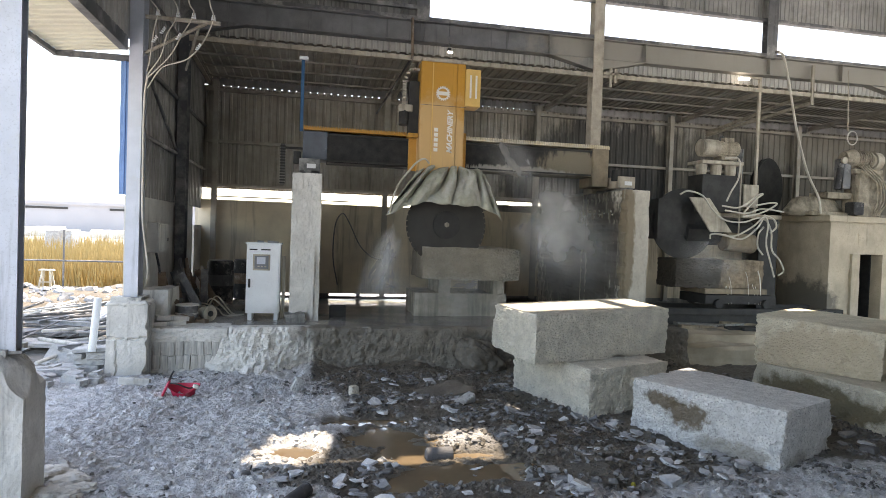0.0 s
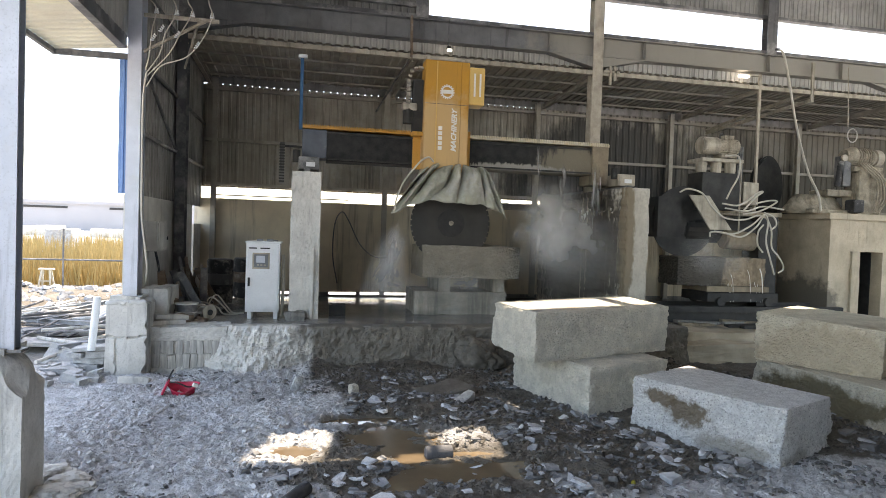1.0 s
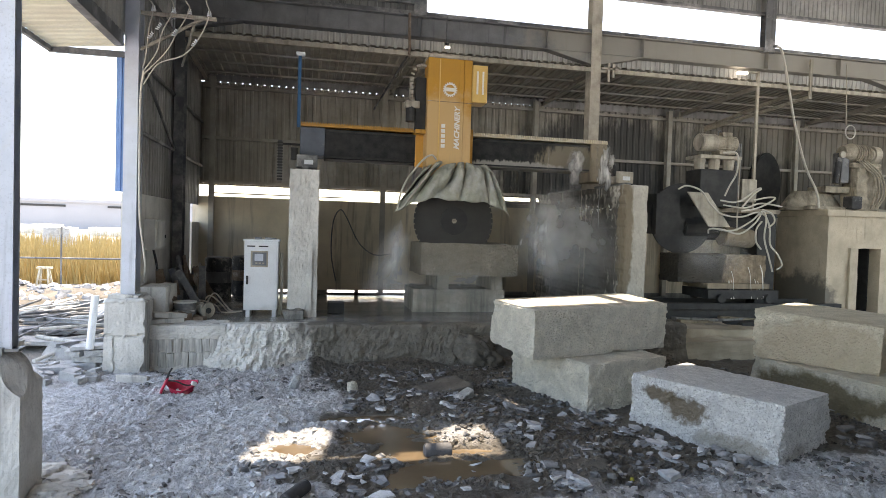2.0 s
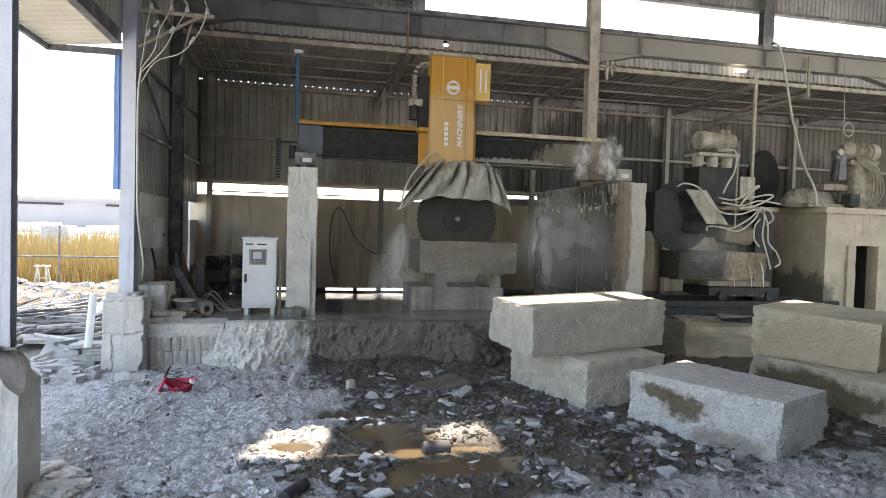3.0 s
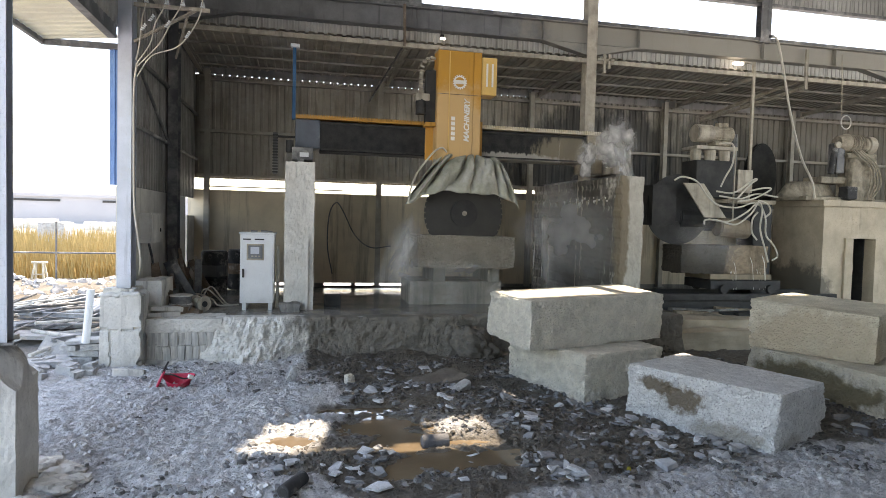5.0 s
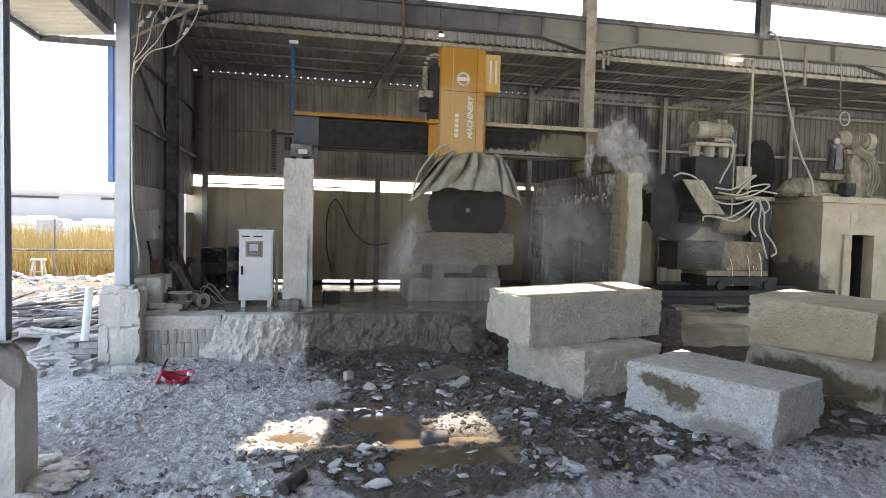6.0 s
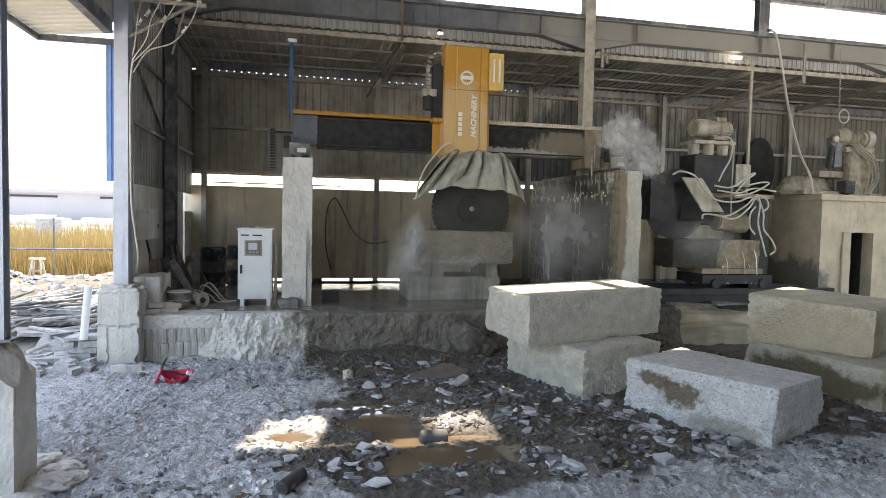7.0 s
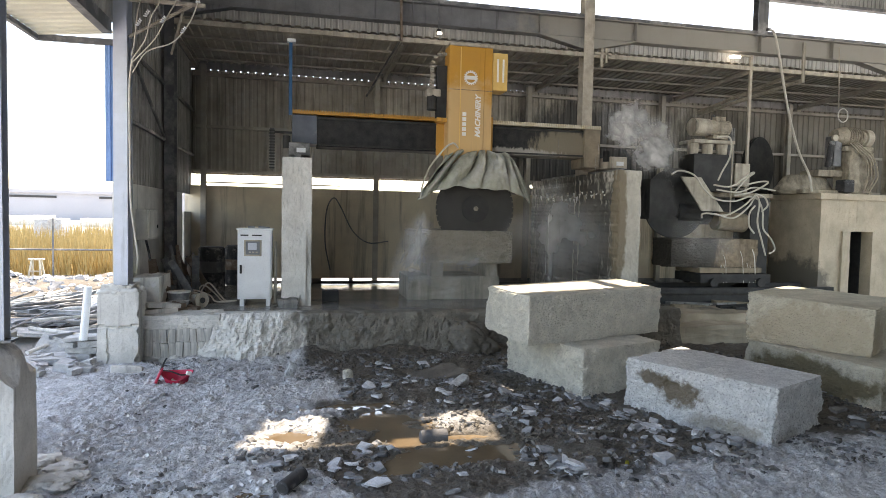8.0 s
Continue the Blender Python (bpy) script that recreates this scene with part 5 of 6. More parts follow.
def side_items():
    t = thing("electric_box", (-2.52, 11.4, 1.85), "grey steel electric box on the side wall", "electric box")
    part("body", box(-2.6, -2.42, 11.15, 11.85, 1.82, 2.32, 0.01), CONCRETE, t)
    part("door", box(-2.42, -2.405, 11.18, 11.82, 1.85, 2.29, 0.005), CONCRETE, t)
    part("latch", box(-2.405, -2.39, 11.78, 11.8, 2.0, 2.06), DARK, t)
    part("cable", tube([(-2.5, 11.4, 1.82), (-2.46, 11.5, 1.5), (-2.5, 11.7, 1.2)], 0.02), RUBBER, t)
    # insulator bracket at the column head
    t = thing("insulator_bracket", (-2.4, 10.2, 4.9), "steel cable bracket with porcelain insulators", "bracket")
    part("arm", box(-2.45, -1.40, 10.15, 10.2, 5.33, 5.38), STEEL_PALE, t)
    part("strut", ibeam((-2.45, 10.18, 4.82), (-1.6, 10.18, 5.34), 0.04, 0.04, 0.006), STEEL_PALE, t)
    part("strut", ibeam((-1.7, 10.22, 5.34), (-2.1, 11.4, 4.9), 0.03, 0.03, 0.006), STEEL_PALE, t)
    for x in (-2.28, -2.0, -1.78, -1.50):
        b = None
        for k in range(3):
            b = cyl((x, 10.17, 5.39 + 0.03 * k), (x, 10.17, 5.41 + 0.03 * k), 0.035 - 0.006 * k, seg=12, bm=b)
        part("insulator", b, WHITE_PAINT, t, "white porcelain insulator")
    for pts in ([(-2.6, 10.1, 5.95), (-2.4, 10.12, 5.62), (-2.28, 10.15, 5.45), (-2.33, 10.15, 5.15), (-2.37, 10.15, 4.75), (-2.41, 10.15, 4.55)],
                [(-2.3, 10.1, 6.1), (-2.1, 10.12, 5.7), (-2.0, 10.15, 5.45), (-2.15, 10.15, 5.1), (-2.22, 10.15, 4.8), (-2.4, 10.15, 4.5)],
                [(-1.95, 10.1, 6.0), (-1.84, 10.12, 5.6), (-1.78, 10.15, 5.45), (-1.95, 10.15, 5.1), (-2.1, 10.15, 4.8), (-2.4, 10.15, 4.45)],
                [(-1.62, 10.1, 6.0), (-1.54, 10.12, 5.6), (-1.5, 10.15, 5.42), (-1.62, 10.15, 5.08), (-1.85, 10.15, 4.78), (-2.2, 10.15, 4.62), (-2.4, 10.15, 4.3)]):
        part("wire", tube(pts, 0.010), HOSE, t, "pale insulated wire")
    for x, z in ((-2.33, 4.98), (-2.0, 5.05), (-1.72, 4.92), (-2.22, 5.12)):
        b = None
        for k in range(4):
            b = cyl((x + 0.012 * k, 10.13, z + 0.025 * k), (x + 0.018 * k, 10.13, z + 0.015 + 0.025 * k), 0.024, seg=10, bm=b)
        part("insulator", b, WHITE_PAINT, t, "small white insulator")
    part("conduit", tube([(-2.4, 10.15, 4.5), (-2.44, 10.16, 4.1), (-2.44, 10.16, 3.2), (-2.43, 10.17, 2.4), (-2.38, 10.2, 1.9), (-2.36, 10.25, 1.6), (-2.42, 10.4, 1.35)], 0.015), HOSE, t, "pale conduit down the column")
    # drums
    for x, y, lab in ((-1.95, 15.2, "black oil drum with a grey band"), (-1.45, 15.9, "black oil drum with a worn red band")):
        d = thing("oil_drum", (x, y, 0.57), lab, "drum", "oil drums by the back wall")
        part("barrel", cyl((x, y, 0.575), (x, y, 1.5), 0.29, seg=28, bev=0.02), RUBBER, d)
        for z in (0.9, 1.2):
            part("hoop", cyl((x, y, z), (x, y, z + 0.03), 0.30, seg=28, bev=0.008), RUBBER, d)
        part("band", cyl((x, y, 0.94), (x, y, 1.19), 0.294, seg=28), STEEL if x < -1.7 else RUST, d, "grey painted band" if x < -1.7 else "worn red band")
        part("lid", cyl((x, y, 1.5), (x, y, 1.515), 0.26, seg=28), STEEL, d)
    # leaning steel and timber
    rnd = random.Random(11)
    for k in range(24):
        x, y = rnd.uniform(-2.45, -1.85), rnd.uniform(11.3, 13.6)
        p, q = (x, y, 0.69), (x + rnd.uniform(-0.35, 0.1), y + rnd.uniform(0.1, 0.9), rnd.uniform(1.1, 1.7))
        b = ibeam(p, q, 0.05, 0.05, 0.006) if k % 3 else box(x - 0.06, x + 0.06, y, y + 0.03, 0.69, 1.5, rot=(rnd.uniform(-25, 0), rnd.uniform(-35, 0), 0))
        solo("steel_bar", b, RUST if k % 2 else STEEL, p, "rusty steel bar leaning by the side wall", "bar", "scrap bars by the side wall")
    for k in range(46):
        x, y = rnd.uniform(-2.5, -1.75), rnd.uniform(10.7, 13.2)
        z = 0.68 + max(0, (-1.95 - x)) * 0.7
        b = box(x, x + rnd.uniform(0.06, 0.25), y, y + rnd.uniform(0.06, 0.25), z - 0.03, z + rnd.uniform(0.04, 0.14), rot=(rnd.uniform(-20, 20), rnd.uniform(-20, 20), rnd.uniform(0, 90)))
        rough(b, 1, 0.012, 6, k)
        solo("scrap", b, (RUST, CONCRETE_DARK, STEEL)[k % 3], (x, y, z), "dusty scrap piece by the side wall", "scrap", "scrap by the side wall")
    b = box(-2.55, -2.15, 10.65, 11.5, 0.6, 1.25)
    rough(b, 8, 0.03, 3, 31)
    solo("concrete_block", b, CONCRETE, (-2.4, 11, 0.68), "dusty concrete block beside the column pier", "block")
    for k in (0, 2, 3):
        y = 12.2 + 0.05 * k
        wire("cable", [(-2.0 + 0.06 * k, y, 0.72), (-1.9 + 0.08 * k, y + 0.1, 0.86 + 0.04 * k), (-1.6 + 0.05 * k, y, 0.78), (-1.45 + 0.05 * k, y - 0.3, 0.70), (-1.2 + 0.03 * k, y - 0.35, 0.70)], 0.014, HOSE, "loose pale cable on the floor", "cable")
    # rolls, bucket stack, planks
    t = thing("bucket", (-1.95, 11.15, 0.68), "stack of grey dusty plastic buckets", "bucket")
    for k in range(2):
        part("bucket_body", cyl((-1.93, 11.1, 0.68 + 0.14 * k), (-1.93, 11.1, 0.84 + 0.14 * k), 0.15, 0.175, seg=22, bev=0.01), STEEL, t)
        part("rim", cyl((-1.93, 11.1, 0.825 + 0.14 * k), (-1.93, 11.1, 0.845 + 0.14 * k), 0.185, seg=22), CONCRETE, t)
    t = thing("cable_reel", (-1.62, 11.3, 0.68), "small dusty cable reel on its rim", "reel")
    part("drum", cyl((-1.75, 11.4, 0.81), (-1.6, 11.25, 0.81), 0.09, seg=22), CONCRETE, t)
    for a, c in (((-1.77, 11.42, 0.81), (-1.745, 11.395, 0.81)), ((-1.61, 11.26, 0.81), (-1.585, 11.235, 0.81))):
        part("flange", cyl(a, c, 0.13, seg=24), STEEL_PALE, t)
    part("hub", cyl((-1.60, 11.25, 0.81), (-1.575, 11.225, 0.81), 0.05, seg=14), DARK, t)
    for k, (x, y, z, rz) in enumerate(((-2.12, 10.62, 0.70, 25), (-2.08, 10.68, 0.78, 38))):
        b = box(x - 0.28, x + 0.25, y - 0.08, y + 0.08, z, z + 0.07, 0.008, rot=(4 * k, 6 * k, rz))
        solo("timber", b, CONCRETE, (x, y, z), "dust-covered timber offcut on the floor", "timber", "timber offcuts")
    # hose on the back wall
    wire("hose", [(0.75, 16.3, 0.9), (0.62, 16.3, 1.6), (0.65, 16.3, 2.4), (0.82, 16.3, 2.72), (1.0, 16.3, 2.5), (1.3, 16.2, 1.9), (1.7, 16.2, 1.6), (2.2, 16.1, 1.65)], 0.017, STEEL, "dark hose hanging on the back wall", "hose")
    t = thing("junction_pipe", (-0.62, 12.9, 3.3), "dark hanging cable tray beside the runway wall", "cable tray")
    part("tray", box(-0.58, -0.50, 12.8, 12.9, 3.15, 3.95), STEEL, t)
    for k in range(14):
        part("link", box(-0.59, -0.49, 12.78, 12.80, 3.17 + 0.055 * k, 3.20 + 0.055 * k), DARK, t)
    part("bar", box(-0.56, -0.14, 12.83, 12.87, 3.86, 3.90), DARK, t)
    # small items at the foot of the runway wall
    b = box(0.42, 0.72, 11.9, 12.15, 0.68, 0.88, 0.01)
    solo("tool_box", b, DARK, (0.55, 12, 0.68), "dark steel tool box on the floor", "box")
    b = box(-0.35, -0.05, 11.15, 11.4, 0.66, 0.80)
    rough(b, 5, 0.05, 4, 3)
    solo("slurry_heap", b, CONCRETE_DARK, (-0.2, 11.25, 0.68), "small heap of grey slurry at the wall foot", "heap")
    b = box(0.07, 0.11, 11.34, 11.39, 0.66, 1.95)
    solo("conduit", b, CONCRETE, (0.1, 11.36, 0.68), "dusty conduit up the runway wall", "conduit")
    # cloth over the pier
    b = bmesh.new()
    g = [[b.verts.new((-2.88 + 0.60 * i / 20 + 0.03 * noise.noise((j * 0.5, i * 0.3, 3)), 9.99 + 0.45 * j / 14 + 0.03 * noise.noise((i * 0.5, 0, 3)), 1.14 + 0.045 * noise.noise((i * 0.3, j * 0.3, 1)) - (0.05 if i in (0, 20) or j == 0 else 0))) for i in range(21)] for j in range(15)]
    for r0, r1 in zip(g, g[1:]):
        for i in range(20):
            b.faces.new((r0[i], r0[i + 1], r1[i + 1], r1[i]))
    o = solo("sack_cloth", b, CONCRETE, (-2.57, 10.2, 1.12), "dusty grey sacking lying on the pier", "cloth", smooth=True)
    md = o.modifiers.new("thick", "SOLIDIFY")
    md.thickness = 0.015


side_items()


# ---- scrap and slabs outside the opening ----
EARTH = mat("dry_earth", (0.19, 0.17, 0.14), (0.11, 0.098, 0.08), 0.95, 2.0, 0.8, fine=12, dist=0.06)


def outside_near():
    rnd = random.Random(21)
    for k in range(130):
        x, y = rnd.uniform(-6.2, -2.95), rnd.uniform(11.2, 16.5)
        L = rnd.uniform(0.6, 1.9)
        a = rnd.uniform(-0.7, 1.3)
        z = ground_height(x, y) + rnd.uniform(0.02, 0.30)
        p = (x - L / 2 * math.cos(a), y - L / 2 * math.sin(a), z + rnd.uniform(-0.04, 0.06))
        q = (x + L / 2 * math.cos(a), y + L / 2 * math.sin(a), z + rnd.uniform(-0.06, 0.30))
        b = cyl(p, q, rnd.uniform(0.012, 0.035), seg=8) if k % 3 else ibeam(p, q, 0.07, 0.07, 0.01)
        solo("steel_bar", b, (SLATE, STEEL, CONCRETE)[k % 3], p, "dusty grey steel bar in a scrap heap", "bar", "scrap heap outside")
    for k, (x, y, z, w, d, h, rot) in enumerate((
            (-3.75, 10.9, 0.06, 0.5, 0.4, 0.07, (58, 18, -20)), (-3.35, 10.6, 0.0, 0.5, 0.35, 0.10, (0, 0, 5)), (-3.2, 10.65, 0.11, 0.45, 0.3, 0.09, (0, 2, -8)),
            (-3.12, 10.6, 0.21, 0.3, 0.3, 0.09, (0, 0, 12)), (-3.4, 10.62, 0.2, 0.24, 0.25, 0.08, (0, 0, -15)), (-3.2, 10.62, 0.31, 0.5, 0.3, 0.05, (0, -3, 3)),
            (-3.7, 10.4, 0.0, 0.7, 0.3, 0.09, (0, 0, 2)), (-3.9, 11.6, 0.2, 1.3, 0.5, 0.07, (0, 4, 8)), (-4.4, 12.2, 0.3, 1.4, 0.5, 0.06, (4, 0, 12)))):
        b = box(x - w / 2, x + w / 2, y - d / 2, y + d / 2, z, z + h, 0.006, rot=rot)
        rough(b, 3, 0.012, 5, k)
        solo("stone_slab", b, GRANITE_BLUE, (x, y, z), "broken pale stone slab in a pile", "slab", "broken slabs by the pier")
    for k in range(60):
        x, y = rnd.uniform(-4.0, -2.9), rnd.uniform(9.3, 11.0)
        s = rnd.uniform(0.05, 0.16)
        b = box(x, x + s * 1.5, y, y + s, ground_height(x, y) - 0.02, ground_height(x, y) + s * 0.6, rot=(rnd.uniform(-15, 15), rnd.uniform(-15, 15), rnd.uniform(0, 180)))
        rough(b, 1, 0.02, 7, k)
        solo("rubble_stone", b, GRANITE_BLUE, (x, y, 0), "pale piece of rubble by the pier", "stone", "rubble by the pier")
    b = cyl((-3.16, 10.42, 0.33), (-3.10, 10.46, 1.14), 0.055, seg=18, bev=0.004)
    solo("plastic_pipe", b, WHITE_PAINT, (-3.0, 10.5, 0.33), "white plastic pipe standing in the slabs", "pipe")
    # brown clay pipe and bars towards the yard
    b = cyl((-3.4, 14.5, 0.5), (-3.0, 14.9, 0.6), 0.13, seg=20)
    solo("clay_pipe", b, RUST, (-3.2, 14.7, 0.85), "rusty brown pipe end on the heap", "pipe")
    for k in range(6):
        b = cyl((-4.3 + 0.1 * k, 13.0, 0.35), (-3.0 + 0.05 * k, 13.6, 1.0 + 0.05 * k), 0.03, seg=8)
        solo("steel_bar", b, STEEL_BLUE, (-4.3, 13, 0.35), "grey steel bar sloping over the heap", "bar", "scrap heap outside")
    # trestle, fence, earth mounds
    t = thing("trestle", (-8.0, 22.0, 0), "pale wooden trestle before the dry grass", "trestle")
    for x in (-8.25, -7.75):
        for s in (-1, 1):
            part("leg", box(x - 0.04, x + 0.04, 21.9 + s * 0.2, 21.97 + s * 0.2, -0.02, 0.95, rot=(s * 14, 8 if x < -8 else -8, 0)), GRANITE_WARM, t)
    part("top", box(-8.35, -7.65, 21.8, 22.1, 0.93, 1.0), GRANITE_WARM, t)
    part("rung", box(-8.25, -7.75, 21.7, 21.75, 0.45, 0.5), GRANITE_WARM, t)
    t.scale = (0.6, 0.6, 0.75)
    f = thing("fence", (-8, 22.6, 0), "thin wire fence with a steel post", "fence")
    for x in (-13.0, -7.75, -3.5):
        part("fence_post", cyl((x, 22.6, -0.1), (x, 22.6, 2.0), 0.03, seg=8), STEEL, f)
    part("rail", cyl((-14, 22.6, 0.98), (-3.0, 22.6, 1.0), 0.03, seg=8), STEEL, f)
    for k, (x, y, w, d, h) in enumerate(((-6.2, 19.5, 2.2, 1.6, 0.45), (-9.5, 20.0, 2.5, 1.5, 0.6), (-4.8, 21.0, 1.5, 1.2, 0.5), (-7.2, 17.5, 1.6, 1.2, 0.35))):
        b = bmesh.new()
        bmesh.ops.create_icosphere(b, subdivisions=5, radius=1.0)
        for v in b.verts:
            v.co *= 1 + 0.16 * noise.fractal(v.co * 1.8 + Vector((k, 0, 0)), 0.8, 2, 4)
            v.co = Vector((x + v.co.x * w, y + v.co.y * d, v.co.z * h - 0.08))
        solo("earth_mound", b, EARTH, (x, y, 0), "low pale mound of earth and sand", "mound", "earth mounds outside", smooth=True)
    verts, faces = [], []
    for k in range(900):
        x, y = rnd.uniform(-11.5, -3.6), rnd.uniform(16.0, 22.0)
        w = 0.03 + 0.16 * rnd.random() ** 3
        z = ground_height(x, y) + 0.02
        for mx, my, mw, md, mh in ((-6.2, 19.5, 2.2, 1.6, 0.45), (-9.5, 20.0, 2.5, 1.5, 0.6), (-4.8, 21.0, 1.5, 1.2, 0.5), (-7.2, 17.5, 1.6, 1.2, 0.35)):
            q = ((x - mx) / mw) ** 2 + ((y - my) / md) ** 2
            if q < 1:
                z = max(z, mh * math.sqrt(1 - q) - 0.08)
        m = Matrix.Translation((x, y, z)) @ pose(0, 0, 0, rnd.uniform(-30, 30), rnd.uniform(-30, 30), rnd.uniform(0, 360))
        i = len(verts)
        verts += [m @ Vector((a * w, c * w * 0.7, e * w * 0.45)) for a, c, e in ((-1, -1, -1), (1, -0.8, -1), (0.9, 1, -1), (-1, 0.8, -1), (-0.8, -0.7, 1), (0.7, -0.8, 1), (0.8, 0.7, 1), (-0.7, 0.8, 1))]
        faces += [(i, i + 1, i + 5, i + 4), (i + 1, i + 2, i + 6, i + 5), (i + 2, i + 3, i + 7, i + 6), (i + 3, i, i + 4, i + 7), (i + 4, i + 5, i + 6, i + 7)]
    me = bpy.data.meshes.new("rubble")
    me.from_pydata(verts, [], faces)
    me.materials.append(SLATE)
    tagged(new("rubble", me), "grey broken rubble strewn over the earth mounds", "rubble", kind="stuff")
    b = box(-16.5, -15.0, 45, 46.5, 0, 1.6)
    rough(b, 6, 0.2, 1.0, 3)
    solo("stone_block", b, GRANITE_BLUE, (-15.7, 46, 0), "pale raw stone behind the dry grass", "stone block", "far stone blocks")


outside_near()


# ---- small things in the yard ----
def yard_items():
    t = thing("basket", (-1.6, 8.75, 0.05), "crushed red plastic basket with a dark handle", "basket")
    z = ground_height(-1.6, 8.75) + 0.01
    b = bmesh.new()
    g = []
    for j in range(9):
        u = j / 8
        row = []
        for i in range(28):
            a = 2 * math.pi * i / 28
            r = 0.13 + 0.09 * u + 0.02 * noise.noise((math.cos(a) * 2, math.sin(a) * 2, u * 3))
            dent = 0.05 * u * max(0.0, math.cos(a - 4.6))
            row.append(b.verts.new((-1.66 + (r - dent) * 1.15 * math.cos(a), 8.78 + (r - dent) * 0.8 * math.sin(a), z + 0.02 + 0.15 * u + 0.05 * u * math.sin(a) + 0.03 * u * math.cos(2 * a))))
        g.append(row)
    for r0, r1 in zip(g, g[1:]):
        for i in range(28):
            b.faces.new((r0[i], r0[(i + 1) % 28], r1[(i + 1) % 28], r1[i]))
    b.faces.new(g[0])
    bowl = part("bowl", b, RED, t, "crushed red bowl", smooth=True)
    bowl.modifiers.new("thick", "SOLIDIFY").thickness = 0.008
    part("flap", box(-1.93, -1.90, 8.66, 8.80, z + 0.02, z + 0.30, 0.006, rot=(0, 24, 12)), RED, t, "torn red side flap")
    part("handle", tube([(-1.88, 8.7, z + 0.26), (-1.84, 8.72, z + 0.36), (-1.80, 8.75, z + 0.44)], 0.014), DARK, t, "dark bent handle")
    part("rim", tube([(-1.86, 8.7, z + 0.25), (-1.72, 8.66, z + 0.24), (-1.56, 8.68, z + 0.17), (-1.44, 8.72, z + 0.19)], 0.012), DARK, t)
    t.location, t.scale = (-1.52, 8.85, ground_height(-1.52, 8.85)), (0.82, 0.82, 0.82)
    part("rag", box(-1.50, -1.42, 8.68, 8.74, z + 0.16, z + 0.22, 0.012, rot=(10, 20, 30)), LETTER, t, "scrap of white cloth")
    z = ground_height(-0.02, 4.94)
    p, q = Vector((-0.10, 4.83, z + 0.05)), Vector((0.05, 5.05, z + 0.07))
    t = thing("pipe_piece", (-0.02, 4.94, z), "short piece of grey rubber pipe", "pipe")
    part("pipe_wall", cyl(p, q, 0.055, seg=24, bev=0.004), RUBBER, t)
    part("bore", cyl(p - (q - p) * 0.01, p, 0.035, seg=20), DARK, t, "dark bore of the pipe piece")
    z = WATER - 0.03
    b = cyl((1.17, 5.94, z + 0.06), (1.43, 5.95, z + 0.065), 0.074, 0.070, seg=28, bev=0.008)
    solo("stone_core", b, mat("core_stone", (0.10, 0.10, 0.105), (0.14, 0.14, 0.145), 0.8, 8.0, 0.5), (1.3, 5.94, z), "dark grey round stone core lying in the puddle", "stone core")
    for k, (x, y, w, d, h, m, rot) in enumerate(((1.95, 8.75, 0.75, 0.45, 0.07, WET_STONE, (6, -7, 20)), (2.05, 7.95, 0.30, 0.12, 0.10, GRANITE_BLUE, (20, -20, 35)),
                                               (-0.1, 9.1, 0.12, 0.1, 0.2, GRANITE_BLUE, (0, 20, 10)), (0.65, 8.45, 0.12, 0.1, 0.13, GRANITE, (0, 0, 30)),
                                               (-2.35, 9.62, 0.40, 0.22, 0.09, CONCRETE, (-14, 4, 4)))):
        z = ground_height(x, y)
        b = box(x - w / 2, x + w / 2, y - d / 2, y + d / 2, z - 0.02, z + h, min(0.12, h * 0.2), rot=rot)
        rough(b, 3, 0.015, 6, k)
        solo("rubble_stone", b, m, (x, y, z), "broken piece of stone lying in the mud", "stone", "rubble in the yard")


def boulder():
    b = bmesh.new()
    bmesh.ops.create_icosphere(b, subdivisions=5, radius=1.0)
    for v in b.verts:
        v.co *= 1 + 0.30 * noise.fractal(v.co * 1.0 + Vector((3, 1, 7)), 0.5, 2.1, 6)
        v.co = Vector((2.86 + v.co.x * 0.36 - 0.1 * v.co.z, 10.12 + v.co.y * 0.22, 0.22 + v.co.z * 0.33))
    solo("boulder", b, WET_STONE, (2.82, 10.05, 0), "dark wet boulder against the raised floor", "stone", smooth=True)


def flake(rnd, x, y, w, heap=0.0):
    """One thin split piece with sharp uneven corners."""
    x, y = on_sightline(x, y)
    n = rnd.choice((4, 4, 5, 5, 6))
    turn, lean = rnd.uniform(0, 6.28), rnd.uniform(0.45, 0.8)
    cuts = sorted(rnd.uniform(0, 0.75) + i for i in range(n))
    pts = []
    for c in cuts:
        a = 2 * math.pi * c / n
        r = rnd.uniform(0.7, 1.15)
        px, py = r * math.cos(a), lean * r * math.sin(a)
        pts.append((w * (px * math.cos(turn) - py * math.sin(turn)), w * (px * math.sin(turn) + py * math.cos(turn))))
    h = w * rnd.uniform(0.12, 0.34)
    b = prism(pts, -0.5 * h, 0.5 * h, [(px * rnd.uniform(0.8, 1.0), py * rnd.uniform(0.8, 1.0), h * rnd.uniform(0.3, 0.6)) for px, py in pts])
    z = ground_height(x, y)
    tip = 15 + 250 * heap
    m = Matrix.Translation((x, y, z + 0.35 * h + heap)) @ pose(0, 0, 0, rnd.uniform(-tip, tip), rnd.uniform(-tip, tip), 0)
    bmesh.ops.transform(b, matrix=m, verts=b.verts)
    solo("stone_flake", b, FLAKE, (x, y, z), "flat grey stone flake lying in the mud", "stone", "stone flakes in the yard")


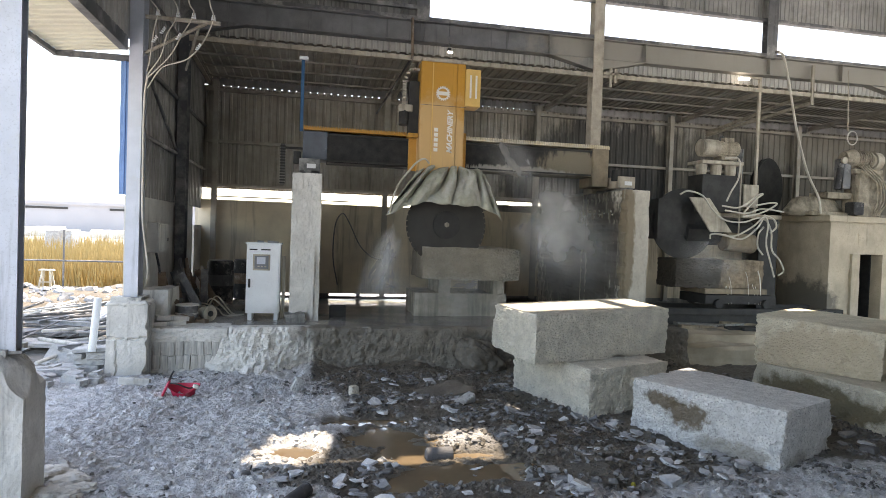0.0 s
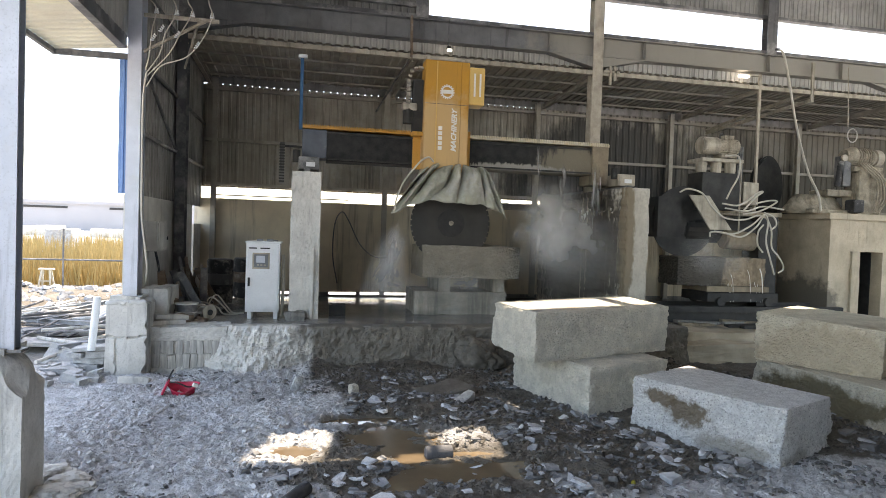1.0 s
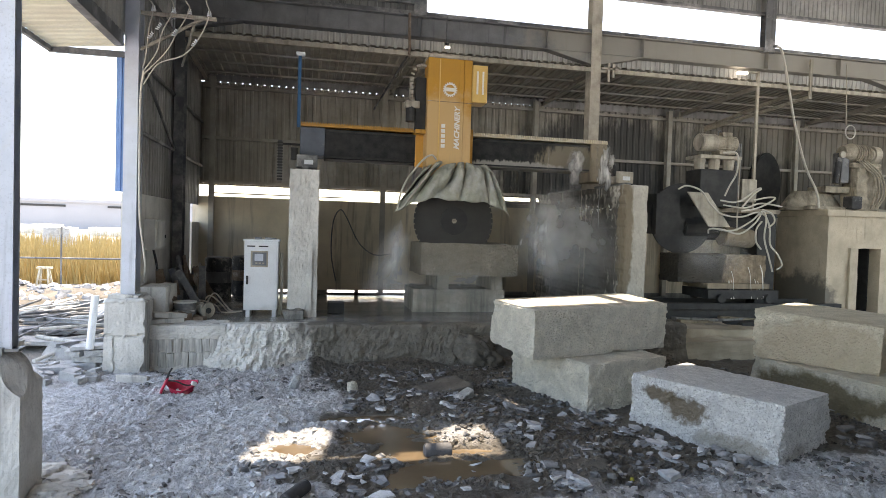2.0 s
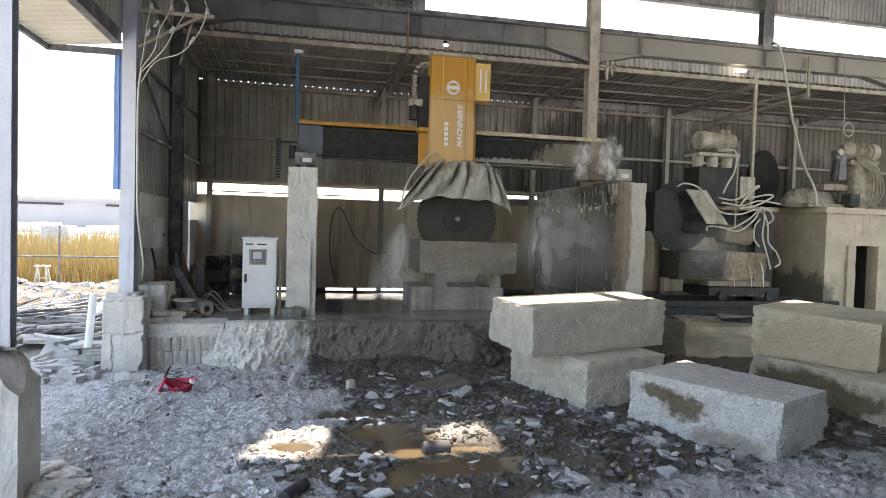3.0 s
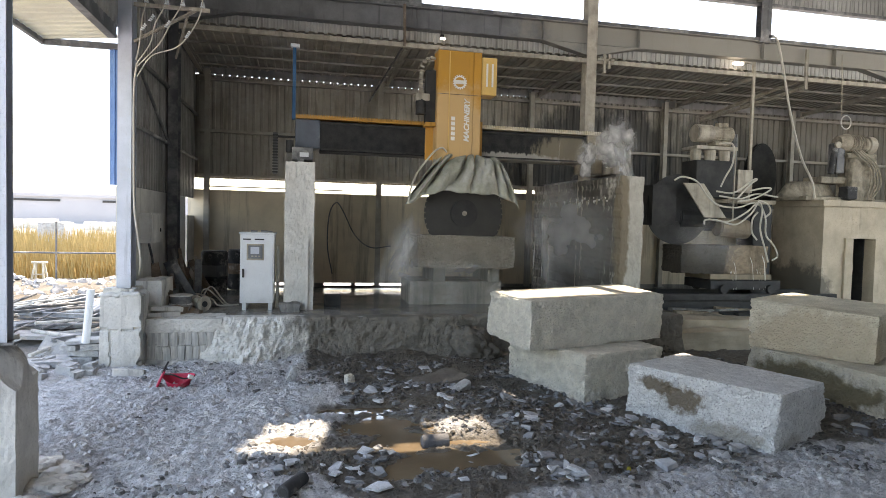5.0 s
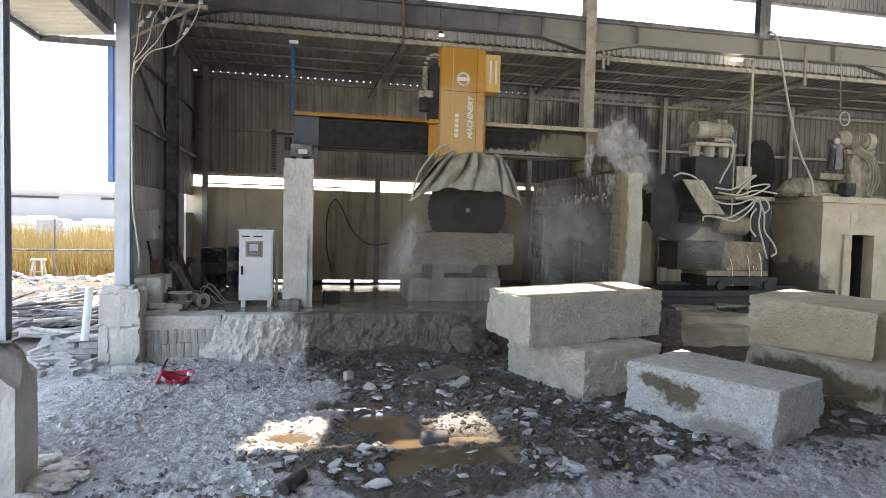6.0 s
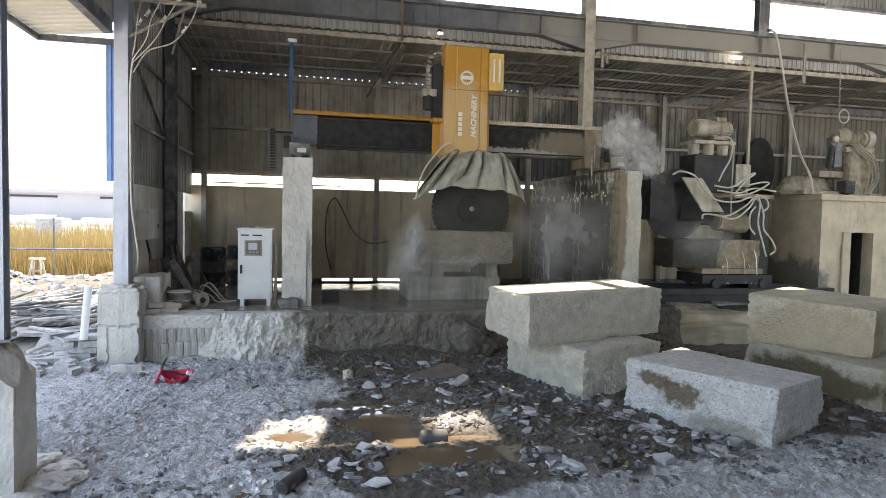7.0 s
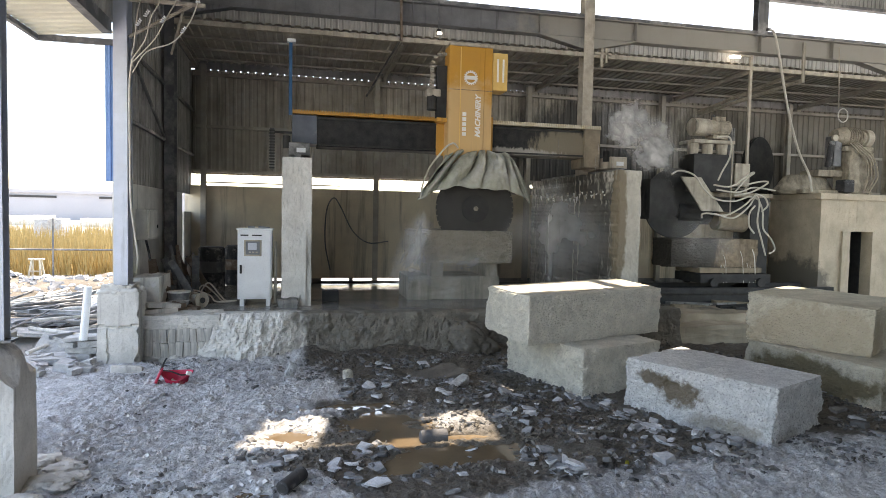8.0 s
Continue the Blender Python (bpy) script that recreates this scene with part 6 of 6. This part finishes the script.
def flakes():
    """The larger flakes that lie flat in the mud, some in small heaps."""
    rnd = random.Random(41)
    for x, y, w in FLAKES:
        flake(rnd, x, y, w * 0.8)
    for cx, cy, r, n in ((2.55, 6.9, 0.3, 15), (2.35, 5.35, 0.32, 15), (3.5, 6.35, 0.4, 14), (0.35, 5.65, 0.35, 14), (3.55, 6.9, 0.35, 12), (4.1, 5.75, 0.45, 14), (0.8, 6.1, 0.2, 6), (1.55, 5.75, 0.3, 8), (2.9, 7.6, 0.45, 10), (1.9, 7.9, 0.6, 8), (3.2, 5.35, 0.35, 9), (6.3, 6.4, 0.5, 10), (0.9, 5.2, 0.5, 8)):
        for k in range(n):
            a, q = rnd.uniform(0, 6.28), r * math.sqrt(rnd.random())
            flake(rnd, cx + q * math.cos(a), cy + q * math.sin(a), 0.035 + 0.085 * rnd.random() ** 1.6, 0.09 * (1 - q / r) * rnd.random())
    z = ground_height(3.0, 5.28)
    b = cyl((3.0, 5.28, z), (3.0, 5.28, z + 0.03), 0.024, 0.016, seg=14, bev=0.004)
    solo("plastic_scrap", b, mat("yellow_plastic", (0.40, 0.36, 0.05), (0.34, 0.31, 0.05), 0.5, 8.0, 0.0), (3.0, 5.28, z), "small yellow scrap of plastic on the mud", "litter")


FLAKE = speckle(mat("flake_stone", (0.50, 0.505, 0.515), (0.31, 0.315, 0.32), 0.85, 6.0, 0.6, fine=40, dist=0.02), amount=0.3, size=70)
FLAKES = ((3.82, 6.18, 0.17), (3.77, 5.71, 0.15), (3.94, 5.56, 0.12), (4.47, 5.73, 0.15), (2.41, 5.55, 0.18), (2.43, 6.38, 0.13), (2.39, 7.72, 0.11), (1.83, 8.03, 0.14), (3.85, 7.27, 0.15), (0.55, 5.95, 0.11), (0.33, 5.77, 0.14), (0.78, 5.59, 0.1), (1.3, 5.87, 0.13), (3.5, 5.12, 0.11), (2.2, 5.83, 0.12), (2.24, 6.88, 0.1), (2.98, 6.23, 0.1), (0.14, 6.99, 0.07), (0.67, 6.04, 0.08), (3.73, 6.62, 0.1))


def chip(seed):
    rnd = random.Random(seed)
    n = rnd.randint(4, 6)
    pts = [(math.cos(2 * math.pi * i / n + rnd.uniform(-0.35, 0.35)) * rnd.uniform(0.6, 1.1), math.sin(2 * math.pi * i / n + rnd.uniform(-0.35, 0.35)) * rnd.uniform(0.45, 0.8)) for i in range(n)]
    h = rnd.uniform(0.14, 0.36)
    b = prism(pts, -h / 2, h / 2, [(x * rnd.uniform(0.75, 0.98), y * rnd.uniform(0.75, 0.98), h / 2 + rnd.uniform(-0.1, 0.1)) for x, y in pts])
    bmesh.ops.bevel(b, geom=b.edges[:], offset=0.04, segments=1, affect="EDGES")
    me = bpy.data.meshes.new("stone_chip")
    b.to_mesh(me)
    b.free()
    me.materials.append(CHIP)
    return me


def chip_spot(rnd):
    while True:
        x, y = rnd.uniform(-2.2, 7.5), rnd.uniform(4.9, 10.2)
        dens = 0.15
        if x > 0.0 and y < 9.5:
            dens = 0.45
        for cx, cy, r, d in ((2.9, 6.6, 0.7, 1.0), (1.6, 5.4, 1.2, 0.8), (3.9, 6.0, 0.9, 1.0), (0.7, 5.6, 0.6, 1.0), (2.6, 7.4, 0.9, 0.7), (0.3, 6.1, 0.5, 0.8), (4.2, 5.2, 0.9, 0.9), (6.3, 6.0, 0.7, 0.7), (1.5, 9.3, 1.5, 0.6)):
            dens = max(dens, d * (1 - math.hypot(x - cx, y - cy) / r * 0.8))
        if x < 0.1 and y < 8.8:
            dens *= 0.08
        dens = max(dens, 0.7 * (1 - math.hypot(x + 0.6, (y - 5.15) * 1.6) / 1.5), 0.5 * (1 - math.hypot(x + 2.0, y - 9.5) / 0.9))
        if puddle_depth(x, y) > 0.55:
            dens *= 0.12
        if puddle_field(x, y) > -0.05:
            dens *= 0.1
        if rnd.random() < dens and noise.noise((x * 1.8, y * 1.8, 5)) > -0.05:
            return x, y


CHIP = mat("stone_chips_varied", (0.46, 0.465, 0.475), (0.30, 0.305, 0.31), 0.85, 1.2, 0.4, fine=6, dist=0.05)


def vary(m, low, high):
    """Lighter and darker pieces of one stone."""
    n, l = m.node_tree.nodes, m.node_tree.links
    oi, hv, mr = n.new("ShaderNodeObjectInfo"), n.new("ShaderNodeHueSaturation"), n.new("ShaderNodeMapRange")
    mr.inputs["To Min"].default_value, mr.inputs["To Max"].default_value = low, high
    l.new(oi.outputs["Random"], mr.inputs["Value"])
    l.new(mr.outputs["Result"], hv.inputs["Value"])
    bc = n["Principled BSDF"].inputs["Base Color"]
    l.new(bc.links[0].from_socket, hv.inputs["Color"])
    l.new(hv.outputs["Color"], bc)


vary(CHIP, 0.3, 1.35)
vary(FLAKE, 0.45, 1.35)


GRAVEL = mat("gravel_dark", (0.07, 0.066, 0.06), (0.25, 0.25, 0.25), 0.9, 9.0, 0.4, fine=30)


def chips():
    rnd = random.Random(77)
    kinds = [chip(100 + k) for k in range(14)]
    for k in range(290):
        x, y = chip_spot(rnd)
        s = rnd.uniform(0.035, 0.085) if k % 4 else rnd.uniform(0.09, 0.17)
        o = new("stone_chip", kinds[k % 14])
        o.matrix_world = Matrix.Translation((x, y, ground_height(x, y) + 0.012)) @ pose(0, 0, 0, rnd.uniform(-16, 16), rnd.uniform(-16, 16), rnd.uniform(0, 360)) @ Matrix.Diagonal((s, s, s, 1))
        tagged(o, "grey broken stone chip lying in the mud", "stone", "stone chips in the yard")
    # the countless small ones
    verts, faces = [], []
    for k in range(4200):
        x, y = chip_spot(rnd)
        s = 0.010 + 0.038 * rnd.random() ** 2
        m = Matrix.Translation((x, y, ground_height(x, y) + 0.006)) @ pose(0, 0, 0, rnd.uniform(-25, 25), rnd.uniform(-25, 25), rnd.uniform(0, 360))
        w, d, h = s, s * rnd.uniform(0.5, 0.9), s * rnd.uniform(0.2, 0.5)
        i = len(verts)
        for a, c, e in ((-1, -1, -1), (1, -0.8, -1), (0.9, 1, -1), (-1, 0.8, -1), (-0.8, -0.7, 1), (0.7, -0.8, 1), (0.8, 0.7, 1), (-0.7, 0.8, 1)):
            verts.append(m @ Vector((a * w, c * d, e * h)))
        faces += [(i, i + 1, i + 5, i + 4), (i + 1, i + 2, i + 6, i + 5), (i + 2, i + 3, i + 7, i + 6), (i + 3, i, i + 4, i + 7), (i + 4, i + 5, i + 6, i + 7)]
    me = bpy.data.meshes.new("gravel")
    me.from_pydata(verts, [], faces)
    me.materials.append(GRAVEL)
    tagged(new("gravel", me), "small grey stone splinters scattered over the mud", "gravel", kind="stuff")


def front_bricks():
    f = bpy.data.objects["floor"]
    rnd = random.Random(8)
    kinds = []
    for k in range(6):
        b = box(-0.048, 0.048, -0.06, 0.06, -0.109, 0.109, 0.006)
        rough(b, 1, 0.008, 7, k)
        me = bpy.data.meshes.new("brick")
        b.to_mesh(me)
        b.free()
        me.materials.append(CONCRETE)
        kinds.append(me)
    for r in range(2):
        x = -2.22
        k = 0
        while x < -1.25:
            o = new("brick", kinds[(k + r) % 6])
            o.parent = f
            o.matrix_local = pose(x, 10.385 + rnd.uniform(-0.02, 0.02), 0.17 + 0.225 * r + rnd.uniform(-0.015, 0.015), rnd.uniform(-4, 4), rnd.uniform(-5, 5), rnd.uniform(-7, 7))
            x += rnd.choice((0.099, 0.104, 0.112, 0.125))
            k += 1
    b = box(-2.3, -1.2, 10.30, 10.9, 0.50, 0.70)
    rough(b, 30, 0.018, 5, 6, worn=0.5)
    part("floor_edge", b, CONCRETE, f)
    b = box(-2.3, -1.15, 10.35, 10.9, -0.1, 0.52)
    rough(b, 30, 0.014, 6, 16, worn=0.5)
    part("mortar_bed", b, CONCRETE, f)


def clods():
    rnd = random.Random(31)
    verts, faces = [], []
    for k in range(2600):
        y = 4.9 + 5.2 * rnd.random() ** 1.15
        x = rnd.uniform(-2.3, 1.6)
        if wetness(x, y) > 0.5 or noise.noise((x * 2.1, y * 2.1, 15)) < -0.1:
            continue
        s = 0.006 + 0.024 * rnd.random() ** 3
        m = Matrix.Translation((x, y, ground_height(x, y) + 0.2 * s)) @ pose(0, 0, 0, rnd.uniform(-40, 40), rnd.uniform(-40, 40), rnd.uniform(0, 360))
        i = len(verts)
        for a, c, e in ((-1, -1, -0.6), (1, -0.8, -0.6), (0.9, 1, -0.6), (-1, 0.8, -0.6), (-0.6, -0.5, 0.6), (0.7, -0.6, 0.5), (0.5, 0.7, 0.6), (-0.7, 0.5, 0.4)):
            verts.append(m @ Vector((a * s * 1.3, c * s * 0.9, e * s * 0.8)))
        faces += [(i, i + 1, i + 5, i + 4), (i + 1, i + 2, i + 6, i + 5), (i + 2, i + 3, i + 7, i + 6), (i + 3, i, i + 4, i + 7), (i + 4, i + 5, i + 6, i + 7)]
    n_dust = len(faces)
    for k in range(10000):
        x, y = rnd.uniform(0.0, 7.0), rnd.uniform(5.0, 10.3)
        if wetness(x, y) < 0.5 or puddle_field(x, y) > -0.1 or noise.noise((x * 2.3, y * 2.3, 25)) < -0.05:
            continue
        s = 0.008 + 0.026 * rnd.random() ** 3
        m = Matrix.Translation((x, y, ground_height(x, y) + 0.1 * s)) @ pose(0, 0, 0, rnd.uniform(-40, 40), rnd.uniform(-40, 40), rnd.uniform(0, 360))
        i = len(verts)
        for a, c, e in ((-1, -1, -0.6), (1, -0.8, -0.6), (0.9, 1, -0.6), (-1, 0.8, -0.6), (-0.6, -0.5, 0.6), (0.7, -0.6, 0.5), (0.5, 0.7, 0.6), (-0.7, 0.5, 0.4)):
            verts.append(m @ Vector((a * s * 1.3, c * s * 0.9, e * s * 0.8)))
        faces += [(i, i + 1, i + 5, i + 4), (i + 1, i + 2, i + 6, i + 5), (i + 2, i + 3, i + 7, i + 6), (i + 3, i, i + 4, i + 7), (i + 4, i + 5, i + 6, i + 7)]
    mud = bpy.data.meshes.new("mud_clods")
    mud.from_pydata(verts, [], faces[n_dust:])
    mud.materials.append(mat("mud_clods", (0.055, 0.05, 0.042), (0.16, 0.145, 0.125), 0.7, 6.0, 0.5, fine=40))
    tagged(new("mud_clods", mud), "small dark clods of wet mud", "mud", kind="stuff")
    faces = faces[:n_dust]
    me = bpy.data.meshes.new("dust_clods")
    me.from_pydata(verts, [], faces)
    me.materials.append(mat("clods", (0.60, 0.60, 0.605), (0.44, 0.437, 0.433), 0.95, 3.0, 0.4, fine=30))
    tagged(new("dust_clods", me), "small pale clods of stone dust on the ground", "gravel", kind="stuff")


yard_items()
boulder()
clods()
flakes()
chips()
front_bricks()


# ---- water mist ----
def mist_material(name, density, grain, low=0.36):
    m = bpy.data.materials.new(name)
    m.use_nodes = True
    n, l = m.node_tree.nodes, m.node_tree.links
    n.clear()
    out, mixn, tr, df = n.new("ShaderNodeOutputMaterial"), n.new("ShaderNodeMixShader"), n.new("ShaderNodeBsdfTransparent"), n.new("ShaderNodeBsdfDiffuse")
    tl, ad = n.new("ShaderNodeBsdfTranslucent"), n.new("ShaderNodeMixShader")
    df.inputs["Color"].default_value = tl.inputs["Color"].default_value = (0.8, 0.8, 0.79, 1)
    co, gr, nz, mu = n.new("ShaderNodeTexCoord"), n.new("ShaderNodeTexGradient"), n.new("ShaderNodeTexNoise"), n.new("ShaderNodeMath")
    gr.gradient_type = "SPHERICAL"
    nz.inputs["Scale"].default_value, nz.inputs["Detail"].default_value, nz.inputs["Roughness"].default_value = grain, 4.0, 0.5
    nz.inputs["Distortion"].default_value = 0.25
    wob, sub, sca, vad = n.new("ShaderNodeTexNoise"), n.new("ShaderNodeVectorMath"), n.new("ShaderNodeVectorMath"), n.new("ShaderNodeVectorMath")
    wob.inputs["Scale"].default_value, wob.inputs["Detail"].default_value = 1.8, 4.0
    sub.operation, sca.operation, vad.operation = "SUBTRACT", "SCALE", "ADD"
    sub.inputs[1].default_value = (0.5, 0.5, 0.5)
    sca.inputs["Scale"].default_value = 1.25
    oi, off = n.new("ShaderNodeObjectInfo"), n.new("ShaderNodeVectorMath")
    off.operation = "MULTIPLY_ADD"
    l.new(oi.outputs["Random"], off.inputs[0])
    off.inputs[1].default_value = (9.0, 5.0, 7.0)
    l.new(co.outputs["Object"], off.inputs[2])
    l.new(off.outputs[0], wob.inputs["Vector"])
    l.new(wob.outputs["Color"], sub.inputs[0])
    l.new(sub.outputs[0], sca.inputs[0])
    l.new(co.outputs["Object"], vad.inputs[0])
    l.new(sca.outputs[0], vad.inputs[1])
    l.new(vad.outputs[0], gr.inputs["Vector"])
    l.new(off.outputs[0], nz.inputs["Vector"])
    r = n.new("ShaderNodeMapRange")
    r.inputs["From Min"].default_value, r.inputs["From Max"].default_value = low, 0.74
    l.new(nz.outputs["Fac"], r.inputs["Value"])
    mu.operation = "MULTIPLY"
    l.new(gr.outputs["Fac"], mu.inputs[0])
    l.new(r.outputs["Result"], mu.inputs[1])
    m2 = n.new("ShaderNodeMath")
    m2.operation, m2.use_clamp = "MULTIPLY", True
    l.new(mu.outputs[0], m2.inputs[0])
    m2.inputs[1].default_value = density
    ad.inputs[0].default_value = 0.5
    l.new(df.outputs[0], ad.inputs[1])
    l.new(tl.outputs[0], ad.inputs[2])
    l.new(m2.outputs[0], mixn.inputs[0])
    l.new(tr.outputs[0], mixn.inputs[1])
    l.new(ad.outputs[0], mixn.inputs[2])
    l.new(mixn.outputs[0], out.inputs["Surface"])
    return m


def puff_mesh(name, material):
    """A thin veil of spray, fading to its rim."""
    b = bmesh.new()
    rings = [[b.verts.new((0, 0, 0))]]
    for i in range(1, 7):
        r = 1.5 * i / 6
        rings.append([b.verts.new((r * math.cos(a), 0.03 * r * math.sin(2 * a), r * math.sin(a))) for a in (2 * math.pi * k / 24 for k in range(24))])
    for k in range(24):
        b.faces.new((rings[0][0], rings[1][k], rings[1][(k + 1) % 24]))
    for r0, r1 in zip(rings[1:], rings[2:]):
        for k in range(24):
            b.faces.new((r0[k], r0[(k + 1) % 24], r1[(k + 1) % 24], r1[k]))
    me = bpy.data.meshes.new(name)
    b.to_mesh(me)
    b.free()
    me.materials.append(material)
    return me


MIST = []


def mist():
    thin, dense = mist_material("mist_thin", 0.85, 1.2), mist_material("mist_dense", 1.8, 1.5)
    spray = mist_material("mist_spray", 0.8, 1.0, 0.1)
    meshes = {"spray": puff_mesh("mist", spray), "thin": puff_mesh("mist", thin), "dense": puff_mesh("mist", dense)}
    # kind, half width, half height, lean, number of veils, spread, rows of (time, x, y, z, turn)
    fan = [(0.30, 0.9, 24, 1.28, 1.66), (0.30, 0.9, 9, 1.44, 1.64), (0.18, 0.8, 16, 1.40, 1.74)]
    rows = [("spray", w, h, lean, 1, 0.0, [(0, x, 11.72, z, 0), (8, x + 0.74, 11.72, z, 0)]) for w, h, lean, x, z in fan]
    rows += [
        ("thin", 0.9, 0.5, 10, 1, 0.0, [(0, 1.5, 11.66, 1.15, 0), (8, 2.1, 11.66, 1.15, 0)]),
        ("thin", 1.1, 0.5, 0, 1, 0.0, [(0, 2.9, 11.7, 1.15, 0), (8, 3.1, 11.7, 1.25, 0)]),
        ("spray", 1.3, 1.2, 15, 1, 0.0, [(0, 5.0, 11.55, 2.2, 0), (4, 5.15, 11.55, 2.1, 0), (8, 5.0, 11.55, 2.0, 0)]),
        # spray thrown from under the hood against the far wall
        ("thin", 0.95, 1.2, -20, 2, 0.25, [(0, 4.75, 11.6, 2.3, 0), (1.5, 4.7, 11.6, 2.1, 0), (3, 4.7, 11.65, 1.7, 40), (8, 4.9, 11.65, 1.5, 60)]),
        ("spray", 0.42, 0.95, -38, 1, 0.0, [(0, 3.95, 11.95, 3.75, 0), (0.5, 4.15, 11.95, 3.7, 25), (1.2, 4.5, 11.9, 3.6, 80), (8, 5.0, 11.9, 3.5, 86)]),
        ("dense", 0.62, 0.75, 25, 2, 0.2, [(0, 4.75, 11.75, 2.55, 0), (0.7, 4.7, 11.75, 2.4, 0), (1.6, 4.55, 11.7, 2.25, 30), (3.2, 4.45, 11.7, 1.9, 76), (8, 4.6, 11.7, 1.7, 84)]),
        ("dense", 0.16, 0.55, 8, 1, 0.0, [(0, 4.4, 11.7, 2.2, 0), (3, 4.35, 11.7, 2.0, 0), (4.5, 4.4, 11.7, 1.7, 50), (8, 4.5, 11.7, 1.5, 84)]),
        # the puff that climbs over the runway wall and drifts away
        ("dense", 0.28, 0.34, 20, 2, 0.12, [(0, 4.6, 11.9, 2.9, 70), (1.5, 5.1, 11.8, 3.5, 45), (3, 5.35, 11.7, 3.72, 0), (4.5, 5.45, 11.7, 3.65, 0), (6, 5.6, 11.7, 3.55, 45), (8, 5.8, 11.7, 3.5, 84)]),
        ("dense", 0.62, 0.66, -25, 2, 0.14, [(0, 5.3, 11.9, 2.6, 75), (1.5, 5.75, 11.8, 3.5, 60), (3.5, 5.9, 11.7, 3.85, 20), (4.5, 5.98, 11.7, 3.95, 0), (6, 6.08, 11.7, 4.0, 0), (8, 6.3, 11.6, 4.25, 0)]),
        ("dense", 0.85, 0.62, 40, 2, 0.18, [(0, 5.4, 11.9, 2.4, 80), (4, 6.0, 11.7, 3.5, 70), (6, 6.4, 11.65, 3.7, 20), (7, 6.5, 11.6, 3.85, 0), (8, 6.7, 11.5, 4.0, 0)]),
        ("thin", 0.9, 0.6, 0, 2, 0.2, [(0, 8.6, 12.2, 2.1, 0), (4, 8.7, 12.2, 2.15, 0), (8, 8.6, 12.2, 2.1, 0)]),
    ]
    rnd = random.Random(19)
    for kind, w, h, lean, veils, spread, keys in rows:
        for k in range(veils):
            ob = new("mist", meshes[kind])
            size = rnd.uniform(0.8, 1.1)
            ob.scale = (w * size, 0.5 * w, h * size)
            tagged(ob, "thin pale water mist drifting from the saw", "mist", "mist round the saws")
            dx, dz = (rnd.uniform(-spread, spread) for i in range(2))
            MIST.append((ob, lean + rnd.uniform(-12, 12), [(t, x + dx, y + 0.04 * k, z + dz, min(1.0, turn / 72) * math.degrees(math.atan2(y + 0.04 * k, x + dx))) for t, x, y, z, turn in keys]))


mist()


# ---- what moves ----
def motions():
    head = MACHINE["head"]
    o = ORIGIN[head.name]
    walk(head, [(t, pose(o.x + 0.0925 * t, o.y, o.z)) for t in (0, 2, 4, 6, 8)])
    bl = MACHINE["blade"]
    c = bl.location.copy()
    walk(bl, [(k * 0.1, pose(c.x, c.y, c.z) @ Matrix.Rotation(radians(67 * k), 4, "Y")) for k in range(81)])
    tr = MACHINE["trolley"]
    o = ORIGIN[tr.name]
    walk(tr, [(t, pose(o.x + d, o.y, o.z)) for t, d in ((0, 0), (1, 0.05), (3.5, 0.20), (4.5, 0.26), (5.2, 0.27), (6.5, 0.15), (8, 0.08))])
    for ob, lean, keys in MIST:
        walk(ob, [(t, pose(x, y, z, 0, lean, turn)) for t, x, y, z, turn in keys])


motions()
